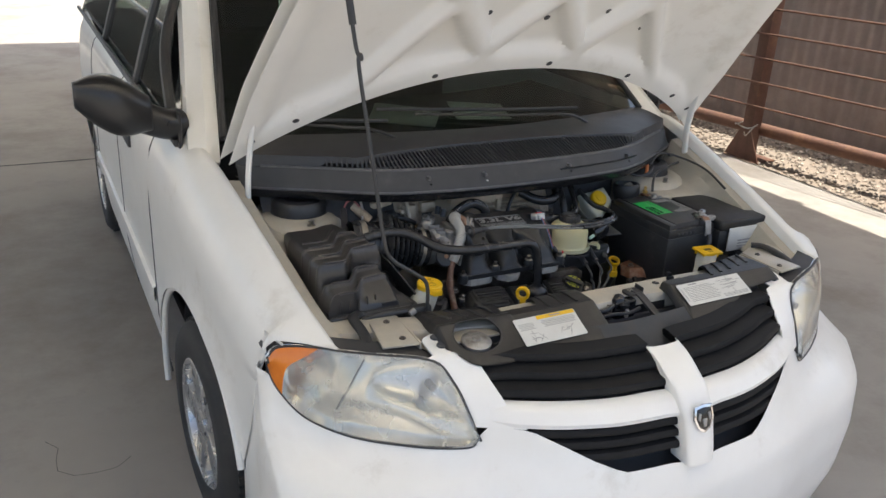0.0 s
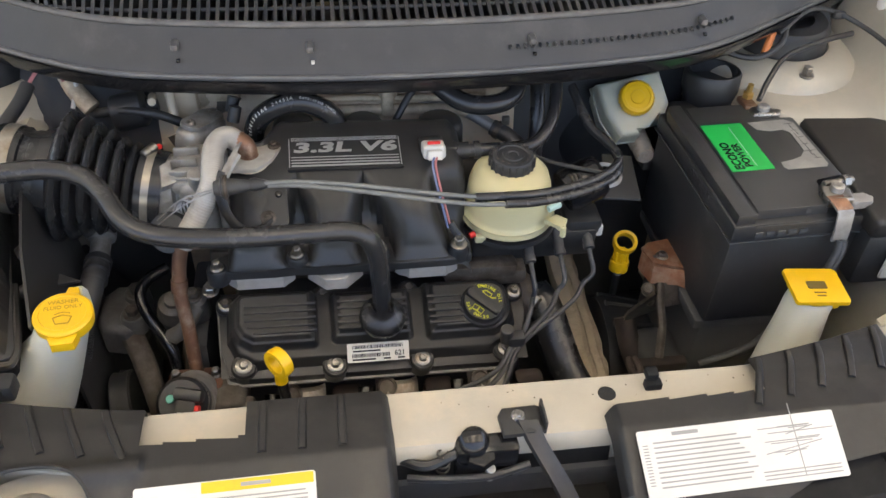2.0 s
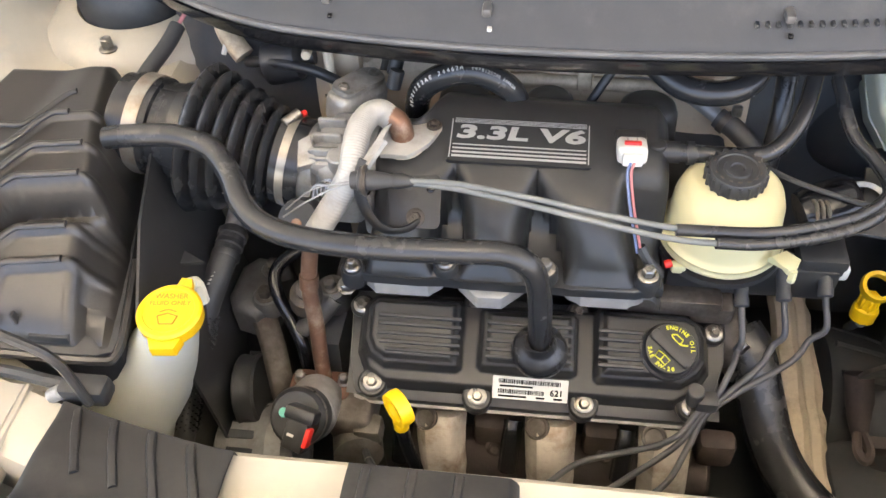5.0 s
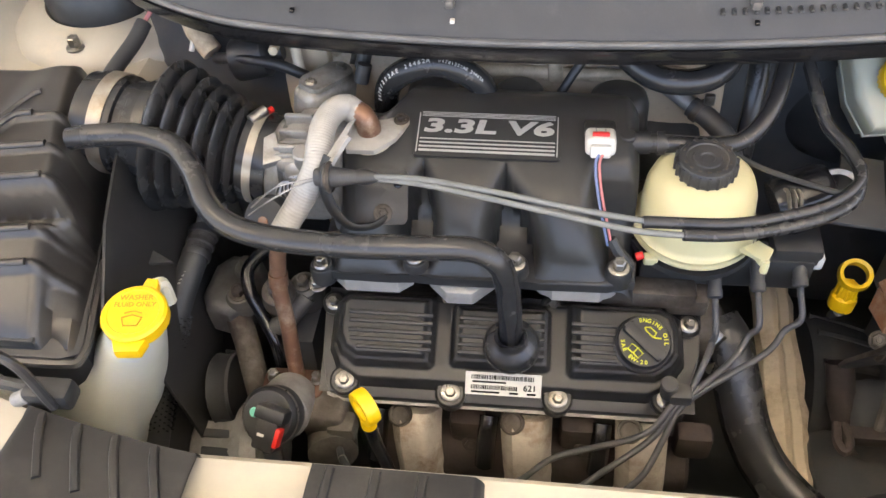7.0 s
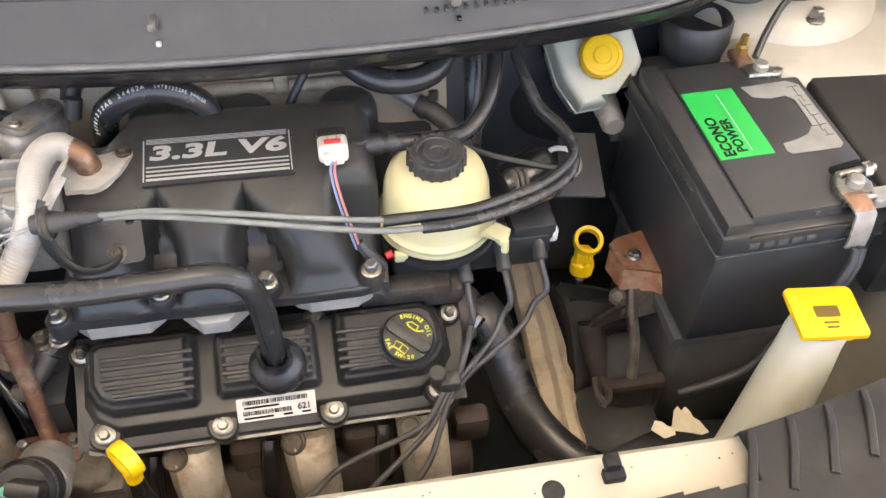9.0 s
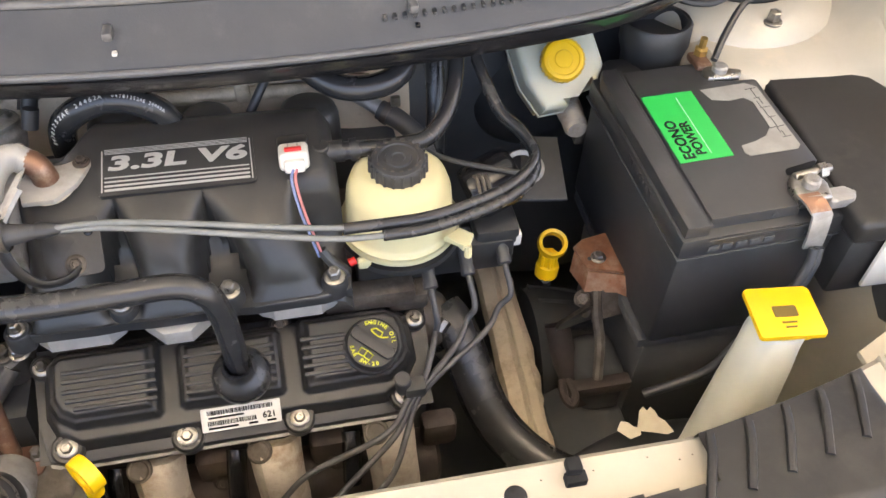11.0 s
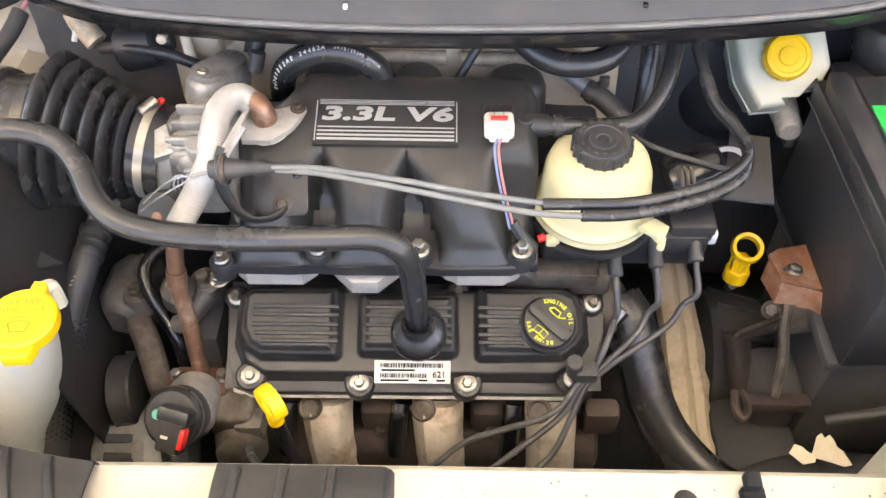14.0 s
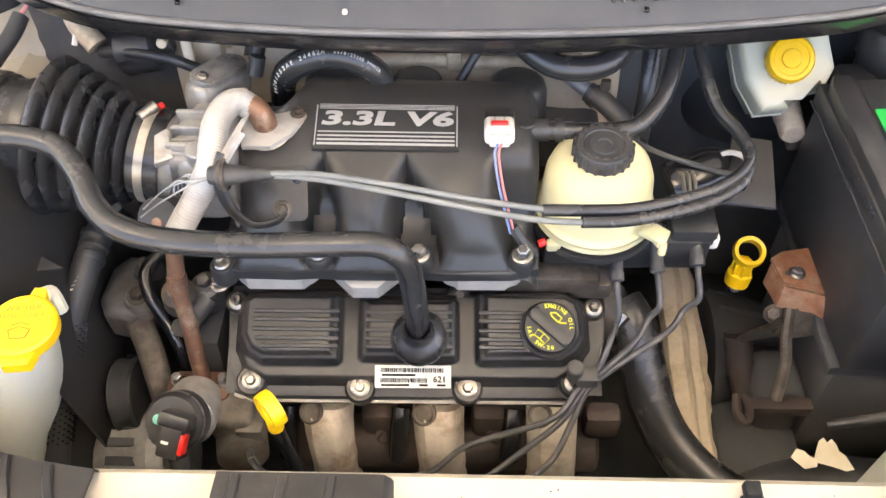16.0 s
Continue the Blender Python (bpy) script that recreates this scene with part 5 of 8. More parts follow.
def cover_labels():
    # warning label: yellow band, two small drawings, bars for print
    m = pose(-0.246, 0.287, 0.9465, 25.5, 0, 1.0)
    lab = part("warning_label", prism(round_rect(0.180, 0.080, 0.003), -0.001, 0.0008, m=m), LABEL, cover_l, "white label with a yellow band")
    part("label_band", prism(round_rect(0.112, 0.011, 0.001, cx=0.032, cy=0.0335), 0.0008, 0.0012, m=m), YELLOW, lab)
    b = BM()
    rnd = random.Random(5)
    for r in range(5):
        for c in (-0.062, 0.032):
            w = (0.045 if c < 0 else 0.10) * rnd.uniform(0.8, 1.0)
            prism(round_rect(w, 0.0016, 0.0004, cx=c, cy=0.022 - r * 0.0042), 0.0008, 0.0011, m=m, bm=b)
    prism(round_rect(0.03, 0.004, 0.0006, cx=0.03, cy=0.0335), 0.0012, 0.0015, m=m, bm=b)
    for cx in (-0.045, 0.042):
        for k in range(9):
            a = rnd.uniform(0, 3.1)
            prism(round_rect(rnd.uniform(0.010, 0.026), 0.0013, 0.0004), 0.0008, 0.0011, m=m @ pose(cx + rnd.uniform(-0.016, 0.016), -0.018 + rnd.uniform(-0.010, 0.010), 0, 0, 0, math.degrees(a)), bm=b)
    part("label_print", b, INK, lab)
    m = pose(0.3, 0.301, 0.9525, 25.5, 0, 1.5)
    lab = part("data_label", prism(round_rect(0.228, 0.072, 0.003), -0.001, 0.0008, m=m), LABEL, cover_r, "white printed data label")
    b = BM()
    for r in range(10):
        w = rnd.uniform(0.095, 0.112)
        prism(round_rect(w, 0.0017, 0.0004, cx=-0.098 + w / 2, cy=0.022 - r * 0.0052), 0.0008, 0.0011, m=m, bm=b)
    prism(round_rect(0.03, 0.004, 0.0005, cx=-0.06, cy=0.030), 0.0008, 0.0011, m=m, bm=b)
    for k in range(14):
        prism(round_rect(0.006, 0.0012, 0.0003, cx=-0.107, cy=0.02 - k * 0.0032), 0.0008, 0.0011, m=m, bm=b)
    for k in range(12):
        prism(round_rect(rnd.uniform(0.02, 0.08), 0.0011, 0.0003), 0.0008, 0.0011, m=m @ pose(0.066 + rnd.uniform(-0.02, 0.02), 0.010 + rnd.uniform(-0.015, 0.014), 0, 0, 0, rnd.choice((0, 0, 90, 12, 8)) if True else 0), bm=b)
    for r in range(3):
        prism(round_rect(0.09, 0.0014, 0.0004, cx=0.062, cy=-0.022 - r * 0.004), 0.0008, 0.0011, m=m, bm=b)
    part("label_print", b, INK, lab)


cover_labels()


def filler_neck():
    """Radiator filler neck in its recess, with a metal cap."""
    n = part("filler_recess", lathe((-0.442, 0.298, 0.855), (0, 0, 1), [(0.0, 0.0), (0.060, 0.0), (0.064, 0.03), (0.066, 0.044)], 32), DEEP, van)
    half = [(-0.440 + 0.068 * math.cos(radians(a)), 0.316 + 0.050 * math.sin(radians(a))) for a in range(0, 181, 9)]
    part("recess_shelf", prism(half, 0.934, 0.940, 0.002), SHADEWHITE, n, "white shelf of the recess, toned cream for warm shade")
    part("filler_neck", lathe((-0.444, 0.308, 0.87), (0, 0, 1), [(0.022, 0), (0.022, 0.05), (0.03, 0.058)], 24), ALU, n)
    cap = lathe((-0.444, 0.306, 0.930), (0, -0.15, 1), [(0.032, 0.0), (0.037, 0.003), (0.037, 0.010), (0.034, 0.013), (0.018, 0.016), (0.012, 0.016), (0.010, 0.02), (0, 0.02)], 28)
    part("radiator_cap", cap, ALU, van, "dull metal radiator cap")


filler_neck()


def latch():
    b = part("hood_latch", prism([(0.046, 0.350), (0.094, 0.352), (0.095, 0.384), (0.088, 0.388), (0.050, 0.387), (0.044, 0.378)], 0.950, 0.956, 0.002), BLACK, van, "black hood latch with its lever")
    part("latch_lip", box((0.0935, 0.370, 0.960), (0.003, 0.034, 0.016), 0.001), BLACK, b)
    part("latch_stud", bolt_mesh(Matrix.Translation((0.066, 0.374, 0.956)), 0.005, 0.008, 0.005), ZINC, b)
    part("latch_body", box((0.028, 0.352, 0.918), (0.072, 0.030, 0.058), 0.007), GLOSSBLACK, b)
    part("latch_plate", prism([(-0.012, 0.336), (0.050, 0.332), (0.066, 0.345), (0.058, 0.372), (0.010, 0.376), (-0.014, 0.360)], 0.940, 0.945, 0.0015, m=pose(0, 0.01, 0.012, -2, -4, 0)), GLOSSBLACK, b)
    part("latch_claw", prism([(0.004, 0.330), (0.020, 0.322), (0.034, 0.330), (0.036, 0.352), (0.026, 0.350), (0.022, 0.338), (0.010, 0.342)], 0.934, 0.944, 0.002), GLOSSBLACK, b)
    part("latch_drum", lathe((0.014, 0.350, 0.950), (0.1, -0.5, 0.9), [(0.015, -0.02), (0.017, 0.0), (0.013, 0.006), (0.006, 0.010), (0, 0.010)], 20), GLOSSBLACK, b)
    part("latch_pin", rod((0.031, 0.336, 0.900), (0.031, 0.333, 0.922), 0.0055, 12), BRIGHT, b)
    coil = [(-0.020 + 0.007 * math.cos(k * 0.6), 0.345 + 0.007 * math.sin(k * 0.6), 0.905 + k * 0.00096) for k in range(40)]
    part("latch_spring", tube(coil, 0.0013, 5, 1), IRON, b)
    lv = part("latch_lever", sheet([[(0.062, 0.368, 0.957), (0.064, 0.366, 0.961), (0.074, 0.365, 0.959), (0.086, 0.364, 0.961), (0.088, 0.365, 0.957)],
                                    [(0.070, 0.345, 0.948), (0.072, 0.344, 0.953), (0.080, 0.343, 0.950), (0.091, 0.342, 0.953), (0.093, 0.343, 0.948)],
                                    [(0.096, 0.312, 0.908), (0.098, 0.310, 0.914), (0.106, 0.309, 0.910), (0.118, 0.308, 0.914), (0.120, 0.309, 0.908)],
                                    [(0.112, 0.268, 0.892), (0.113, 0.267, 0.897), (0.121, 0.266, 0.894), (0.131, 0.265, 0.897), (0.133, 0.266, 0.892)],
                                    [(0.122, 0.205, 0.884), (0.123, 0.205, 0.888), (0.129, 0.205, 0.886), (0.136, 0.205, 0.888), (0.138, 0.205, 0.884)]], 0.002), BLACK, b, "long black release lever")
    part("lever_tip", box((0.130, 0.200, 0.885), (0.024, 0.020, 0.009), 0.004), BLACK, lv)
    part("latch_cable", tube([(-0.065, 0.352, 0.925), (-0.040, 0.338, 0.930), (-0.010, 0.345, 0.936), (0.02, 0.36, 0.938)], 0.0055, 8, 6), BLACK, b)
    part("latch_cable", tube([(-0.060, 0.335, 0.915), (-0.02, 0.325, 0.922), (0.03, 0.328, 0.915), (0.075, 0.335, 0.92)], 0.0045, 8, 6), DULL, b)
    # dark pocket round the latch
    part("latch_pocket", sheet([[(x, y, z) for x in (-0.075, 0.05, 0.17)] for y, z in ((0.352, 0.93), (0.34, 0.865), (0.22, 0.86), (0.15, 0.87))], 0.003), GRILLE, van)


latch()

# ---- the engine ----
engine = thing("engine", "3.3 litre V6 engine with black covers and a grimy block", "engine", (-0.07, 0.7, 0.5))
COVER = pose(-0.072, 0.646, 0.8165, 21, 3.5, 2.4)


def at(m, x, y, z, *turn):
    return m @ pose(x, y, z, *turn)


def depth_in(poly, x, y):
    """How far a point lies inside a convex outline (negative outside)."""
    best = 1e9
    for (ax, ay), (bx, by) in zip(poly, poly[1:] + poly[:1]):
        ex, ey = bx - ax, by - ay
        best = min(best, ((x - ax) * ey - (y - ay) * ex) / math.hypot(ex, ey))
    return best


def valve_cover():
    base = [(-0.222, 0.058), (-0.214, 0.068), (0.212, 0.070), (0.224, 0.060), (0.221, 0.010), (0.200, -0.052), (0.188, -0.063), (-0.190, -0.062), (-0.208, -0.056), (-0.218, -0.016)]
    vc = part("valve_cover", prism(base, -0.014, 0.004, 0.003, m=COVER), BLACK, engine, "black ribbed valve cover")
    part("gasket_edge", prism([(x * 1.012, y * 1.02 - 0.002) for x, y in base], -0.020, -0.0145, m=COVER), ALU, engine, "bare metal head edge")
    # three domes with cut corners, joined by a lower body
    d1 = [(-0.205, 0.000), (-0.205, 0.044), (-0.192, 0.058), (-0.090, 0.059), (-0.083, 0.050), (-0.083, -0.026), (-0.089, -0.032), (-0.176, -0.032), (-0.195, -0.020)]
    d2 = [(-0.069, -0.022), (-0.069, 0.046), (-0.062, 0.052), (0.043, 0.053), (0.050, 0.046), (0.050, -0.022), (0.044, -0.028), (-0.063, -0.028)]
    d3 = [(0.064, -0.026), (0.064, 0.054), (0.071, 0.061), (0.172, 0.061), (0.190, 0.050), (0.197, 0.030), (0.197, 0.000), (0.187, -0.016), (0.166, -0.031), (0.070, -0.032)]
    whole = [(-0.212, -0.010), (-0.212, 0.050), (-0.198, 0.062), (0.182, 0.064), (0.204, 0.052), (0.205, -0.006), (0.182, -0.040), (0.160, -0.052), (-0.174, -0.052), (-0.200, -0.036)]
    def height(x, y):
        z = 0.002 + 0.020 * ease(depth_in(whole, x, y) / 0.012)
        for d in (d1, d2, d3):
            k = depth_in(d, x, y)
            if k > 0:
                z = max(z, 0.020 + 0.017 * ease(k / 0.009) + 0.008 * ease((k - 0.010) / 0.006))
        return z
    rows = [[(-0.218 + 0.432 * i / 216, -0.058 + 0.126 * j / 84, 0.0) for i in range(217)] for j in range(85)]
    part("cover_body", sheet([[(x, y, height(x, y)) for x, y, _ in row] for row in rows], 0, m=COVER), SATIN, vc, sharp=80)
    for x0, x1, clip in ((-0.184, -0.0875, 1), (-0.0585, 0.0395, 0), (0.0685, 0.120, 0)):
        for k, y in enumerate((0.0280, 0.0183, 0.0072, -0.0028, -0.0118)):
            a = x0 + (0.011 if clip and k == 4 else 0.003 if clip and k == 3 else 0)
            part("rib", box(((a + x1) / 2, y, 0.0456), (x1 - a, 0.0046, 0.0052), 0.0014, m=COVER), SATIN, vc)
    for x, y in ((-0.1874, -0.0456), (-0.0643, -0.0527), (0.0578, -0.0524), (0.1799, -0.0458)):
        s = part("bolt_boss", lathe((0, 0, 0), (0, 0, 1), [(0.0175, -0.012), (0.0175, 0.011), (0.015, 0.014), (0, 0.014)], 20, m=at(COVER, x, y, 0)), SATIN, vc)
        part("bolt", bolt_mesh(at(COVER, x, y, 0.014), 0.0062, 0.0112, 0.009), ZINC, s)
    for x, y, zinc in ((-0.2099, 0.0474, 1), (0.2074, 0.0438, 1), (-0.0755, 0.0560, 0), (0.0490, 0.0570, 0)):
        s = part("bolt_boss", lathe((0, 0, 0), (0, 0, 1), [(0.0145, -0.012), (0.0145, 0.009), (0.012, 0.012), (0, 0.012)], 20, m=at(COVER, x, y, 0)), SATIN, vc)
        part("bolt", bolt_mesh(at(COVER, x, y, 0.012), 0.0062, 0.0105, 0.012), ZINC if zinc else IRON, s)
    # oil filler cap
    m = at(COVER, 0.1475, 0.0096, 0.043, 0, 0, -42)
    cap = part("oil_cap", lathe((0, 0, 0), (0, 0, 1), [(0.033, -0.004), (0.0325, 0.004), (0.030, 0.006), (0.0295, 0.013), (0.028, 0.0155), (0, 0.0155)], 40, m=m), SATIN, vc, "black oil cap with yellow print")
    part("cap_grip", prism(round_rect(0.054, 0.015, 0.004), 0.014, 0.022, 0.003, m=m), SATIN, cap)
    for text, y in (("ENGINE OIL", 0.0238), ("SAE 5W-20", -0.0238)):
        for k, ch in enumerate(text):
            a = (k - (len(text) - 1) / 2) * 0.200 * (-1 if y > 0 else 1)
            turn = m @ pose(0, 0, 0.0158) @ Matrix.Rotation(a, 4, "Z")
            if ch != " ":
                lettering(ch, 0.0062, turn @ pose(0, y, 0), NEONINK, cap, bold=0.0002)
    b = BM()
    tube([(-0.010, 0.0125, 0.0160), (-0.006, 0.0105, 0.0160), (0.004, 0.0105, 0.0160), (0.011, 0.0155, 0.0160)], 0.0010, 6, 3, b, m)
    tube([(-0.010, 0.0125, 0.0160), (-0.006, 0.0165, 0.0160), (0.003, 0.0165, 0.0160), (0.004, 0.0105, 0.0160)], 0.0009, 6, 1, b, m)
    for sx in (-1, 1):
        tube([(0, -0.0185, 0.0160), (sx * 0.0075, -0.0190, 0.0160), (sx * 0.0080, -0.0115, 0.0160), (0, -0.0105, 0.0160), (0, -0.0185, 0.0160)], 0.0009, 6, 1, b, m)
    part("cap_symbol", b, NEONINK, cap)
    # bar-code label on the front slope
    m = at(COVER, -0.0045, -0.0415, 0.0235, 26, 0, 0)
    lab = part("code_label", prism(round_rect(0.086, 0.026, 0.001), -0.001, 0.0008, m=m), LABEL, vc, "pale bar-code label")
    b = BM()
    rnd = random.Random(2)
    for y, x0, x1 in ((0.0078, -0.036, 0.034), (-0.0040, -0.036, 0.016)):
        x = x0
        while x < x1:
            w = rnd.choice((0.0007, 0.0011, 0.0016))
            prism(round_rect(w, 0.0052, 0.0002, 1, cx=x, cy=y), 0.0008, 0.0010, m=m, bm=b)
            x += w + rnd.choice((0.0006, 0.0009))
    for x0, w, y in ((-0.016, 0.038, 0.0022), (-0.020, 0.032, -0.0096), (0.012, 0.010, -0.0096), (0.032, 0.010, -0.0096)):
        prism(round_rect(w, 0.0022, 0.0003, 1, cx=x0, cy=y), 0.0008, 0.0010, m=m, bm=b)
    part("label_print", b, GLOSSBLACK, lab)
    lettering("621", 0.0100, m @ pose(0.030, -0.0030, 0.0009), GLOSSBLACK, lab, 0.0002, bold=0.0002)
    return vc


valve_cover()


def intake_manifold():
    # one moulding: a flat badge deck that breaks forward into three fanned runners
    valley = [(0.886, 0.93), (0.887, 0.985), (0.882, 1.010), (0.868, 1.029), (0.850, 1.036), (0.825, 1.0335), (0.800, 1.0285), (0.775, 1.0225), (0.762, 1.0150), (0.756, 0.999), (0.753, 0.976), (0.748, 0.954), (0.738, 0.938), (0.720, 0.930), (0.700, 0.928), (0.684, 0.927), (0.672, 0.926), (0.668, 0.920)]
    runner = valley[:7] + [(0.775, 1.0235), (0.755, 1.0170), (0.738, 1.0095), (0.722, 1.0005), (0.707, 0.9885), (0.695, 0.975), (0.6865, 0.961), (0.682, 0.949), (0.680, 0.941), (0.672, 0.934), (0.668, 0.922)]
    lobes = (((-0.216, 0.045), (-0.232, 0.039)), ((-0.125, 0.045), (-0.124, 0.034)), ((-0.034, 0.048), (-0.004, 0.041)))
    def profile(x):
        out = []
        for k, ((vy, vz), (ry, rz)) in enumerate(zip(valley, runner)):
            f = ease((k - 8) / 6)
            w = 0.0
            for (c0, h0), (c1, h1) in lobes:
                e = 1 - abs(x - (c0 + (c1 - c0) * f)) / (h0 + (h1 - h0) * f)
                w = max(w, (1 - (1 - e) ** 2.6) ** 0.5 if e > 0 else 0.0)
            out.append((vy + (ry - vy) * w, vz + (rz - vz) * w))
        return out
    rows = []
    n = 150
    for k in range(n + 1):
        x = -0.272 + 0.336 * k / n
        e = min(x + 0.272, 0.064 - x)
        drop = 0.018 * (1 - min(1.0, e / 0.016)) ** 2
        cut = 0.052 * ease((-0.188 - x) / 0.035)
        rows.append([(x, y - cut * ease((y - 0.80) / 0.06), z - drop - 0.035 * (x + 0.102)) for y, z in profile(x)])
    rows = [[(x, y, 0.90) for x, y, z in rows[0]]] + rows + [[(x, y, 0.90) for x, y, z in rows[-1]]]
    im = part("intake_manifold", sheet(rows, 0), SATIN, engine, "black plastic intake manifold", sharp=60)
    # bumps along the rear edge
    for x, w in ((-0.173, 0.064), (-0.073, 0.062), (0.042, 0.070)):
        part("plenum_hump", lathe((x, 0.872, 0.985), (0, 0.10, 1), [(w * 0.52, -0.03), (w * 0.50, 0.028), (w * 0.45, 0.038), (w * 0.34, 0.043), (0, 0.044)], 28, m=Matrix.Translation((0, 0, -0.035 * (x + 0.102)))), SATIN, im)
    # bolt flange below the runners
    fl = [(-0.292, 0.672), (-0.286, 0.700), (-0.20, 0.74), (0.04, 0.74), (0.066, 0.704), (0.064, 0.674), (0.034, 0.667), (-0.040, 0.666), (-0.068, 0.668), (-0.092, 0.666), (-0.150, 0.666), (-0.178, 0.668), (-0.205, 0.666), (-0.262, 0.667)]
    part("flange", prism(fl, 0.914, 0.927, 0.003), BLACK, im)
    for x, y, z, r in ((-0.065, 0.681, 0.944, 1), (0.046, 0.684, 0.940, 1), (-0.283, 0.678, 0.930, 0.8), (-0.176, 0.684, 0.940, 0.8)):
        bs = part("bolt_boss", lathe((x, y, z - 0.024), (0, -0.10, 1), [(0.0155, 0), (0.0145, 0.020), (0.012, 0.024), (0, 0.024)], 20), BLACK, im)
        part("bolt", bolt_mesh(frame_to((x, y - 0.002, z), (0, -0.10, 1)), 0.0072 * r, 0.0115 * r, 0.013), ZINC, bs)
    # badge
    m = pose(-0.102, 0.790, 1.0278, 12, 2.0, 1.0)
    bd = part("badge_plate", prism(round_rect(0.160, 0.062, 0.004), -0.004, 0.0010, m=m), SATIN, im, "engine badge with silver print")
    lettering("3.3L V6", 0.031, m @ pose(0, 0.0085, 0.0013) @ Matrix.Diagonal((1.50, 0.80, 1, 1)), SILVERINK, bd, 0.0004, bold=0.0011, shear=0.12)
    for k, h in enumerate((0.0014, 0.0018, 0.0022, 0.0027)):
        part("badge_line", prism(round_rect(0.148, h, 0.0004, cy=-0.0085 - 0.0052 * k), 0.0010, 0.0016, m=m), SILVERINK, bd)
    for k in range(4):
        part("badge_hairline", prism(round_rect(0.148, 0.0005, 0.0002, 1, cy=0.0275 - 0.0018 * k), 0.0010, 0.0016, m=m), SILVERINK, bd)
    for sx in (-1, 1):
        part("badge_edge", prism(round_rect(0.0012, 0.053, 0.0004, 1, cx=sx * 0.0765), 0.0010, 0.0016, m=m), SILVERINK, bd)
    # sensor connector, white with a red lock, and its wires
    m = pose(0.020, 0.782, 1.028, -18, 0, 0)
    s = part("sensor", box((0.0, 0.022, 0.0), (0.034, 0.024, 0.026), 0.004, m=m), BLACK, im)
    for sx in (-1, 1):
        part("sensor_ear", rod((0.020 + sx * 0.030, 0.802, 1.012), (0.020 + sx * 0.030, 0.802, 1.024), 0.010), BLACK, s)
    c = part("connector", box((0, -0.006, 0.004), (0.032, 0.034, 0.020), 0.005, 3, m=m), LABEL, im, "white plug with a red lock")
    part("connector_lock", box((0, -0.012, 0.0145), (0.018, 0.007, 0.005), 0.001, m=m), RED, c)
    for dx in (-0.005, 0.005):
        part("connector_slot", box((dx, -0.002, 0.0145), (0.0012, 0.014, 0.001), 0, m=m), INK, c)
    part("connector_boot", box((0, -0.026, 0.002), (0.022, 0.010, 0.014), 0.003, m=m), PALE, c)
    p0 = m @ Vector((0, -0.03, 0.0))
    for dx, mat in ((-0.002, WIREBLUE), (0.002, WIREPINK)):
        q = p0 + Vector((dx, 0, 0))
        part("wire", tube([q, q + Vector((-0.003, -0.012, -0.006)), q + Vector((0.002, -0.035, -0.03)), (0.035 + dx, 0.700, 0.955)], 0.0015, 6, 6), mat, c)
    part("loom", tube([(0.036, 0.705, 0.960), (0.046, 0.698, 0.945), (0.058, 0.694, 0.930), (0.060, 0.70, 0.91)], 0.006, 8, 6), DULL, im)
    part("loom_tape", rod((0.064, 0.700, 0.938), (0.072, 0.702, 0.940), 0.0045), RED, im)
    # cable bracket: a dark arched strip over a flat plate with its bolts
    part("cable_bracket", tube([(-0.258, 0.712, 1.062), (-0.264, 0.700, 1.046), (-0.262, 0.690, 1.022), (-0.252, 0.684, 1.000), (-0.238, 0.684, 0.986), (-0.218, 0.690, 0.983), (-0.205, 0.700, 0.986)], 0.008, 10, 8, flat=0.45), BLACK, im, "dark stamped cable bracket")
    pm = pose(-0.212, 0.718, 0.998, 36, 0, 3)
    bp = part("bracket_plate", prism(round_rect(0.058, 0.060, 0.006), -0.002, 0.002, 0.001, m=pm), BLACK, im)
    part("plate_bolt", bolt_mesh(pm @ pose(0.002, -0.018, 0.002), 0.0065, 0.0105, 0.006), IRON, bp)
    part("plate_rivet", lathe((0, 0, 0), (0, 0, 1), [(0.005, 0), (0.0045, 0.002), (0, 0.003)], 12, m=pm @ pose(0.018, 0.014, 0.002)), GLOSSBLACK, bp)
    part("plate_hole", lathe((0, 0, 0), (0, 0, 1), [(0.0045, 0.0024), (0, 0.0024)], 12, m=pm @ pose(-0.006, 0.016, 0)), DEEP, bp)
    part("bracket_fin", prism([(0, 0), (0.010, -0.004), (0.026, 0.046), (0.018, 0.040)], 0, 0.002, m=pose(-0.262, 0.712, 1.058, 18, -12, -6)), ALU, im, "grey bent bracket tongue")
    return im


intake_manifold()


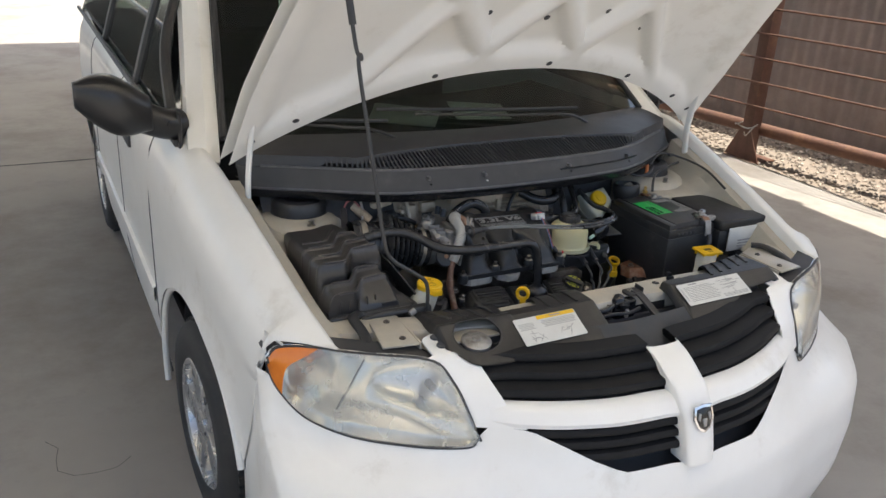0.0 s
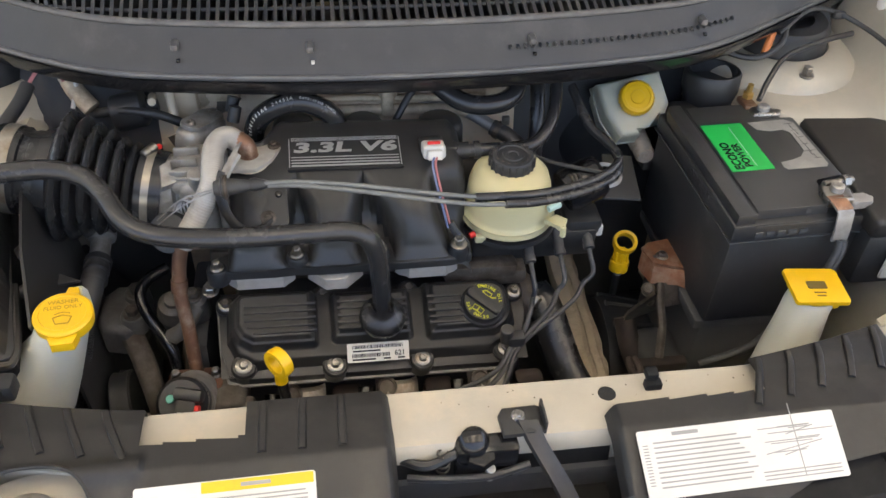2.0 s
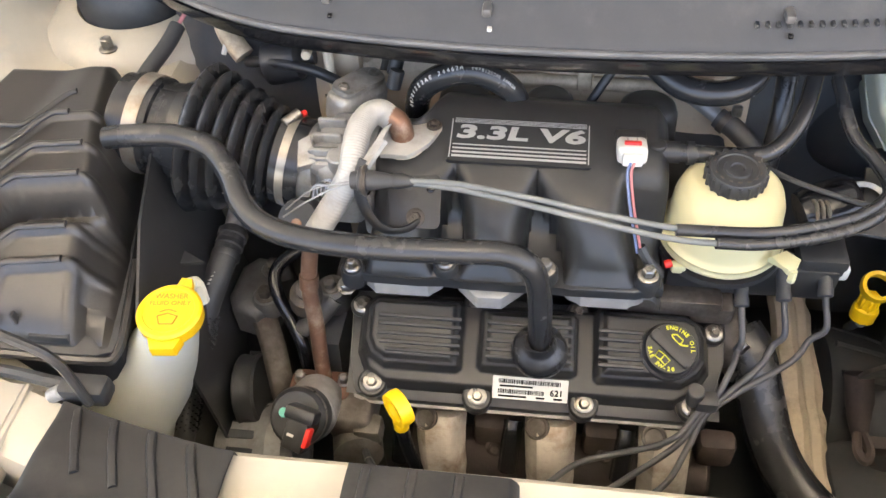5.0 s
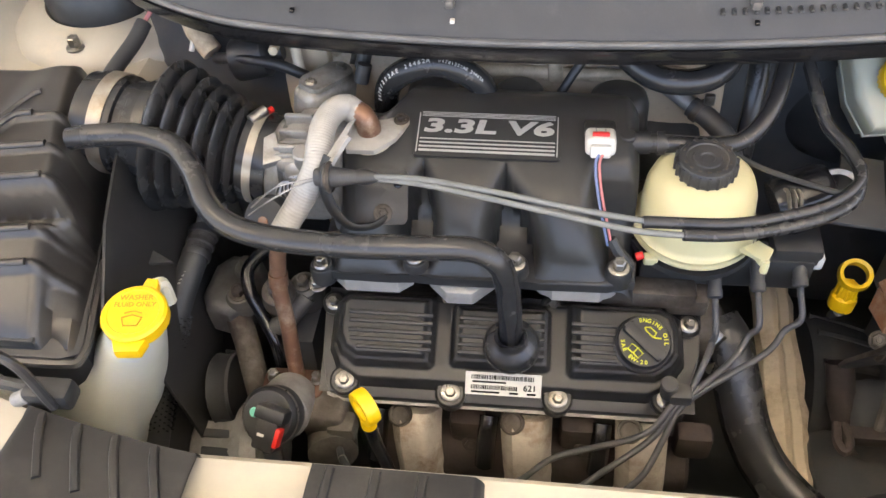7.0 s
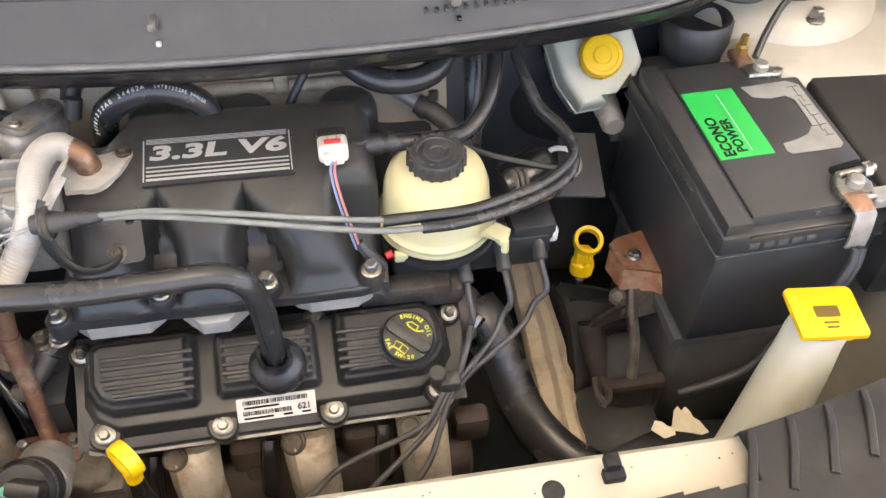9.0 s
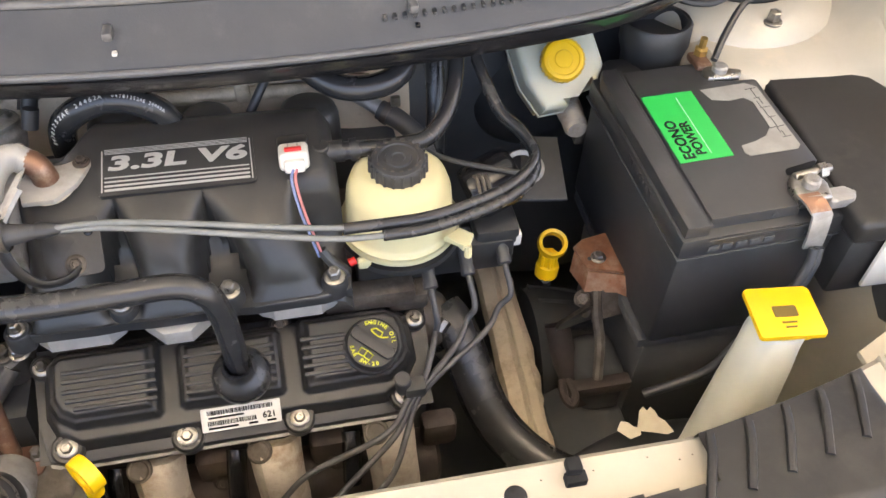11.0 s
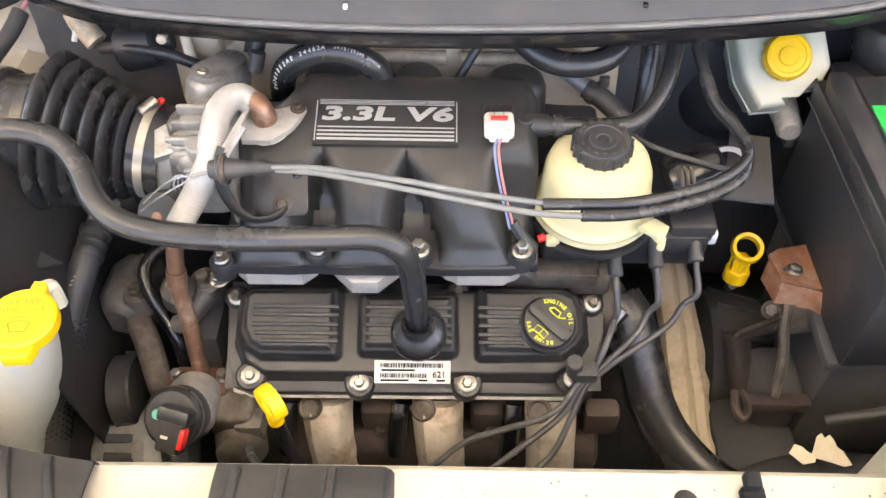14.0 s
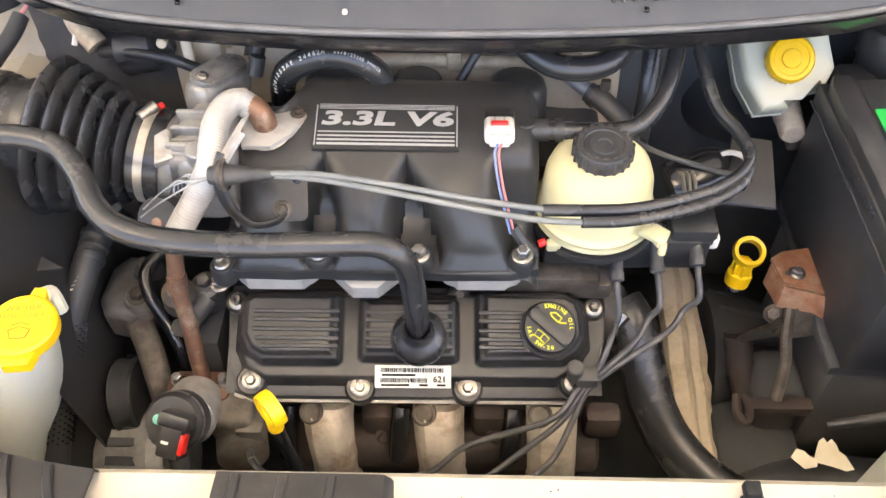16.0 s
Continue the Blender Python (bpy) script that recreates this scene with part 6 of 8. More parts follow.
def lower_intake():
    for x, w, b, tip in ((-0.228, 0.046, 0.031, 0.6695), (-0.126, 0.038, 0.014, 0.6585), (0.002, 0.044, 0.026, 0.6705)):
        o = [(x - w, 0.715), (x - w, 0.683), (x - w * 0.88, 0.678), (x - b - 0.004, tip + 0.004), (x - b, tip), (x + b, tip), (x + b + 0.004, tip + 0.004), (x + w * 0.88, 0.678), (x + w, 0.683), (x + w, 0.715)]
        li = part("lower_intake", prism(o, 0.892, 0.911, 0.003), BRIGHT, engine, "bare aluminium lower intake")
        part("casting_rib", box((x, 0.684, 0.9115), (w * 1.5, 0.004, 0.003), 0.001), BRIGHT, li)
    # cylinder heads and block
    part("cylinder_head", box((0, 0.018, -0.048), (0.44, 0.10, 0.06), 0.006, m=COVER), IRON, engine)
    part("cylinder_head", box((-0.09, 0.84, 0.84), (0.44, 0.14, 0.07), 0.01), IRON, engine)
    part("engine_block", box((-0.07, 0.77, 0.60), (0.44, 0.28, 0.34), 0.03), DEEP, engine)
    b = BM()
    box((0.085, 0.712, 0.862), (0.11, 0.03, 0.03), 0.008, bm=b)
    box((0.13, 0.718, 0.85), (0.05, 0.04, 0.03), 0.008, bm=b)
    part("head_end", b, IRON, engine)
    part("head_end", box((-0.284, 0.588, 0.768), (0.055, 0.075, 0.05), 0.012, 3), IRON, engine)
    part("head_lug", box((-0.262, 0.560, 0.770), (0.035, 0.03, 0.03), 0.008), IRON, engine)
    part("head_boss", lathe((-0.275, 0.545, 0.745), (0.3, -1, 0.2), [(0.03, -0.02), (0.03, 0.01), (0.018, 0.014), (0.0, 0.014)], 20), IRON, engine)
    # exhaust manifold shields: three pressed covers, each with a dark plug hole
    for x in (-0.182, -0.048, 0.088):
        rows = []
        for y, z, w, o in ((0.606, 0.742, 0.026, 0.0), (0.600, 0.757, 0.030, 0.0), (0.588, 0.762, 0.031, 0.0), (0.574, 0.755, 0.031, 0.0), (0.560, 0.730, 0.030, 0.001), (0.550, 0.69, 0.030, 0.003), (0.545, 0.62, 0.032, 0.004), (0.54, 0.54, 0.034, 0.004)):
            rows.append([(x + o + sx * w, y + 0.022 * max(0.0, abs(sx) - 0.5) ** 1.5 * 2.8, z - 0.020 * max(0.0, abs(sx) - 0.5) ** 1.5 * 2.8) for sx in (-1.0, -0.9, -0.75, -0.5, -0.2, 0.1, 0.4, 0.65, 0.85, 1.0)])
        sh = part("manifold_shield", sheet(rows, 0.003), EXHAUST, engine, "pressed metal exhaust shield")
        part("plug_hole", lathe((x - 0.016, 0.586, 0.7605), (-0.15, -0.55, 0.8), [(0.0, 0.0012), (0.010, 0.0012), (0.012, 0.003), (0.0145, 0.002), (0.015, -0.002)], 18), IRON, sh)
        part("manifold_port", box((x + 0.062, 0.605, 0.715), (0.045, 0.03, 0.05), 0.010), DARKRUST, engine)
        part("plug_boot", tube([(x - 0.045, 0.605, 0.74), (x - 0.047, 0.585, 0.725), (x - 0.05, 0.565, 0.69)], 0.012, 12, 4), GLOSSBLACK, engine)
    part("exhaust_log", rod((-0.24, 0.60, 0.66), (0.15, 0.605, 0.65), 0.035, 18), DARKRUST, engine)
    part("head_edge", box((-0.0, -0.0555, -0.030), (0.37, 0.003, 0.0025), 0.0008, m=COVER), EXHAUST, engine)
    for x, z in ((-0.115, 0.70), (0.022, 0.705), (-0.235, 0.69)):
        part("manifold_nut", bolt_mesh(frame_to((x, 0.588, z), (0, -0.8, 0.5)), 0.008, 0.012, 0.010), DARKRUST, engine)


lower_intake()


def dipsticks():
    # engine oil dipstick: an upright yellow loop on a dark tube
    nrm = Vector((-0.72, -0.68, 0.05)).normalized()
    up = Vector((-0.10, 0.02, 1.0))
    up = (up - nrm * up.dot(nrm)).normalized()
    across = up.cross(nrm).normalized()
    c = Vector((-0.198, 0.494, 0.938))
    d = thing("oil_dipstick", "yellow plastic oil dipstick loop on a dark tube", "dipstick", (-0.195, 0.50, 0.60))
    prof = [(0.0115, -0.0060), (0.0150, -0.0075), (0.0185, -0.0068), (0.0195, 0.0), (0.0185, 0.0068), (0.0150, 0.0075), (0.0115, 0.0060), (0.0108, 0.0), (0.0115, -0.0060)]
    part("handle", lathe((0, 0, 0), (0, 0, 1), prof, 36, m=Matrix.Translation(c) @ Matrix((across, up, nrm)).transposed().to_4x4()), YELLOW, d)
    part("stem", tube([c - up * 0.016, c - up * 0.024, c - up * 0.031], 0.0080, 12, 4), YELLOW, d)
    foot = c - up * 0.030
    part("tube", tube([foot, foot + Vector((0.004, -0.004, -0.04)), (-0.185, 0.485, 0.80), (-0.178, 0.49, 0.60)], 0.0070, 10, 6), GLOSSBLACK, d)
    # transmission dipstick by the battery
    d = thing("transmission_dipstick", "yellow ring-topped transmission dipstick beside the battery", "dipstick", (0.325, 0.76, 0.55))
    c = Vector((0.328, 0.767, 0.844))
    ring = lathe(c, (-0.05, -0.42, 1), [(0.0140, -0.006), (0.0185, -0.007), (0.0200, 0.0), (0.0185, 0.007), (0.0140, 0.006), (0.0132, 0.0), (0.0140, -0.006)], 32)
    part("ring", ring, YELLOW, d)
    part("cap", lathe((0.3225, 0.758, 0.796), (0.05, 0.12, 1), [(0.0, 0), (0.0150, 0), (0.0155, 0.014), (0.0145, 0.018), (0.0110, 0.020), (0.0105, 0.036), (0.0, 0.037)], 20), YELLOW, d)
    b = BM()
    for k in range(7):
        a = 2 * math.pi * k / 7
        box((0.0108 * math.cos(a), 0.0108 * math.sin(a), 0.027), (0.004, 0.004, 0.018), 0.001, 1, bm=b, m=frame_to((0.3225, 0.758, 0.796), (0.05, 0.12, 1)))
    part("cap_ribs", b, YELLOW, d)
    part("tube", tube([(0.318, 0.746, 0.800), (0.330, 0.775, 0.765), (0.352, 0.82, 0.70), (0.385, 0.89, 0.60)], 0.0065, 10, 6), DEEP, d)


dipsticks()


def throttle_body():
    t = thing("throttle_valve_housing", "cast aluminium throttle housing at the intake's end", "throttle valve", (-0.32, 0.79, 0.95))
    part("bore", lathe((-0.355, 0.790, 0.978), (1, -0.02, 0.02), [(0.046, -0.01), (0.05, 0.0), (0.05, 0.02), (0.044, 0.024), (0.044, 0.09), (0.0, 0.09)], 32), ALU, t)
    part("casting", box((-0.302, 0.785, 0.980), (0.050, 0.105, 0.095), 0.014, 3), ALU, t)
    part("web", box((-0.318, 0.775, 1.018), (0.030, 0.075, 0.020), 0.006, 2), ALU, t)
    part("boss", rod((-0.300, 0.745, 1.015), (-0.298, 0.742, 1.040), 0.012, 18), ALU, t)
    part("flange", box((-0.268, 0.785, 0.985), (0.014, 0.13, 0.10), 0.006), ALU, t)
    T = pose(-0.306, 0.872, 1.012, -12, 6, -32)
    part("sensor_housing", box((0, 0, 0), (0.040, 0.084, 0.046), 0.014, 3, m=T), ALU, t, "grey cast sensor housing")
    part("sensor_cover", prism(round_rect(0.034, 0.074, 0.014), 0.022, 0.028, 0.002, m=T), ALU, t)
    for y in (-0.026, 0.026):
        part("sensor_screw", bolt_mesh(T @ pose(0, y, 0.028), 0.005, 0.007, 0.006), ZINC, t)
    part("sensor_neck", tube([(-0.300, 0.835, 0.995), (-0.297, 0.815, 0.985), (-0.295, 0.80, 0.975)], 0.020, 14, 4), ALU, t)
    for k in range(3):
        part("casting_fin", box((-0.318, 0.752 + 0.026 * k, 1.030), (0.034, 0.007, 0.018), 0.003, m=None), ALU, t)
    part("stop_lug", prism([(0, 0), (0.022, 0.004), (0.018, 0.040), (0.004, 0.034)], 0, 0.010, 0.003, m=pose(-0.345, 0.735, 1.018, 24, 0, 14)), ALU, t)
    for p in ((-0.262, 0.895, 1.035), (-0.258, 0.868, 1.035)):
        part("plug", tube([p, (p[0] + 0.006, p[1] + 0.008, p[2] + 0.02)], 0.009, 10, 2), BLACK, t)
    # bell crank drum and spring under the cables
    part("cable_drum", lathe((-0.335, 0.690, 0.985), (-0.2, -0.75, 0.55), [(0.0, 0.012), (0.012, 0.012), (0.026, 0.008), (0.028, 0.0), (0.026, -0.012), (0, -0.012)], 26), DULL, t, "dark throttle drum")
    part("drum_mark", lathe((-0.335, 0.690, 0.985), (-0.2, -0.75, 0.55), [(0.0, 0.0135), (0.006, 0.0135), (0.006, 0.011)], 10), RUST, t)
    coil = [(-0.318 + 0.014 * math.cos(a) + 0.0006 * a, 0.712 + 0.014 * math.sin(a) * 0.7 + 0.0006 * a, 1.0 + 0.012 * math.sin(a)) for a in [k * 0.5 for k in range(70)]]
    part("return_spring", tube(coil, 0.0018, 5, 1), ZINC, t)
    for k in range(4):
        part("casting_rib", box((-0.318, 0.745 + 0.02 * k, 1.028), (0.028, 0.004, 0.008), 0.001), ALU, t)


throttle_body()


def egr():
    e = thing("egr_pipe", "silver-sleeved recirculation pipe running down to rusty metal", "pipe", (-0.28, 0.68, 0.8))
    top = [(-0.246, 0.791, 1.054), (-0.256, 0.792, 1.061), (-0.267, 0.782, 1.064), (-0.2735, 0.760, 1.063), (-0.2745, 0.735, 1.057), (-0.2765, 0.712, 1.043), (-0.290, 0.697, 1.020), (-0.309, 0.681, 0.994), (-0.321, 0.674, 0.976)]
    part("sleeve", tube(top, 0.0142, 20, 44, radii=lambda u: 1 + 0.013 * math.sin(u * 2 * math.pi * 74)), SLEEVE, e, "silver corrugated heat sleeve", sharp=80)
    part("elbow", tube([(-0.251, 0.792, 1.057), (-0.240, 0.789, 1.053), (-0.234, 0.785, 1.046), (-0.232, 0.784, 1.030)], 0.0132, 16, 6), COPPER, e, "rusty bare elbow")
    fl = [(-0.253, 0.752), (-0.222, 0.752), (-0.202, 0.772), (-0.190, 0.800), (-0.191, 0.808), (-0.200, 0.811), (-0.228, 0.809), (-0.252, 0.802), (-0.260, 0.782)]
    part("flange", prism(fl, 1.029, 1.035, 0.002), BRIGHT, e, "pale steel flange")
    part("flange_seat", lathe((-0.232, 0.786, 1.012), (0, 0, 1), [(0.028, 0.0), (0.029, 0.015), (0.0, 0.016)], 26), PAPER, e)
    part("flange_bolt", bolt_mesh(Matrix.Translation((-0.199, 0.803, 1.035)), 0.006, 0.009, 0.007), IRON, e)
    low = [(-0.319, 0.675, 0.980), (-0.328, 0.669, 0.950), (-0.333, 0.656, 0.905), (-0.329, 0.641, 0.865), (-0.326, 0.622, 0.825), (-0.324, 0.610, 0.79)]
    part("lower_pipe", tube(low, 0.0094, 16, 8), COPPER, e, "copper-brown lower pipe")
    part("collar", tube([(-0.3315, 0.662, 0.926), (-0.333, 0.657, 0.910)], 0.0112, 16, 1), COPPER, e)
    # valve it feeds: cast flange, round motor and plug
    v = thing("egr_valve", "round grimy valve body with a black plug", "valve", (-0.32, 0.54, 0.70))
    part("seat", prism(round_rect(0.070, 0.034, 0.010, cx=-0.326, cy=0.600), 0.772, 0.788, 0.003), ALU, v)
    part("seat_plate", prism(round_rect(0.074, 0.038, 0.010, cx=-0.326, cy=0.600), 0.788, 0.795, 0.002), BROWNSTEEL, v)
    for x in (-0.352, -0.298):
        part("bolt", bolt_mesh(Matrix.Translation((x, 0.606, 0.795)), 0.006, 0.008, 0.012), ZINC, v)
    part("body", lathe((-0.328, 0.580, 0.785), (-0.06, -0.72, 0.45), [(0.0, -0.01), (0.033, -0.01), (0.034, 0.03), (0.031, 0.034), (0.031, 0.045)], 30), ALU, v)
    part("motor", lathe((-0.331, 0.553, 0.803), (-0.06, -0.55, 0.75), [(0.032, 0.0), (0.0335, 0.006), (0.0335, 0.026), (0.029, 0.033), (0.0, 0.034)], 30), DULL, v)
    part("motor_rim", lathe((-0.331, 0.553, 0.803), (-0.06, -0.55, 0.75), [(0.0335, 0.021), (0.0347, 0.024), (0.0335, 0.027)], 30), ZINC, v)
    m = frame_to((-0.333, 0.528, 0.838), (-0.06, -0.55, 0.75))
    Q = pose(-0.322, 0.512, 0.842, 38, 4, -14)
    part("plug", box((0, 0, 0), (0.026, 0.046, 0.022), 0.004, m=Q), BLACK, v)
    part("plug_shoulder", box((0, 0.018, 0.002), (0.036, 0.016, 0.024), 0.004, m=Q), BLACK, v)
    part("plug_lock", box((0.0145, -0.004, 0.006), (0.006, 0.022, 0.014), 0.002, m=Q), RED, v)
    part("plug_print", box((-0.004, -0.006, 0.0112), (0.008, 0.003, 0.0006), 0, m=Q), PALE, v)
    part("green_dot", lathe((-0.345, 0.532, 0.8405), (-0.06, -0.55, 0.75), [(0, 0.002), (0.005, 0.002), (0.006, 0)], 10), surface("teal_paint", (0.15, 0.5, 0.4), rough=0.5), v)
    part("plug_lead", tube([(-0.318, 0.496, 0.828), (-0.313, 0.478, 0.80), (-0.308, 0.465, 0.75)], 0.011, 10, 6), BLACK, v)


egr()


def breather_hose():
    h = thing("breather_hose", "glossy black breather hose from filter box to valve cover", "hose", (-0.3, 0.66, 0.95))
    pts = [(-0.558, 0.735, 1.056), (-0.525, 0.735, 1.061), (-0.475, 0.737, 1.061), (-0.437, 0.728, 1.055), (-0.408, 0.700, 1.046), (-0.385, 0.664, 1.036), (-0.355, 0.641, 1.030), (-0.305, 0.628, 1.027), (-0.23, 0.624, 1.025),
           (-0.155, 0.628, 1.022), (-0.105, 0.632, 1.018), (-0.080, 0.630, 1.004), (-0.070, 0.628, 0.972), (-0.067, 0.624, 0.93), (-0.066, 0.621, 0.885)]
    part("hose", tube(pts, 0.0130, 20, 8), RUBBER, h)
    part("boot", lathe((-0.066, 0.624, 0.856), (0, -0.2, 1), [(0.026, 0.0), (0.0305, 0.005), (0.032, 0.012), (0.031, 0.019), (0.027, 0.025), (0.020, 0.029), (0.0155, 0.034), (0.0140, 0.044)], 36), RUBBER, h, "flared rubber grommet")


breather_hose()


def intake_boot():
    """Corrugated rubber duct between the filter box and the throttle body."""
    t = thing("intake_boot", "black corrugated rubber intake duct with steel clamps", "duct", (-0.46, 0.77, 0.95))
    a, b = Vector((-0.492, 0.803, 1.004)), Vector((-0.352, 0.790, 0.978))
    d = (b - a)
    L = d.length
    prof = [(0.062, -0.015), (0.064, 0.0)]
    n = 6
    for k in range(n):
        r = 0.092 - 0.030 * k / (n - 1)
        x0 = 0.006 + (L - 0.040) * k / n
        w = (L - 0.040) / n
        prof += [(r - 0.019, x0), (r - 0.009, x0 + w * 0.10), (r - 0.003, x0 + w * 0.22), (r, x0 + w * 0.44), (r - 0.003, x0 + w * 0.64), (r - 0.010, x0 + w * 0.78), (r - 0.020, x0 + w * 0.90)]
    prof += [(0.0545, L - 0.034), (0.0545, L), (0.05, L)]
    part("bellows", lathe(a, d, prof, 44), RUBBER, t)
    part("clamp", lathe(a + d * (1 - 0.020 / L), d, [(0.0548, -0.005), (0.0556, -0.005), (0.0556, 0.005), (0.0548, 0.005)], 36), BANDSHEEN, t, "worm-drive hose clamp")
    p = a + d * (1 - 0.020 / L) + Vector((0.007, 0.012, 0.0565))
    part("clamp_screw", rod(p - Vector((0.008, 0.010, 0.002)), p + Vector((0.006, 0.008, 0.0)), 0.0068, 12), ZINC, t)
    part("plug_end", rod(p + Vector((0.008, 0.010, -0.004)), p + Vector((0.011, 0.015, -0.005)), 0.0040, 10), RED, t)
    for k in range(5):
        g = radians(200 + 9 * k)
        part("clamp_slot", box((0, 0, 0), (0.0024, 0.004, 0.0008), 0, m=frame_to(a + d * (1 - 0.020 / L), d) @ Matrix.Rotation(g, 4, "Z") @ pose(0.0557, 0, 0, 0, 90, 0)), INK, t)
    # neck and clamp on the filter box side
    part("neck", lathe(a - d * 0.62, d, [(0.056, 0), (0.056, 0.014), (0.060, 0.015), (0.060, 0.048), (0.056, 0.050), (0.056, 0.060), (0.0575, 0.061), (0.0575, 0.095), (0.066, 0.098)], 40), RUBBER, t)
    part("clamp", lathe(a - d * 0.40, d, [(0.0602, -0.0085), (0.0614, -0.0085), (0.0614, 0.0085), (0.0602, 0.0085)], 40), BANDSHEEN, t, "flat steel band clamp")


intake_boot()


def hoses():
    # heater hose arch with its printed code
    h = thing("heater_hose", "thick black heater hose arching behind the intake", "hose", (-0.17, 0.89, 0.9))
    pts = [(-0.230, 0.880, 0.955), (-0.233, 0.876, 1.000), (-0.216, 0.862, 1.046), (-0.173, 0.861, 1.068), (-0.135, 0.862, 1.058), (-0.111, 0.864, 1.028), (-0.102, 0.864, 0.96)]
    part("hose", tube(pts, 0.0150, 20, 10), RUBBER, h)
    P = spline(pts, 40)
    def stamp(text, first, step, size):
        for k, ch in enumerate(text):
            i = first + k * step
            if ch != " ":
                d = (P[i + 1] - P[i - 1]).normalized()
                out = Vector((0.1, -0.62, 0.78))
                out = (out - d * out.dot(d)).normalized()
                turn = Matrix((d, out.cross(d), out)).transposed().to_4x4()
                lettering(ch, size, Matrix.Translation(P[i] + out * 0.0152) @ turn, PALE, h, 0.0002, name="stamped_letter")
    stamp("04781252AE 24462A", 58, 4, 0.0070)
    stamp("04781252AE 24462A", 132, 3, 0.0052)
    # vacuum hose to the right with its elbow
    v = thing("vacuum_hose", "black brake vacuum hose behind the fluid reservoir", "hose", (0.14, 0.82, 0.9))
    part("hose", tube([(0.045, 0.805, 1.010), (0.085, 0.800, 1.013), (0.14, 0.797, 1.015), (0.172, 0.803, 1.018), (0.198, 0.83, 1.030), (0.215, 0.872, 1.050), (0.226, 0.93, 1.085)], 0.0100, 14, 8), RUBBER, v)
    part("valve", tube([(0.028, 0.806, 1.008), (0.075, 0.802, 1.012)], 0.0125, 14, 2), BLACK, v)
    part("collar", tube([(0.082, 0.801, 1.0125), (0.090, 0.801, 1.0128)], 0.013, 14, 1), BLACK, v)
    # upper heater hoses near the firewall
    v = thing("heater_return_hose", "black return hose joining a metal pipe by a spring clamp", "hose", (0.1, 0.9, 0.95))
    part("hose", tube([(0.03, 0.905, 1.070), (0.070, 0.872, 1.052), (0.105, 0.862, 1.048), (0.140, 0.870, 1.050), (0.160, 0.892, 1.060), (0.165, 0.93, 1.09)], 0.0145, 16, 8), RUBBER, v)
    part("lower_hose", tube([(0.128, 0.898, 0.985), (0.150, 0.882, 0.978), (0.172, 0.862, 0.96), (0.185, 0.84, 0.92)], 0.0125, 14, 8), DULL, v)
    part("metal_pipe", tube([(-0.10, 0.955, 1.0), (0.03, 0.945, 1.0), (0.085, 0.930, 0.998), (0.132, 0.897, 0.984)], 0.0095, 14, 8), ALU, v)
    part("spring_clamp", tube([(0.134, 0.895, 0.983), (0.140, 0.890, 0.981)], 0.0145, 14, 1), IRON, v)
    part("clamp_ear", box((0.147, 0.892, 1.0), (0.012, 0.008, 0.014), 0.002), ZINC, v)
    part("riser", tube([(0.205, 0.97, 1.09), (0.200, 0.93, 1.05), (0.196, 0.89, 1.0), (0.19, 0.86, 0.93)], 0.012, 14, 8), RUBBER, v)
    part("thin_line", tube([(0.03, 0.92, 1.08), (0.00, 0.905, 1.045), (-0.025, 0.885, 1.01)], 0.0055, 10, 6), BLACK, v)
    # lower radiator hose on the battery side
    r = thing("radiator_hose", "broad black radiator hose bending down beside the frame rail", "hose", (0.23, 0.6, 0.6))
    part("hose", tube([(0.176, 0.728, 0.788), (0.190, 0.703, 0.778), (0.203, 0.660, 0.745), (0.216, 0.622, 0.715), (0.238, 0.588, 0.690), (0.276, 0.552, 0.670), (0.34, 0.515, 0.65)], 0.0285, 26, 8), RUBBER, r)
    part("clamp", tube([(0.182, 0.700, 0.768), (0.190, 0.693, 0.760)], 0.0285, 22, 1), ZINC, r)
    part("clamp_ear", tube([(0.168, 0.693, 0.795), (0.178, 0.700, 0.805)], 0.008, 8, 2), ZINC, r)
    part("outlet", lathe((0.165, 0.715, 0.78), (-0.5, 0.5, 0.4), [(0.025, -0.02), (0.03, 0.0), (0.034, 0.02), (0.03, 0.04), (0, 0.045)], 22), IRON, r)
    # hose on the passenger side with printed code and mesh sleeve
    r = thing("coolant_hose", "black coolant hose with a braided sleeve beside the washer bottle", "hose", (-0.46, 0.62, 0.7))
    part("hose", tube([(-0.456, 0.752, 0.892), (-0.457, 0.732, 0.890), (-0.463, 0.694, 0.878), (-0.475, 0.657, 0.850), (-0.486, 0.612, 0.810), (-0.497, 0.550, 0.750), (-0.505, 0.50, 0.70)], 0.0165, 20, 8), DULL, r)
    part("collar", lathe((-0.457, 0.733, 0.890), (0.02, 0.97, 0.12), [(0.016, -0.025), (0.018, -0.022), (0.018, -0.016), (0.0155, -0.014), (0.0155, -0.008), (0.018, -0.006), (0.018, 0.0), (0.0155, 0.002), (0.0155, 0.006), (0.019, 0.008), (0.019, 0.016), (0, 0.016)], 22), BLACK, r)
    b = BM()
    for i in range(40):
        for j in range(10):
            a = 2 * math.pi * (j + 0.5 * (i % 2)) / 10
            p = Vector((-0.476, 0.652, 0.846)).lerp(Vector((-0.497, 0.548, 0.748)), i / 40)
            box((0, 0, 0), (0.004, 0.002, 0.0012), 0, bm=b, m=frame_to(p, (-0.15, -0.73, -0.68)) @ Matrix.Rotation(a, 4, "Z") @ Matrix.Translation((0.0172, 0, 0)))
    part("braid", b, RUBBER, r)
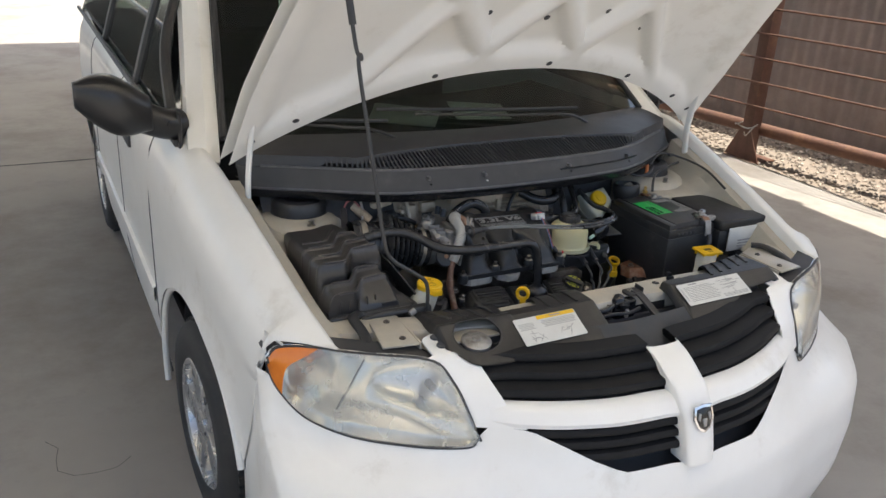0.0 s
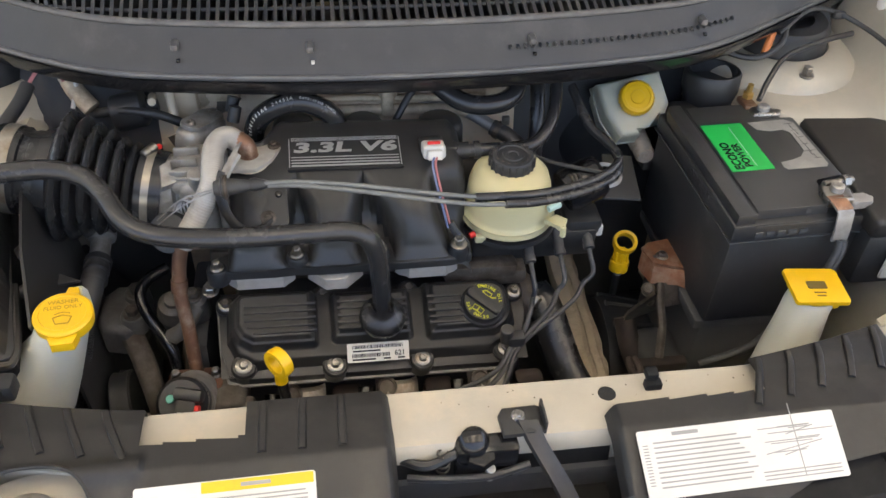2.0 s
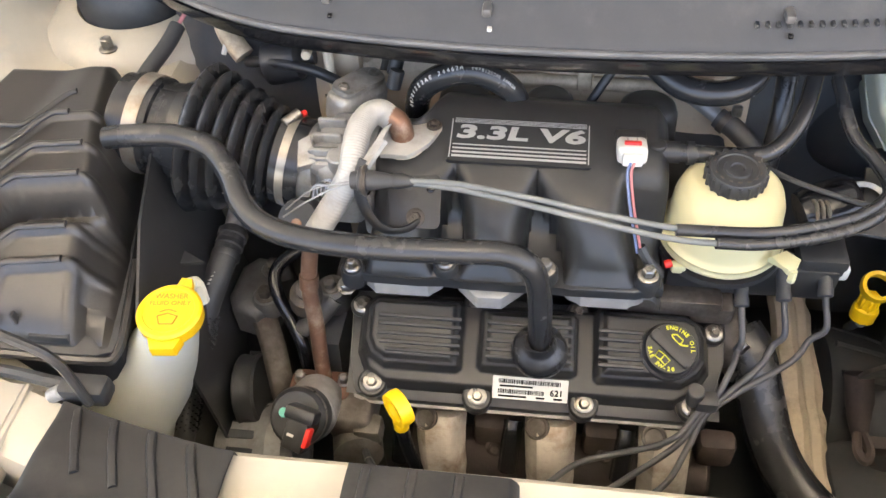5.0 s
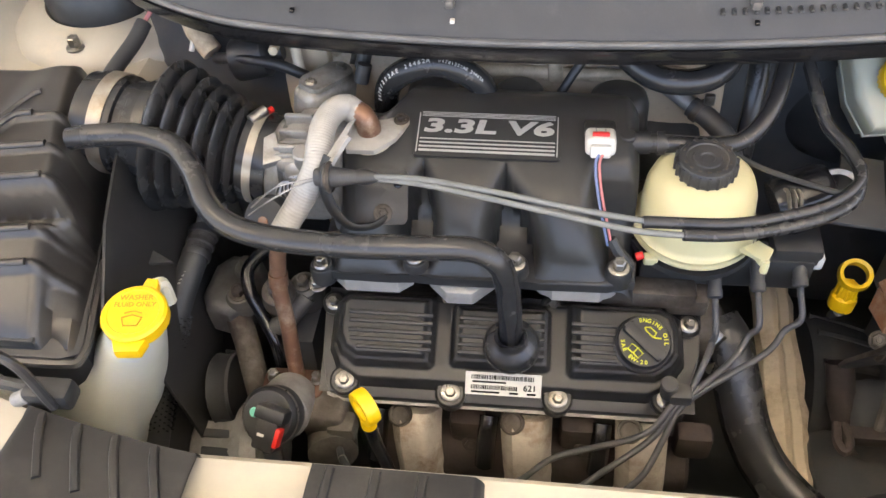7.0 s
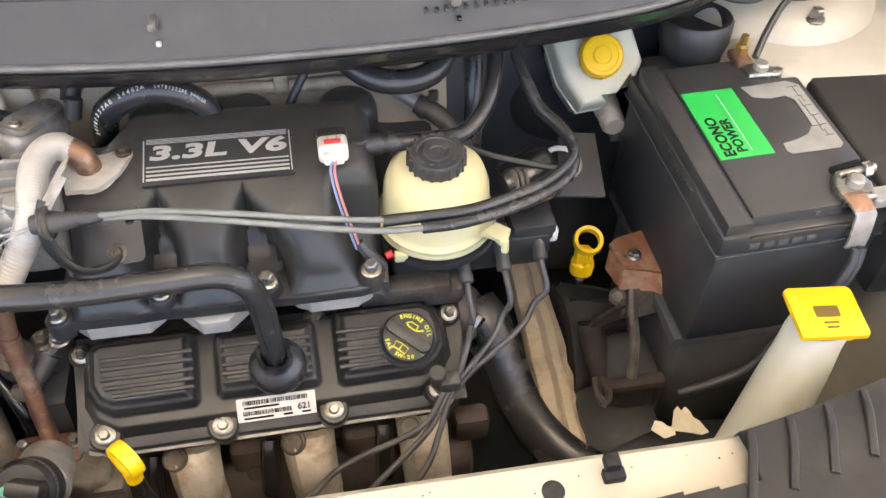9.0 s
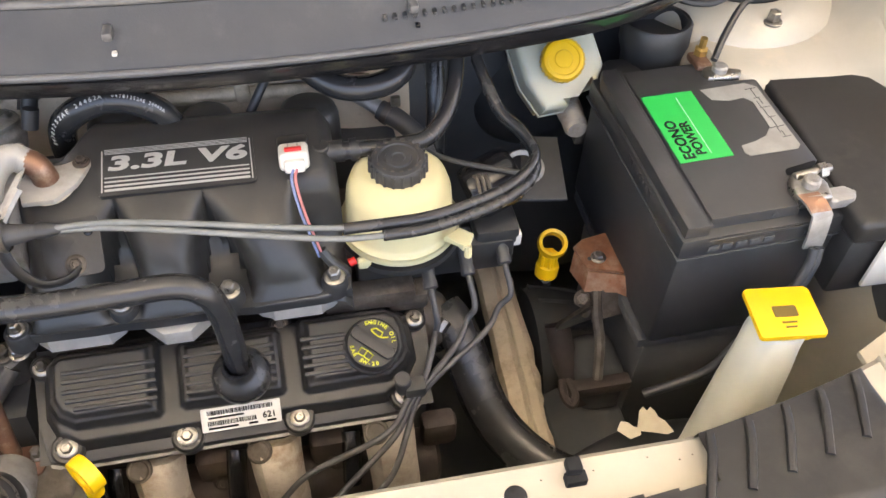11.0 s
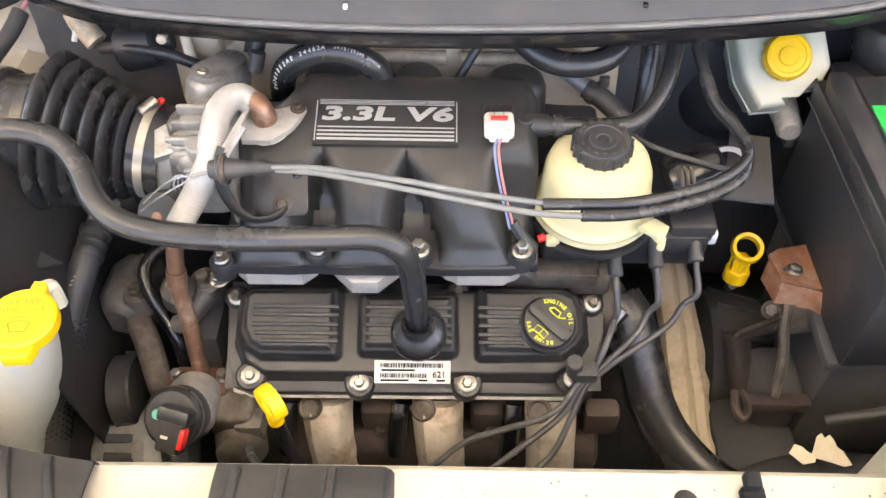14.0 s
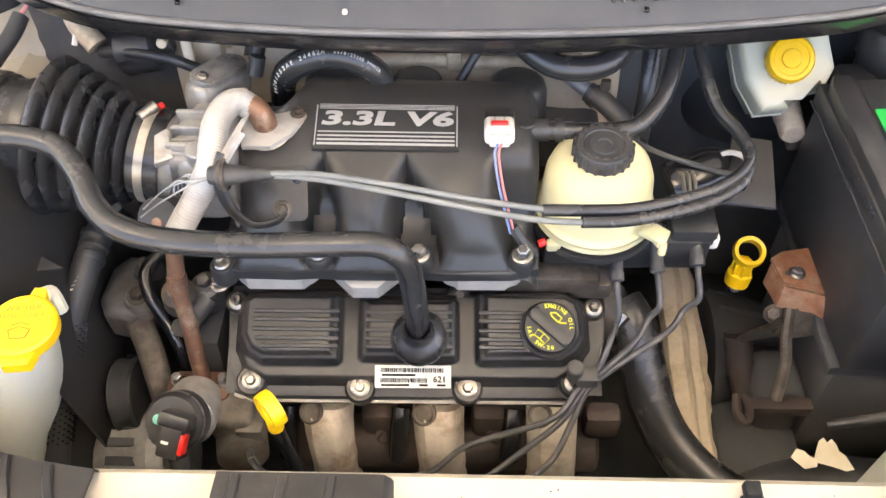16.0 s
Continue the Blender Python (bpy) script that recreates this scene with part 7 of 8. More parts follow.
    for k, ch in enumerate("GY 4880"):
        if ch != " ":
            lettering(ch, 0.0065, pose(-0.4595 - 0.0012 * k, 0.700 - 0.0048 * k, 0.8960 - 0.0018 * k, 22, 0, -95), PALE, r, 0.0002, name="stamped_letter")
    part("fitting", lathe((-0.456, 0.752, 0.892), (0, 1, 0.3), [(0.014, -0.01), (0.014, 0.03), (0.02, 0.035), (0.02, 0.06)], 18), ALU, r)


hoses()


def lower_casings():
    """Transmission and timing case, dusty and low in the bay."""
    t = thing("transmission", "dusty dark transmission case low in the bay", "gearbox", (0.36, 0.78, 0.42))
    part("case", lathe((0.335, 0.80, 0.545), (1, -0.05, 0), [(0.0, 0.0), (0.100, 0.0), (0.105, 0.015), (0.098, 0.05), (0.085, 0.10), (0.05, 0.12), (0, 0.125)], 36), DEEP, t)
    for k in range(6):
        a = radians(20 + 28 * k)
        part("case_rib", tube([(0.345, 0.80 - 0.104 * math.cos(a), 0.545 + 0.104 * math.sin(a)), (0.39, 0.797 - 0.096 * math.cos(a), 0.545 + 0.096 * math.sin(a)), (0.43, 0.795 - 0.086 * math.cos(a), 0.545 + 0.086 * math.sin(a))], 0.006, 8, 4), DEEP, t)
    part("pan", box((0.39, 0.66, 0.47), (0.14, 0.30, 0.06), 0.02, 3), DEEP, t)
    part("mount_arm", tube([(0.345, 0.74, 0.70), (0.352, 0.70, 0.66), (0.372, 0.66, 0.62)], 0.018, 10, 4), DARKRUST, t)
    c = thing("timing_case", "grimy timing case at the belt end of the engine", "engine cover", (-0.33, 0.74, 0.5))
    part("cover", prism([(-0.10, -0.12), (0.10, -0.12), (0.12, 0.0), (0.09, 0.14), (-0.09, 0.14), (-0.12, 0.0)], 0, 0.03, 0.008, 2, m=pose(-0.315, 0.745, 0.66, 90, 0, -90)), DEEP, c)
    part("water_pump", lathe((-0.345, 0.715, 0.70), (-1, 0, 0), [(0.05, -0.02), (0.05, 0.012), (0.042, 0.018), (0.02, 0.02), (0, 0.02)], 28), IRON, c)


lower_casings()


def accessory_side():
    """Belt end of the engine: tensioner casting, belt, pulley, alternator and splash panel."""
    t = thing("tensioner", "grimy cast bracket with bolts at the belt end", "bracket", (-0.44, 0.73, 0.6))
    cast = surface("grey_dusty_casting", (0.15, 0.143, 0.132), (0.095, 0.09, 0.082), rough=0.6, metal=0.3, scale=30, bump=0.2, dirt=(0.09, 0.075, 0.06), dirt_amount=0.35, dirt_scale=16)
    part("casting", prism([(-0.474, 0.712), (-0.470, 0.762), (-0.452, 0.782), (-0.412, 0.778), (-0.400, 0.752), (-0.408, 0.700), (-0.430, 0.682), (-0.462, 0.690)], 0.765, 0.815, 0.014, 3), cast, t)
    for p in ((-0.420, 0.754, 0.813), (-0.419, 0.709, 0.813)):
        part("boss", lathe(p, (0, -0.08, 1), [(0.020, -0.02), (0.019, 0.004), (0.016, 0.008), (0, 0.008)], 22), cast, t)
        part("bolt", bolt_mesh(frame_to((p[0], p[1], p[2] + 0.008), (0, -0.08, 1)), 0.0095, 0.0135, 0.013), IRON, t)
    part("arm", tube([(-0.428, 0.700, 0.80), (-0.412, 0.672, 0.775), (-0.398, 0.640, 0.752), (-0.388, 0.615, 0.725), (-0.384, 0.60, 0.68)], 0.016, 14, 5, flat=0.4), IRON, t)
    part("lug", lathe((-0.330, 0.712, 0.835), (0, -0.15, 1), [(0.020, -0.03), (0.019, 0.008), (0.014, 0.012), (0, 0.012)], 20), cast, t)
    part("bolt", bolt_mesh(frame_to((-0.330, 0.711, 0.847), (0, -0.15, 1)), 0.0085, 0.012, 0.012), IRON, t)
    part("bracket_rail", tube([(-0.325, 0.700, 0.835), (-0.348, 0.676, 0.815), (-0.372, 0.672, 0.80)], 0.012, 10, 4), cast, t)
    part("dark_loom", tube([(-0.372, 0.765, 0.855), (-0.394, 0.745, 0.855), (-0.404, 0.722, 0.850), (-0.398, 0.700, 0.835), (-0.382, 0.682, 0.815), (-0.362, 0.655, 0.790), (-0.355, 0.63, 0.74)], 0.0085, 12, 8), GLOSSBLACK, t)
    part("switch", lathe((-0.355, 0.690, 0.855), (0.2, -0.3, 1), [(0.022, -0.03), (0.020, 0.0), (0.012, 0.006), (0.012, 0.014), (0, 0.014)], 20), IRON, t)
    part("switch_nut", bolt_mesh(frame_to((-0.30, 0.69, 0.875), (0, -0.2, 1)), 0.009, 0.012, 0.012), ZINC, t)
    p = thing("belt_pulley", "dark idler pulley with a worn belt", "pulley", (-0.41, 0.63, 0.6))
    part("pulley", lathe((-0.435, 0.628, 0.72), (1, 0.1, 0.1), [(0.0, -0.015), (0.045, -0.015), (0.048, -0.012), (0.045, 0.0), (0.048, 0.012), (0.045, 0.015), (0, 0.015)], 30), DULL, p)
    part("belt", sheet([[(-0.45, y, z), (-0.425, y, z)] for y, z in ((0.675, 0.74), (0.60, 0.69), (0.52, 0.55), (0.49, 0.48))], 0.004), RUBBER, p)
    s = thing("splash_panel", "dull black splash panel inside the wheel side", "panel", (-0.5, 0.62, 0.5))
    part("panel", sheet([[(-0.53, 0.90, 0.80), (-0.52, 0.74, 0.78), (-0.505, 0.60, 0.74), (-0.50, 0.46, 0.70)], [(-0.475, 0.90, 0.70), (-0.465, 0.74, 0.68), (-0.455, 0.60, 0.64), (-0.45, 0.46, 0.60)], [(-0.46, 0.9, 0.5), (-0.45, 0.74, 0.48), (-0.445, 0.60, 0.46), (-0.44, 0.46, 0.44)]], 0.004), DULL, s)
    a = thing("alternator", "slotted aluminium alternator low at the front", "alternator", (-0.39, 0.54, 0.5))
    part("housing", lathe((-0.428, 0.575, 0.655), (1, 0.0, 0.2), [(0.05, -0.04), (0.062, -0.03), (0.064, 0.04), (0.05, 0.055), (0, 0.055)], 30), ALU, a)
    b = BM()
    for k in range(18):
        ang = 2 * math.pi * k / 18
        box((0, 0.0645, 0), (0.045, 0.004, 0.011), 0.001, bm=b, m=Matrix.Translation((-0.428, 0.575, 0.655)) @ Matrix.Rotation(ang, 4, "X"))
    part("vent_slot", b, DEEP, a)
    c = thing("ground_lead", "thin coiled ground lead near the front exhaust", "wire", (-0.23, 0.5, 0.7))
    part("lead", tube([(-0.262, 0.535, 0.76), (-0.25, 0.512, 0.775), (-0.232, 0.498, 0.765), (-0.222, 0.488, 0.73), (-0.218, 0.48, 0.68)], 0.0045, 8, 6), BLACK, c)
    part("bare_end", tube([(-0.255, 0.520, 0.772), (-0.243, 0.505, 0.773)], 0.0048, 8, 2), ZINC, c)


accessory_side()

# ---- reservoirs, battery, boxes ----
def steering_reservoir():
    r = thing("power_steering_reservoir", "yellowed plastic power steering reservoir with a black ribbed cap", "reservoir", (0.128, 0.755, 0.92))
    ax = (0.0, -0.02, 1)
    c = Vector((0.130, 0.763, 0.928))
    part("body", lathe(c, ax, [(0.0, 0.0), (0.066, 0.0), (0.068, 0.004), (0.068, 0.010), (0.064, 0.012), (0.0615, 0.016), (0.0605, 0.040), (0.0590, 0.056), (0.054, 0.071), (0.044, 0.080), (0.030, 0.085), (0.0, 0.086)], 48), AGED, r)
    part("rim", lathe(c, ax, [(0.0685, -0.001), (0.0705, 0.003), (0.0690, 0.008)], 48), AGED, r)
    prof = [(0.027, 0.080), (0.030, 0.083), (0.031, 0.090), (0.0305, 0.099), (0.028, 0.102), (0.022, 0.1025), (0.021, 0.101), (0.015, 0.101), (0.014, 0.1028), (0.008, 0.1028), (0.007, 0.1012), (0.0, 0.1012)]
    cap = part("cap", lathe(c, ax, prof, 40), DULL, r, "black ribbed screw cap")
    b = BM()
    for k in range(20):
        a = 2 * math.pi * k / 20
        rod((c.x + 0.0308 * math.cos(a), c.y + 0.0308 * math.sin(a), c.z + 0.084), (c.x + 0.0305 * math.cos(a), c.y + 0.0305 * math.sin(a), c.z + 0.100), 0.0026, 8, bm=b)
    part("cap_ribs", b, DULL, cap)
    b = BM()
    for k in range(16):
        a = 2 * math.pi * k / 16
        if k % 8 != 0:
            box((0.0245, 0, 0.1027), (0.002, 0.004, 0.0008), 0, bm=b, m=Matrix.Translation(c) @ Matrix.Rotation(a, 4, "Z"))
    part("cap_print", b, IRON, cap)
    part("tab", prism([(0.172, 0.708), (0.186, 0.698), (0.190, 0.690), (0.198, 0.692), (0.206, 0.708), (0.192, 0.720)], 0.945, 0.952, 0.002), AGED, r)
    part("tab_edge", tube([(0.196, 0.692, 0.95), (0.196, 0.690, 0.942), (0.196, 0.690, 0.936)], 0.0045, 8, 3), AGED, r)
    part("foot", box((0.082, 0.712, 0.922), (0.016, 0.012, 0.012), 0.003), AGED, r)
    part("bracket", lathe(c, ax, [(0.060, -0.006), (0.072, -0.005), (0.073, -0.012), (0.0, -0.014)], 40), BLACK, r)
    # ignition coil pack underneath
    k = thing("ignition_coil", "black ignition coil pack with three leads", "coil pack", (0.16, 0.72, 0.85))
    part("body", box((0.168, 0.758, 0.888), (0.19, 0.07, 0.05), 0.008), SATIN, k)
    part("cover", box((0.242, 0.752, 0.912), (0.055, 0.05, 0.03), 0.008), SATIN, k)
    for x, y in ((0.153, 0.700), (0.200, 0.712), (0.246, 0.722)):
        tw = part("tower", lathe((x, y + 0.028, 0.908), (0, -0.85, -0.35), [(0.013, -0.01), (0.013, 0.006), (0.011, 0.008)], 18), SATIN, k)
        part("lead_boot", lathe((x, y + 0.022, 0.910), (0.02, -0.85, -0.45), [(0.0, -0.016), (0.0085, -0.014), (0.0100, -0.004), (0.0085, 0.0), (0.0075, 0.030), (0.0085, 0.032), (0.0085, 0.040), (0.0045, 0.042)], 18), LEADGREY, k)
    part("side_plug", box((0.262, 0.738, 0.905), (0.02, 0.02, 0.02), 0.004), PALE, k)


steering_reservoir()


def spark_leads():
    ends = [(-0.045, 0.520), (0.005, 0.505), (0.045, 0.500)]
    for k, (x, y, bend, z) in enumerate(((0.154, 0.674, (0.146, 0.630, 0.852), 0.885), (0.201, 0.686, (0.178, 0.640, 0.842), 0.885), (0.247, 0.698, (0.213, 0.650, 0.842), 0.885))):
        w = thing("spark_plug_lead", "black spark plug lead swept over the engine's front", "lead", (0.12, 0.6, 0.8), group="spark plug leads")
        ex, ey = ends[k]
        pts = [(x, y + 0.014, 0.8915), (x + 0.0005, y + 0.004, 0.886), (x + 0.002, y - 0.018, 0.868), ((x + bend[0]) / 2 + 0.004, (y + bend[1]) / 2, 0.853), bend, (0.132 + 0.008 * k, 0.605 + 0.002 * k, 0.832 - 0.003 * k), (0.112 + 0.004 * k, 0.588, 0.822 - 0.004 * k),
               (0.080 + 0.012 * k, 0.560, 0.800 - 0.004 * k), (ex + 0.035, ey + 0.025, 0.765), (ex - 0.01, ey + 0.005, 0.735), (ex - 0.06, ey + 0.01, 0.70)]
        part("lead", tube(pts, 0.0037, 12, 8), LEADGREY, w)
    c = part("lead_clip", box((0.120, 0.596, 0.832), (0.024, 0.020, 0.018), 0.004, m=None), DULL)
    tagged(c, "black clip holding the spark plug leads together", "clip")
    lone("lead_clip_stud", rod((0.108, 0.600, 0.825), (0.106, 0.597, 0.852), 0.0095, 14), DULL, "black rubber stud on the valve cover bolt", "stud")


spark_leads()


def throttle_cables():
    # grey inner conduits swinging right round the reservoir, and back
    for k, (dz, dy, split) in enumerate(((0.004, 0.004, 0.060), (0.0, -0.007, 0.098))):
        c = thing("throttle_cable", "grey throttle cable looping round the reservoir in a black sleeve", "cable", (0.05, 0.69, 0.95), group="throttle cables")
        left = [(-0.240, 0.692, 1.050 + dz), (-0.20, 0.690, 1.053 + dz), (-0.155, 0.687 + dy * 0.3, 1.053 + dz), (-0.08, 0.674 + dy * 0.6, 1.050 + dz), (0.0, 0.662 + dy * 0.8, 1.042 + dz), (0.060, 0.656 + dy, 1.036 + dz), (0.11, 0.657 + dy, 1.032 + dz)]
        right = [(split, 0.656 + dy, 1.034 + dz), (0.14, 0.661 + dy, 1.030 + dz), (0.19, 0.675 + dy, 1.027 + dz), (0.235, 0.695 + dy, 1.024 + dz), (0.268, 0.722 + dy, 1.022 + dz), (0.280, 0.752, 1.022 + dz), (0.272, 0.785, 1.025 + dz), (0.255, 0.82, 1.03 + dz), (0.24, 0.88, 1.06 + dz)]
        part("inner", tube(left, 0.0033, 10, 8), GREYCABLE, c)
        part("sleeve", tube(right, 0.0062, 12, 8), RUBBER, c, "shiny black sleeve")
        part("bare_wire", tube([(-0.240, 0.692, 1.050 + dz), (-0.28, 0.690, 1.045 + dz), (-0.315, 0.682 + dy, 1.035 + dz), (-0.345, 0.675 + dy, 1.015)], 0.0009, 6, 6), ALU, c)
    cl = thing("cable_anchor", "grey cable anchor clipped to its bracket", "clip", (-0.25, 0.69, 1.03))
    part("body", lathe((-0.262, 0.692, 1.052), (1, 0, 0.05), [(0.0, -0.008), (0.009, -0.008), (0.011, 0.0), (0.015, 0.002), (0.015, 0.008), (0.011, 0.010), (0.009, 0.024), (0.006, 0.04), (0, 0.04)], 18), DULL, cl)
    part("collar", lathe((-0.255, 0.692, 1.052), (1, 0, 0.05), [(0.0152, -0.003), (0.017, 0.0), (0.0152, 0.003)], 18), IRON, cl)
    part("pin", tube([(-0.258, 0.70, 1.055), (-0.248, 0.715, 1.066), (-0.238, 0.728, 1.076)], 0.004, 6, 3), ALU, cl)
    part("sleeve_end", lathe((-0.225, 0.692, 1.054), (1, -0.02, 0.02), [(0.008, 0.0), (0.009, 0.006), (0.006, 0.018), (0.0045, 0.022)], 14), BLACK, cl)


throttle_cables()


def servo_parts():
    """Cruise servo and lines behind the reservoir."""
    s = thing("cruise_servo", "dull black servo canister with a grey bracket plate", "servo", (0.28, 0.77, 0.9))
    part("canister", lathe((0.240, 0.770, 0.965), (0.8, 0.2, 0.25), [(0.0, -0.03), (0.030, -0.03), (0.034, -0.02), (0.034, 0.02), (0.030, 0.03), (0, 0.032)], 30), GLOSSBLACK, s)
    part("plate", prism([(0.271, 0.754), (0.327, 0.745), (0.345, 0.852), (0.300, 0.862), (0.285, 0.80)], 0.945, 0.949, 0.001), DULL, s)
    part("ring", lathe((0.287, 0.80, 0.955), (0, -0.2, 1), [(0.018, 0.0), (0.022, 0.004), (0.026, 0.0)], 24), ALU, s)
    part("line", tube([(0.165, 0.80, 1.0), (0.20, 0.775, 1.0), (0.25, 0.752, 1.0), (0.268, 0.748, 0.998)], 0.003, 8, 6), DULL, s)
    b = BM()
    for k in range(3):
        tube([(0.218 + 0.006 * k, 0.735, 0.985), (0.216 + 0.006 * k, 0.75, 0.995), (0.214 + 0.006 * k, 0.765, 0.985)], 0.0022, 6, 3, b)
    part("wire_ends", b, IRON, s)
    part("vial", tube([(0.178, 0.715, 0.965), (0.196, 0.722, 0.968)], 0.005, 8, 2), surface("pale_green_plug", (0.45, 0.62, 0.55), rough=0.4), s)


servo_parts()


def brake_reservoir():
    r = thing("brake_fluid_reservoir", "pale plastic brake fluid reservoir with a yellow cap", "reservoir", (0.37, 0.92, 0.9))
    m = pose(0.374, 0.940, 0.990, 42, -8, 4)
    o = [(-0.058, 0.046), (-0.056, -0.010), (-0.040, -0.052), (-0.006, -0.054), (0.002, -0.036), (0.040, -0.034), (0.056, -0.010), (0.052, 0.048)]
    part("body", prism(o, -0.040, 0.0, 0.010, 3, m=m, inset=0.003), PALEBLUE, r)
    part("lower_tank", prism([(x * 0.86 - 0.002, y * 0.88) for x, y in o], -0.085, -0.040, 0.003, 2, m=m, inset=-0.003), PALEBLUE, r)
    part("seam", prism([(x * 1.03, y * 1.03) for x, y in o], -0.042, -0.036, 0.001, m=m), PALEBLUE, r)
    cm = m @ pose(-0.002, 0.006, 0)
    cap = part("cap", lathe((0, 0, 0), (0, 0, 1), [(0.0255, 0.0), (0.0278, 0.002), (0.0278, 0.013), (0.0255, 0.016), (0.021, 0.0165), (0.020, 0.0155), (0.012, 0.0155), (0.011, 0.017), (0.0, 0.017)], 40, m=cm), YELLOW, r, "round yellow cap")
    b = BM()
    for k in range(28):
        box((0.0278, 0, 0.007), (0.0016, 0.0025, 0.012), 0, bm=b, m=cm @ Matrix.Rotation(2 * math.pi * k / 28, 4, "Z"))
    part("cap_ribs", b, YELLOW, cap)
    mc = thing("master_cylinder", "grey cast brake master cylinder under its reservoir", "cylinder", (0.39, 0.9, 0.85))
    part("casting", lathe((0.396, 0.930, 0.905), (0.02, 1, 0.02), [(0.0, -0.022), (0.013, -0.022), (0.0165, -0.016), (0.0165, 0.01), (0.018, 0.012), (0.018, 0.10)], 26), EXHAUST, mc)
    part("booster", lathe((0.38, 1.04, 0.88), (0, 1, 0), [(0.0, -0.03), (0.06, -0.03), (0.10, -0.015), (0.11, 0.0), (0.11, 0.03)], 40), DULL, mc)
    part("fitting", box((0.410, 0.935, 0.880), (0.02, 0.03, 0.03), 0.004), IRON, mc)


brake_reservoir()


def battery():
    t = thing("battery", "black car battery with a bright green label", "battery", (0.507, 0.770, 0.80))
    R = pose(0.507, 0.770, 0.797, 0, 0, 2.3)
    part("case", box((0, 0, 0.082), (0.194, 0.278, 0.164), 0.006, m=R), BATTERYCASE, t)
    part("lid", box((0, 0, 0.178), (0.202, 0.286, 0.030), 0.005, m=R), BATTERYCASE, t)
    # stepped top: a ridge along one side, a raised field cut away at both posts
    field = [(-0.066, -0.130), (0.040, -0.130), (0.044, -0.126), (0.044, -0.078), (0.050, -0.072), (0.090, -0.072), (0.094, -0.068), (0.094, 0.080), (0.090, 0.084), (0.040, 0.084), (0.036, 0.088), (0.036, 0.124), (0.032, 0.128), (-0.066, 0.128)]
    part("lid_top", prism(field, 0.190, 0.2085, 0.003, m=R), BATTERYCASE, t)
    part("handle_ridge", prism([(-0.097, -0.138), (-0.070, -0.138), (-0.070, 0.138), (-0.090, 0.138), (-0.097, 0.120)], 0.190, 0.2085, 0.004, m=R), BATTERYCASE, t)
    part("lid_groove", box((-0.068, 0.0, 0.2035), (0.004, 0.27, 0.002), 0, m=R), DEEP, t)
    for x, w in [(-0.062 + 0.0165 * k, 0.012) for k in range(5)] + [(0.052, 0.010), (0.067, 0.010)]:
        part("lid_slot", box((x, -0.1432, 0.176), (w, 0.003, 0.009), 0.001, m=R), DEEP, t)
    part("front_rib", box((-0.010, -0.1438, 0.190), (0.12, 0.003, 0.003), 0.001, m=R), BATTERYCASE, t)
    part("lid_seam", box((0.0, 0.0, 0.1635), (0.2035, 0.2875, 0.002), 0, m=R), DEEP, t)
    part("test_dot", lathe((0, 0, 0), (0, -1, 0), [(0.004, 0), (0.003, 0.001), (0, 0.001)], 12, m=R @ pose(0.010, -0.1306, 0.200)), DEEP, t)
    for k in range(9):
        part("side_mark", box((-0.1016, -0.06 + 0.008 * k, 0.184), (0.001, 0.004, 0.008), 0, m=R), DULL, t)
    m = R @ pose(-0.031, 0.016, 0.2087)
    lab = part("label", prism(round_rect(0.066, 0.118, 0.001), 0, 0.0008, m=m), GREEN, t, "bright green label")
    part("label_line", prism(round_rect(0.0009, 0.10, 0.0003, 1, cx=0.009), 0.0008, 0.0010, m=m), PALE, lab)
    lettering("ECONO", 0.0185, m @ pose(-0.0175, -0.022, 0.0009, 0, 0, 90), GLOSSBLACK, lab, 0.0002, bold=0.0006)
    lettering("POWER", 0.0165, m @ pose(-0.0015, -0.022, 0.0009, 0, 0, 90), GLOSSBLACK, lab, 0.0002, bold=0.0005)
    m = R @ pose(0.050, 0.004, 0.2088)
    u = [(-0.036, 0.070), (0.024, 0.072), (0.036, 0.062), (0.036, -0.046), (0.030, -0.052), (-0.030, -0.052), (-0.034, -0.046), (-0.032, -0.034), (-0.012, -0.030), (0.004, -0.024), (0.016, -0.010), (0.018, 0.036), (0.010, 0.046), (-0.010, 0.044), (-0.030, 0.050)]
    part("caution_label", prism(u, 0, 0.0007, m=m), surface("grey_caution_label", (0.30, 0.29, 0.27), (0.22, 0.215, 0.20), rough=0.45, scale=30, bump=0.02), t, "grey worn caution label")
    rnd = random.Random(8)
    b = BM()
    for k in range(16):
        prism(round_rect(rnd.uniform(0.008, 0.022), 0.0010, 0.0003, 1), 0.0007, 0.0009, m=m @ pose(0.026 + rnd.uniform(-0.004, 0.002), -0.030 + 0.006 * k, 0, 0, 0, 90 if k % 3 else 4), bm=b)
    part("caution_print", b, DULL, t)
    n = thing("battery_clamp", "pale corroded battery clamp with its lead", "clamp", (0.560, 0.655, 1.0))
    C = R @ pose(0.056, -0.112, 0.200)
    part("clamp", prism([(-0.020, -0.020), (0.016, -0.022), (0.022, 0.0), (0.018, 0.016), (0.004, 0.022), (-0.014, 0.018), (-0.022, 0.002)], 0.004, 0.018, 0.004, 3, m=C), ZINC, n)
    part("post", lathe((0, 0, 0), (0, 0, 1), [(0.0105, 0), (0.0095, 0.026), (0.007, 0.028), (0, 0.028)], 18, m=C), ALU, n)
    part("clamp_bolt", rod(C @ Vector((-0.012, 0.014, 0.018)), C @ Vector((0.036, 0.020, 0.018)), 0.005, 10), ZINC, n)
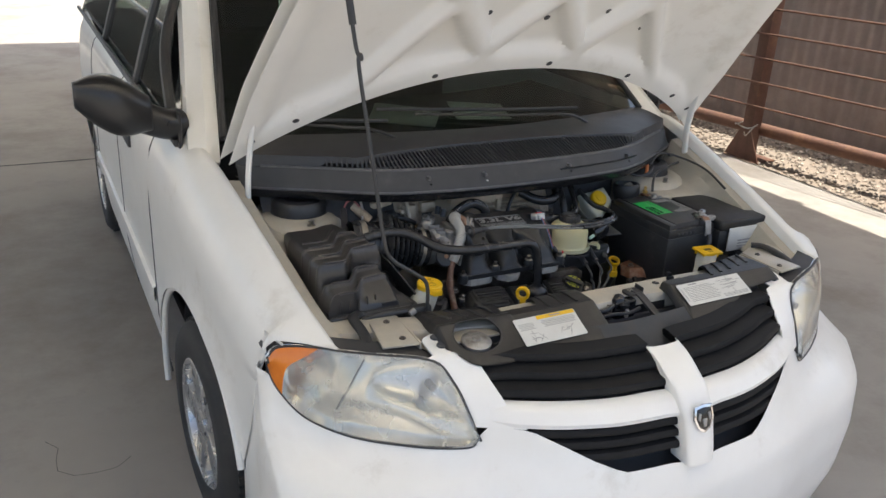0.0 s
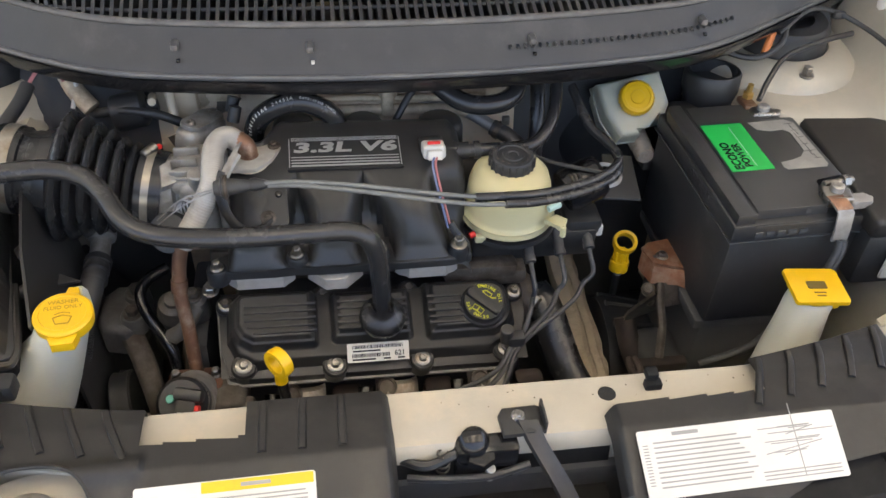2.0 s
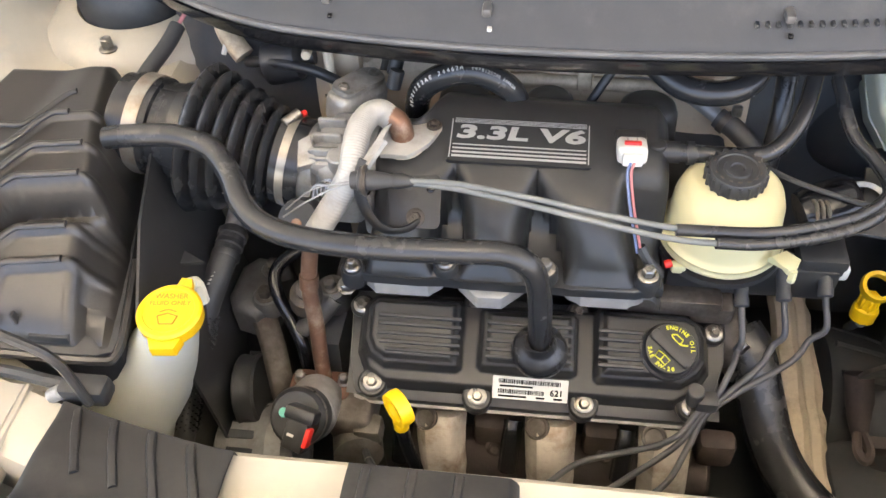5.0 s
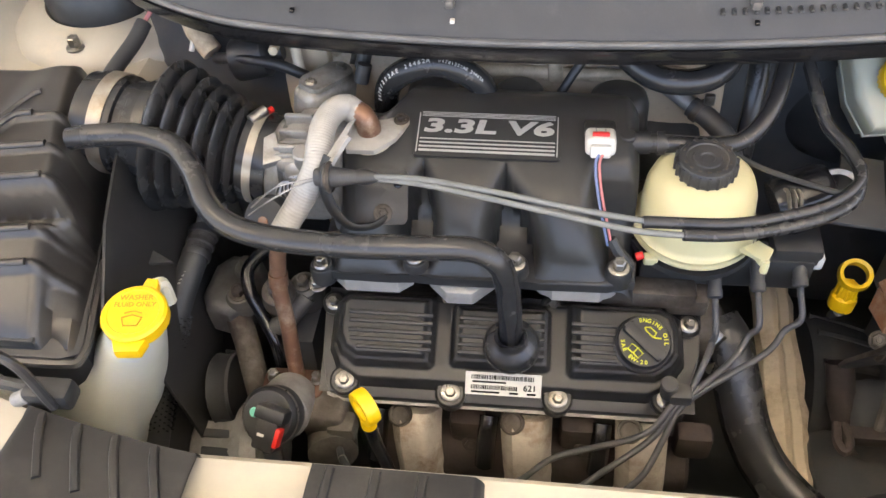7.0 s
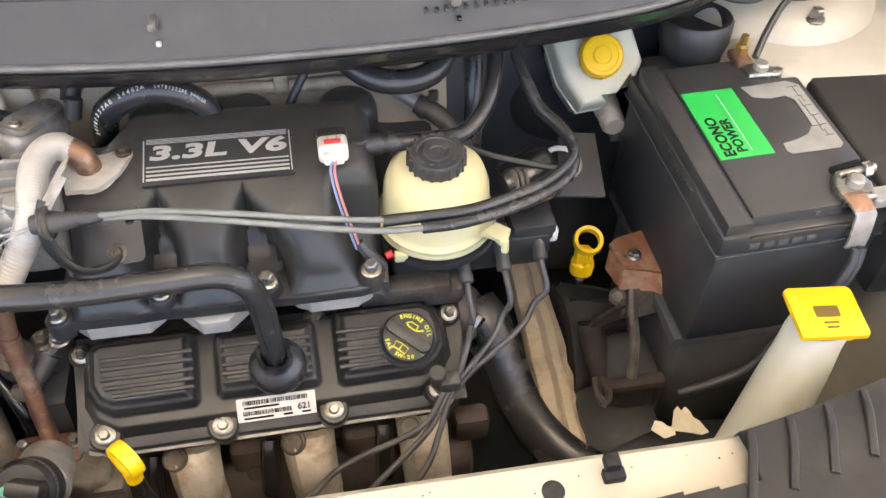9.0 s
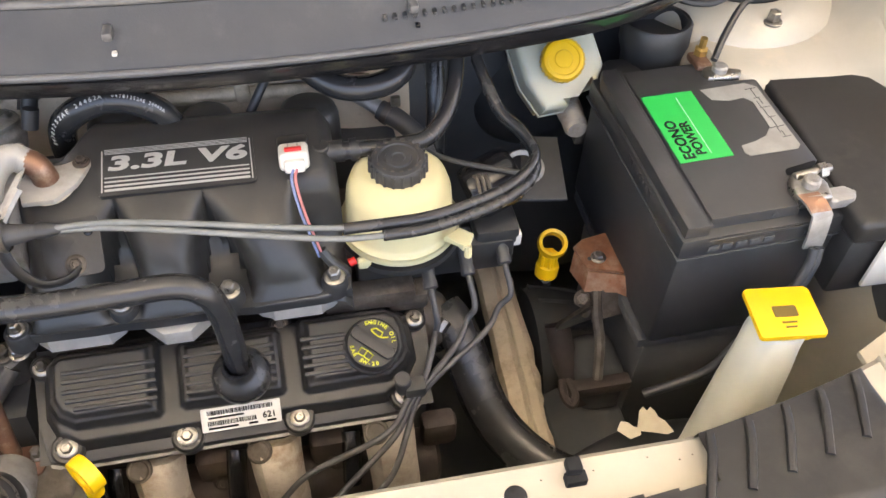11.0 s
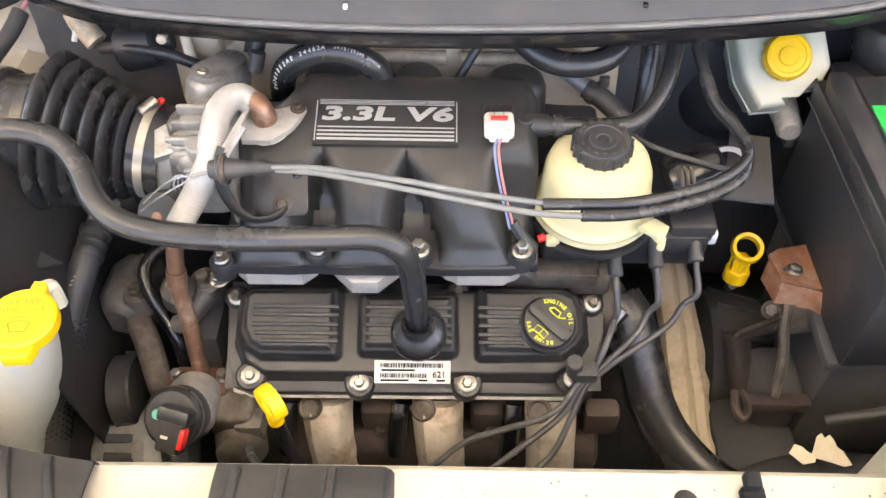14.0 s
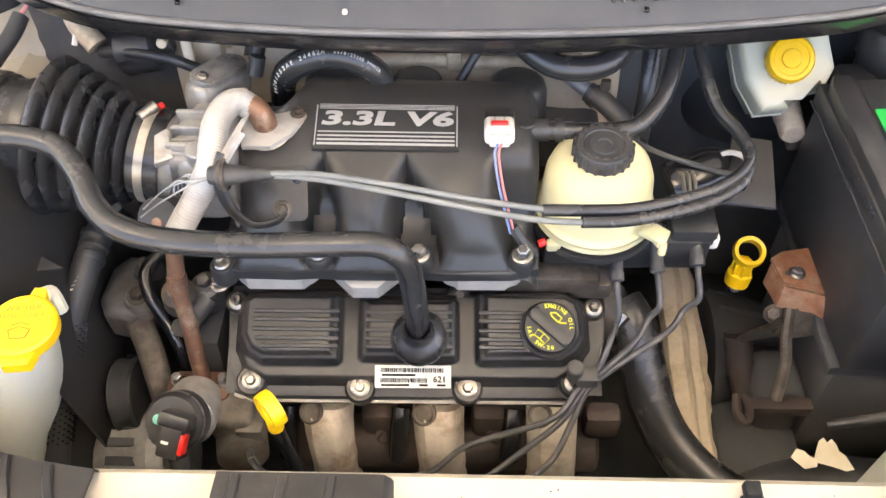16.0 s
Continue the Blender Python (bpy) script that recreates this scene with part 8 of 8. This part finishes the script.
    part("clamp_nut", lathe((0, 0, 0), (1, 0.1, 0), [(0, 0), (0.009, 0), (0.009, 0.010), (0, 0.011)], 6, m=C @ pose(0.018, 0.017, 0.018)), ZINC, n)
    part("clamp_ear", prism(round_rect(0.034, 0.020, 0.008, cx=0.030, cy=-0.016), 0.002, 0.014, 0.004, 3, m=C), ALU, n, "white corroded clamp ear")
    part("strap", sheet([[C @ Vector((x + o, y, z)) for o in (-0.012, 0.012)] for x, y, z in ((-0.010, -0.010, 0.018), (-0.006, -0.026, 0.016), (0.0, -0.036, 0.006), (0.002, -0.040, -0.020), (0.002, -0.042, -0.040))], 0.003), ALU, n, "flat tinned strap with an orange stain")
    part("stain", sheet([[C @ Vector((x + o, y, z)) for o in (-0.0122, 0.0122)] for x, y, z in ((-0.010, -0.012, 0.0186), (-0.006, -0.0265, 0.0166), (-0.002, -0.034, 0.010))], 0.0006), COPPER, n)
    for k in range(2):
        part("lead", tube([C @ Vector(p) for p in ((0.000 + 0.006 * k, -0.046, -0.036), (-0.006 + 0.006 * k, -0.056, -0.056), (-0.030 + 0.010 * k, -0.068, -0.10), (-0.065 + 0.012 * k, -0.074, -0.15), (-0.10 + 0.014 * k, -0.080, -0.20), (-0.17, -0.075, -0.235))], 0.0060, 10, 6), DULL, n)
    g = thing("battery_clamp", "zinc rear battery clamp with a brass nut", "clamp", (0.555, 0.875, 1.0))
    G = R @ pose(0.052, 0.102, 0.197)
    part("clamp", prism([(-0.020, -0.012), (0.020, -0.016), (0.030, -0.006), (0.024, 0.010), (-0.014, 0.014), (-0.022, 0.004)], 0.0, 0.016, 0.004, 3, m=G), ZINC, g)
    part("post", lathe((0, 0, 0), (0, 0, 1), [(0.0105, 0), (0.0095, 0.022), (0.007, 0.024), (0, 0.024)], 18, m=G), ALU, g)
    part("plate", box((-0.014, 0.026, 0.012), (0.022, 0.034, 0.010), 0.003, m=G), COPPER, g)
    part("nut", lathe((0, 0, 0), (0, 0, 1), [(0.009, 0), (0.009, 0.009), (0.005, 0.011), (0.005, 0.024), (0, 0.024)], 6, m=G @ pose(-0.010, 0.036, 0.016)), surface("brass_nut", (0.55, 0.36, 0.12), rough=0.35, metal=0.8), g, "brass nut")
    # tray and hold-down
    tr = thing("battery_tray", "dark grimy battery tray", "tray", (0.49, 0.74, 0.78))
    part("tray", box((0.505, 0.770, 0.785), (0.196, 0.27, 0.018), 0.004), DEEP, tr)
    part("support", box((0.50, 0.75, 0.66), (0.16, 0.22, 0.24), 0.01), DEEP, tr)
    # duct sleeve behind the battery
    d = thing("air_duct", "dull black round duct behind the battery", "duct", (0.46, 0.93, 1.0))
    part("duct", lathe((0.500, 0.955, 0.985), (0.0, 0.1, 1), [(0.040, -0.12), (0.040, 0.0), (0.046, 0.02), (0.046, 0.046), (0.043, 0.05), (0.038, 0.05), (0.036, 0.03), (0, 0.03)], 30), BLACK, d)
    part("bracket", box((0.455, 0.925, 0.96), (0.05, 0.06, 0.05), 0.01), BLACK, d)


battery()


def fuse_box():
    t = thing("fuse_box", "black fuse box with a grey-labelled front face", "fuse box", (0.70, 0.74, 0.88))
    R = pose(0.702, 0.735, 0.885, 0, 0, -1)
    part("base", box((0, 0, 0.04), (0.185, 0.26, 0.09), 0.006, m=R), BLACK, t)
    part("lid", box((0, 0, 0.103), (0.195, 0.272, 0.034), 0.008, 3, m=R), SHIELD, t)
    part("front_plate", box((0.015, -0.1385, 0.055), (0.150, 0.006, 0.080), 0.003, m=R), LABEL, t, "grey-white front plate")
    b = BM()
    for k in range(3):
        box((0.018, -0.142, 0.050 - 0.010 * k), (0.075, 0.001, 0.004), 0, bm=b, m=R)
    part("plate_print", b, INK, t)
    part("latch_knob", lathe(R @ Vector((0.062, -0.1415, 0.045)), (0, -1, 0), [(0.006, 0), (0.006, 0.004), (0, 0.005)], 12), BLACK, t)
    part("latch_tab", box((-0.098, -0.06, 0.10), (0.012, 0.03, 0.03), 0.003, m=R), BLACK, t)


fuse_box()


def coolant_bottle():
    t = thing("coolant_bottle", "milky coolant bottle with a square yellow cap", "bottle", (0.49, 0.53, 0.82))
    rows = []
    for x, y, z, w, d in ((0.462, 0.500, 0.72, 0.040, 0.034), (0.468, 0.506, 0.78, 0.038, 0.033), (0.482, 0.522, 0.85, 0.033, 0.031), (0.493, 0.533, 0.89, 0.030, 0.029), (0.498, 0.540, 0.918, 0.028, 0.028), (0.506, 0.546, 0.935, 0.027, 0.027)):
        rows.append([(x + w * math.cos(a) * abs(math.cos(a)) ** -0.25, y + d * math.sin(a) * abs(math.sin(a)) ** -0.25, z) for a in [2 * math.pi * (j + 0.37) / 28 for j in range(28)]])
    part("body", sheet(rows, 0.002, closed=True), MILKY, t)
    m = pose(0.509, 0.550, 0.938, 0, 0, -6)
    cap = part("cap", prism(round_rect(0.072, 0.064, 0.004), 0, 0.006, 0.002, m=m), YELLOW, t, "square yellow cap")
    part("cap_symbol", prism(round_rect(0.026, 0.014, 0.002), 0.0061, 0.0068, m=m), surface("dark_yellow_relief", (0.13, 0.085, 0.015), rough=0.5), cap)
    b = BM()
    for k in range(2):
        box((0.0, -0.014 - 0.006 * k, 0.0064), (0.016 - 0.004 * k, 0.0018, 0.0010), 0, bm=b, m=m)
    part("cap_marks", b, bpy.data.materials["dark_yellow_relief"], cap)
    part("cap_skirt", prism(round_rect(0.058, 0.052, 0.008), -0.012, 0.0, m=m), YELLOW, cap)


coolant_bottle()


def washer_bottle():
    t = thing("washer_bottle", "milky washer fluid bottle with a yellow flip cap", "bottle", (-0.49, 0.57, 0.80))
    rows = []
    for x, y, z, r in ((-0.575, 0.545, 0.70, 0.070), (-0.565, 0.548, 0.77, 0.066), (-0.535, 0.556, 0.82, 0.066), (-0.508, 0.564, 0.865, 0.056), (-0.482, 0.563, 0.905, 0.044), (-0.460, 0.560, 0.94, 0.034), (-0.448, 0.558, 0.968, 0.031)):
        rows.append([(x + r * math.cos(a), y + r * math.sin(a), z) for a in [2 * math.pi * j / 32 for j in range(32)]])
    part("neck", sheet(rows, 0.002, closed=True), MILKY, t)
    nrm = Vector((0.05, -0.06, 1.0)).normalized()
    ax = (Vector((1, 0.12, 0)) - nrm * nrm.x).normalized()
    f = Matrix.Translation((-0.446, 0.560, 0.974)) @ Matrix((ax, nrm.cross(ax), nrm)).transposed().to_4x4() @ Matrix.Scale(0.87, 4)
    cap = part("cap", lathe((0, 0, 0), (0, 0, 1), [(0.035, -0.012), (0.038, -0.010), (0.039, 0.0), (0.039, 0.006), (0.036, 0.009), (0.031, 0.0095), (0.030, 0.0085), (0.0, 0.0085)], 40, m=f), YELLOW, t, "yellow flip cap marked for washer fluid")
    part("cap_tab", prism([(-0.020, -0.034), (0.020, -0.034), (0.014, -0.050), (-0.014, -0.050)], -0.012, 0.003, 0.002, m=f), YELLOW, cap)
    part("cap_hinge", prism([(-0.002, 0.034), (0.020, 0.034), (0.018, 0.050), (0.004, 0.052)], -0.006, 0.004, 0.002, m=f), YELLOW, cap)
    part("hinge_arm", tube([f @ Vector((0.014, 0.046, -0.004)), f @ Vector((0.018, 0.052, -0.012)), f @ Vector((0.020, 0.046, -0.04))], 0.008, 8, 3), MILKY, t)
    relief = surface("moulded_yellow_relief", (0.33, 0.19, 0.008), rough=0.5)
    lettering("WASHER", 0.0100, f @ pose(0, 0.020, 0.0086), relief, cap, 0.0003)
    lettering("FLUID ONLY", 0.0088, f @ pose(0, 0.010, 0.0086), relief, cap, 0.0003)
    b = BM()
    tube([(-0.012, -0.008, 0.0088), (0, -0.004, 0.0088), (0.012, -0.008, 0.0088), (0.008, -0.019, 0.0088), (-0.008, -0.019, 0.0088), (-0.012, -0.008, 0.0088)], 0.0008, 6, 1, b, f)
    tube([(-0.010, -0.002, 0.0088), (0, 0.001, 0.0088), (0.010, -0.002, 0.0088)], 0.0007, 6, 3, b, f)
    part("cap_symbol", b, relief, cap)


washer_bottle()


def filter_box():
    """Air filter housing: a stepped lid with pressed ridges over a plain tray."""
    t = thing("air_filter_box", "black plastic air filter housing with ridged lid", "air filter", (-0.63, 0.66, 0.90))
    def left(y):
        return lerp(y, (0.528, 0.60, 0.80, 0.87), (-0.724, -0.738, -0.752, -0.742))
    def right(y):
        return lerp(y, (0.528, 0.594, 0.638, 0.654, 0.712, 0.748, 0.852, 0.87), (-0.546, -0.552, -0.560, -0.543, -0.560, -0.572, -0.598, -0.606))
    def foot(y):
        return lerp(y, (0.528, 0.56, 0.645, 0.661, 0.75, 0.87), (-0.506, -0.514, -0.532, -0.538, -0.556, -0.592))
    def shift(x):
        """The terraces jog back towards the engine side."""
        return 0.058 * ease((x + 0.672) / 0.050) + 0.15 * max(0.0, x + 0.62)
    ridges = (0.700, 0.648, 0.602, 0.566, 0.527)
    def height(x, y):
        s = y - shift(x)
        z = lerp(s, (0.527, 0.574, 0.579, 0.588, 0.594, 0.602, 0.70, 0.90), (1.000, 1.014, 1.006, 1.007, 1.049, 1.053, 1.058, 1.050))
        for r in ridges:
            z += 0.006 * math.exp(-((s - r) / 0.0055) ** 4)
        if s < 0.527:
            base = 0.527 + shift(x)
            z = 0.957 + (z - 0.957) * max(0.0, (y - 0.528) / max(0.004, base - 0.528)) ** 0.8
        return z + 0.006 * ease((x + 0.672) / 0.050)
    nx, ny = 64, 150
    rows = []
    for j in range(ny + 1):
        y = 0.528 + 0.342 * j / ny
        x0, x1, xf = left(y), right(y), foot(y)
        row = [(x0 - 0.010, y, 0.955), (x0 - 0.004, y, 0.985)]
        for i in range(nx + 1):
            u = i / nx - 0.06 * math.sin(2 * math.pi * i / nx)
            x = x0 + (x1 - x0) * u
            e = min(x - x0, x1 - x, (0.87 - y) * 0.7)
            row.append((x, y, height(x, y) - 0.012 * (1 - min(1.0, e / 0.012)) ** 2.2))
        zt = row[-1][2]
        rows.append(row + [(x1 + (xf - x1) * 0.10 + 0.002, y, zt - 0.012), (x1 + (xf - x1) * 0.75, y, 0.955 + (zt - 0.955) * 0.25), (xf, y, 0.948)])
    first = [(x, y - 0.003, 0.950) for x, y, z in rows[0]]
    last = [(x, y + 0.004, 0.950) for x, y, z in rows[-1]]
    lid = part("lid", sheet([first] + rows + [last], 0.002), FILTERLID, t, "ridged black lid", sharp=50)
    for r in ridges + (0.748,):
        pts = []
        for i in range(33):
            x = -0.735 + 0.225 * i / 32
            y = r + shift(x)
            if y < 0.85 and left(y) + 0.016 < x < right(y) - (0.010 if r < 0.66 else 0.030):
                pts.append((x, y, height(x, y) + 0.0012))
        if len(pts) > 3:
            part("ridge", tube(pts, 0.0042, 10, 2, flat=0.8), FILTERLID, lid)
    # short flutes at the corner of the front wall
    for k in range(5):
        x = -0.704 + 0.024 * k
        part("flute", box((x, 0.5265 + 0.012 * ease((k - 2) / 2), 0.972), (0.004, 0.007, 0.028), 0.001), FILTERLID, lid)
    rim = [(-0.734, 0.517), (-0.520, 0.517), (-0.504, 0.524), (-0.503, 0.536), (-0.545, 0.70), (-0.585, 0.87), (-0.60, 0.878), (-0.755, 0.878), (-0.768, 0.86)]
    part("rim", prism(rim, 0.938, 0.951, 0.003), BLACK, t)
    part("rim_lip", tube([(-0.735, 0.516, 0.945), (-0.62, 0.515, 0.945), (-0.520, 0.515, 0.945), (-0.503, 0.523, 0.945), (-0.507, 0.56, 0.945), (-0.53, 0.65, 0.945)], 0.0055, 8, 6), FILTERLID, t)
    part("tray", prism([(x * 0.97 - 0.018, 0.69 + (y - 0.69) * 0.94) for x, y in rim], 0.80, 0.938), BLACK, t)
    part("front_tab", box((-0.573, 0.534, 0.958), (0.046, 0.016, 0.014), 0.003), BLACK, t)
    # clips and the snorkel tab on the engine side
    part("clip", tube([(-0.535, 0.700, 0.955), (-0.520, 0.705, 0.962), (-0.508, 0.695, 0.955), (-0.505, 0.675, 0.935)], 0.012, 12, 6, flat=0.55), FILTERLID, t)
    part("side_fin", prism([(-0.52, 0.70), (-0.455, 0.665), (-0.52, 0.655)], 0.93, 0.934, 0.001), BLACK, t)
    part("side_wall", sheet([[(-0.535, 0.80, 1.03), (-0.512, 0.66, 1.0), (-0.490, 0.56, 0.96)], [(-0.50, 0.80, 0.92), (-0.475, 0.66, 0.90), (-0.462, 0.56, 0.87)], [(-0.485, 0.80, 0.75), (-0.462, 0.66, 0.72), (-0.455, 0.56, 0.70)]], 0.004), BLACK, t)
    part("clip_loop", tube([(-0.548, 0.640, 0.945), (-0.530, 0.640, 0.940), (-0.512, 0.655, 0.938), (-0.503, 0.672, 0.935)], 0.0085, 10, 6), FILTERLID, t)


filter_box()


def loose_bits():
    # rusty bracket by the transmission dipstick
    b = thing("rusty_bracket", "rust-brown steel bracket with a bolt beside the battery", "bracket", (0.402, 0.736, 0.75))
    part("plate", prism([(0.360, 0.772), (0.374, 0.782), (0.424, 0.792), (0.440, 0.718), (0.430, 0.710), (0.407, 0.722), (0.367, 0.734)], 0.822, 0.827, 0.001), RUST, b)
    part("fold", sheet([[(0.362, 0.766, 0.823), (0.370, 0.732, 0.823), (0.407, 0.720, 0.823), (0.432, 0.709, 0.823)], [(0.358, 0.758, 0.795), (0.366, 0.722, 0.795), (0.404, 0.711, 0.798), (0.42, 0.696, 0.80)]], 0.003), RUST, b)
    part("bolt", bolt_mesh(Matrix.Translation((0.386, 0.748, 0.827)), 0.007, 0.010, 0.008), ZINC, b)
    part("slot", prism(round_rect(0.012, 0.006, 0.002, cx=0.378, cy=0.748), 0.8271, 0.8276), DEEP, b)
    m = thing("shift_mount", "grimy steel shift cable mount in the dark", "mount", (0.36, 0.66, 0.6))
    part("fin", prism([(0.0, 0.0), (0.055, 0.005), (0.05, 0.04), (0.012, 0.10), (0.0, 0.07)], -0.003, 0.003, 0.001, m=pose(0.365, 0.70, 0.795, -70, 20, 10)), IRON, m)
    part("pin", rod((0.365, 0.708, 0.77), (0.385, 0.708, 0.76), 0.010, 14), IRON, m)
    part("casting", box((0.392, 0.690, 0.640), (0.07, 0.09, 0.10), 0.024, 3), DEEP, m)
    part("link", tube([(0.378, 0.715, 0.80), (0.374, 0.690, 0.78), (0.376, 0.668, 0.75), (0.370, 0.640, 0.71)], 0.007, 8, 5), IRON, m)
    part("stay", prism([(0.0, 0.0), (0.040, 0.006), (0.036, 0.036), (0.020, 0.052), (0.006, 0.034)], -0.002, 0.002, 0.001, m=pose(0.372, 0.690, 0.770, 52, 8, 4)), IRON, m, "bent grey steel stay")
    part("nut", bolt_mesh(frame_to((0.362, 0.716, 0.786), (-0.3, -0.5, 0.8)), 0.009, 0.012, 0.012), IRON, m)
    part("rust_bar", box((0.376, 0.640, 0.692), (0.085, 0.020, 0.022), 0.006, m=None), DARKRUST, m)
    part("rust_loop", tube([(0.326, 0.650, 0.700), (0.322, 0.625, 0.702), (0.328, 0.612, 0.702), (0.336, 0.625, 0.702), (0.334, 0.650, 0.700)], 0.006, 8, 4), DARKRUST, m)
    part("lower_case", box((0.37, 0.62, 0.54), (0.12, 0.16, 0.16), 0.03), DEEP, m)
    # torn card fallen on the lower pipe
    card = BM()
    prism([(-0.002, 0.006), (0.006, 0.016), (0.014, 0.013), (0.020, 0.006), (0.028, 0.002), (0.026, -0.006), (0.012, -0.008)], 0, 0.0012, m=pose(0.375, 0.560, 0.702, 20, -8, 0), bm=card)
    prism([(0.026, -0.002), (0.030, 0.010), (0.034, 0.022), (0.040, 0.026), (0.044, 0.020), (0.050, 0.024), (0.055, 0.018), (0.058, 0.010), (0.066, 0.004), (0.076, -0.012), (0.066, -0.014), (0.048, -0.008)], 0, 0.0012, m=pose(0.373, 0.562, 0.704, 34, 4, 4), bm=card)
    lone("torn_card", card, PAPER, "torn scrap of cream card lying in the bay", "scrap")
    lp = thing("front_duct", "dull black lower duct along the radiator", "duct", (0.42, 0.5, 0.6))
    part("duct", tube([(0.30, 0.53, 0.64), (0.40, 0.56, 0.652), (0.50, 0.56, 0.65), (0.60, 0.53, 0.64)], 0.03, 14, 6, flat=0.6), DULL, lp)
    # wiring over the right strut tower
    w = thing("strut_wiring", "thin black wires drooping over the strut tower", "wire", (0.6, 0.95, 1.05))
    part("wire", tube([(0.49, 0.99, 1.08), (0.52, 0.955, 1.065), (0.56, 0.94, 1.065), (0.60, 0.955, 1.08), (0.62, 0.99, 1.10)], 0.005, 8, 6), BLACK, w)
    part("wire", tube([(0.54, 0.87, 1.03), (0.565, 0.90, 1.05), (0.60, 0.93, 1.07), (0.66, 0.945, 1.085), (0.72, 0.96, 1.09)], 0.0045, 8, 6), BLACK, w)
    part("wire", tube([(0.60, 0.97, 1.09), (0.66, 0.99, 1.12), (0.72, 0.95, 1.11), (0.755, 0.86, 1.09), (0.76, 0.76, 1.05)], 0.004, 8, 6), BLACK, w)
    part("orange_lead", tube([(0.57, 0.945, 1.068), (0.585, 0.965, 1.09), (0.60, 0.99, 1.10)], 0.006, 8, 4), surface("orange_lead", (0.5, 0.16, 0.05), rough=0.5), w)
    part("wire_clip", box((0.695, 0.975, 1.115), (0.02, 0.012, 0.012), 0.003), BLACK, w)
    # harness by the left strut tower
    h = thing("strut_harness", "taped sensor lead beside the strut tower", "wire", (-0.56, 0.90, 1.04))
    part("taped", tube([(-0.575, 0.845, 1.035), (-0.565, 0.875, 1.045), (-0.552, 0.915, 1.055), (-0.545, 0.94, 1.065)], 0.010, 10, 5), DULL, h)
    part("bare", tube([(-0.545, 0.94, 1.065), (-0.53, 0.955, 1.08), (-0.51, 0.958, 1.085), (-0.495, 0.94, 1.07)], 0.0028, 6, 5), WIREPINK, h)
    part("loop", tube([(-0.49, 0.93, 1.03), (-0.482, 0.95, 1.06), (-0.485, 0.975, 1.085), (-0.495, 0.99, 1.10)], 0.0035, 6, 5), PALE, h)
    part("elbow", tube([(-0.50, 0.975, 1.06), (-0.485, 0.95, 1.045), (-0.465, 0.935, 1.025)], 0.014, 12, 4), HEATSHIELD, h)
    f = thing("front_harness", "dark taped connector near the filter box", "wire", (-0.50, 0.47, 0.94))
    part("plug", box((-0.510, 0.475, 0.955), (0.05, 0.026, 0.026), 0.006, m=None), BLACK, f)
    part("lead", tube([(-0.53, 0.478, 0.955), (-0.56, 0.482, 0.955), (-0.60, 0.49, 0.95), (-0.66, 0.50, 0.94)], 0.007, 8, 6), DULL, f)
    part("pin", rod((-0.545, 0.466, 0.952), (-0.53, 0.468, 0.960), 0.008, 10), ALU, f)
    # shadowed filler behind the engine
    g = thing("rear_bank", "dark rear bank of the engine with grimy fittings", "engine part", (-0.1, 0.95, 0.8))
    part("cover", box((-0.08, 0.93, 0.90), (0.46, 0.10, 0.08), 0.02, 3), DEEP, g)
    part("duct", tube([(-0.36, 0.93, 0.96), (-0.30, 0.955, 0.99), (-0.26, 0.96, 1.03)], 0.016, 10, 5), IRON, g)
    part("fitting", box((-0.33, 0.965, 1.03), (0.07, 0.04, 0.07), 0.012), HEATSHIELD, g)
    part("fitting", box((-0.41, 0.99, 1.02), (0.08, 0.04, 0.09), 0.012), HEATSHIELD, g)
    part("vent_cap", lathe((-0.245, 0.965, 1.06), (0.1, -0.3, 1), [(0.010, -0.02), (0.010, 0.0), (0.007, 0.006), (0, 0.006)], 14), BLACK, g)


loose_bits()


def far_things():
    """What shows beyond the carport, past the van's side."""
    v = thing("parked_truck", "dark parked truck far behind the minivan", "truck", (-2.6, 13.4, 0))
    part("body", box((-2.75, 13.8, 0.95), (2.0, 3.8, 0.9), 0.12, 3), surface("dark_truck_paint", (0.03, 0.03, 0.032), rough=0.3), v)
    for x, y in ((-1.85, 12.6), (-3.65, 12.6), (-1.85, 15.2), (-3.65, 15.2)):
        part("tyre", lathe((x, y, 0.38), (1, 0, 0), [(0.2, -0.12), (0.36, -0.11), (0.38, -0.06), (0.38, 0.06), (0.36, 0.11), (0.2, 0.12)], 30), TYRE, v)
    p = thing("lumber_pile", "brown timber and scrap heap in the sun", "scrap heap", (0.0, 19.0, 0))
    rnd = random.Random(9)
    wood = surface("weathered_timber", (0.30, 0.17, 0.10), (0.20, 0.11, 0.065), rough=0.8, bump=0.2)
    for k in range(14):
        part("plank", box((0, 0, 0), (rnd.uniform(1.2, 2.4), 0.16, 0.08), 0.01, m=pose(rnd.uniform(-1.6, 0.6), 19 + rnd.uniform(-0.5, 0.5), 0.08 + 0.07 * (k // 2), rnd.uniform(-4, 4), rnd.uniform(-4, 4), rnd.uniform(-20, 20))), wood, p)
    lone("dry_twig", tube([(-1.62, 8.3, 0.0), (-1.60, 8.2, 0.2), (-1.66, 8.15, 0.36), (-1.75, 8.1, 0.46)], 0.006, 6, 4), DEEP, "thin bent wire standing on the slab", "wire")


far_things()
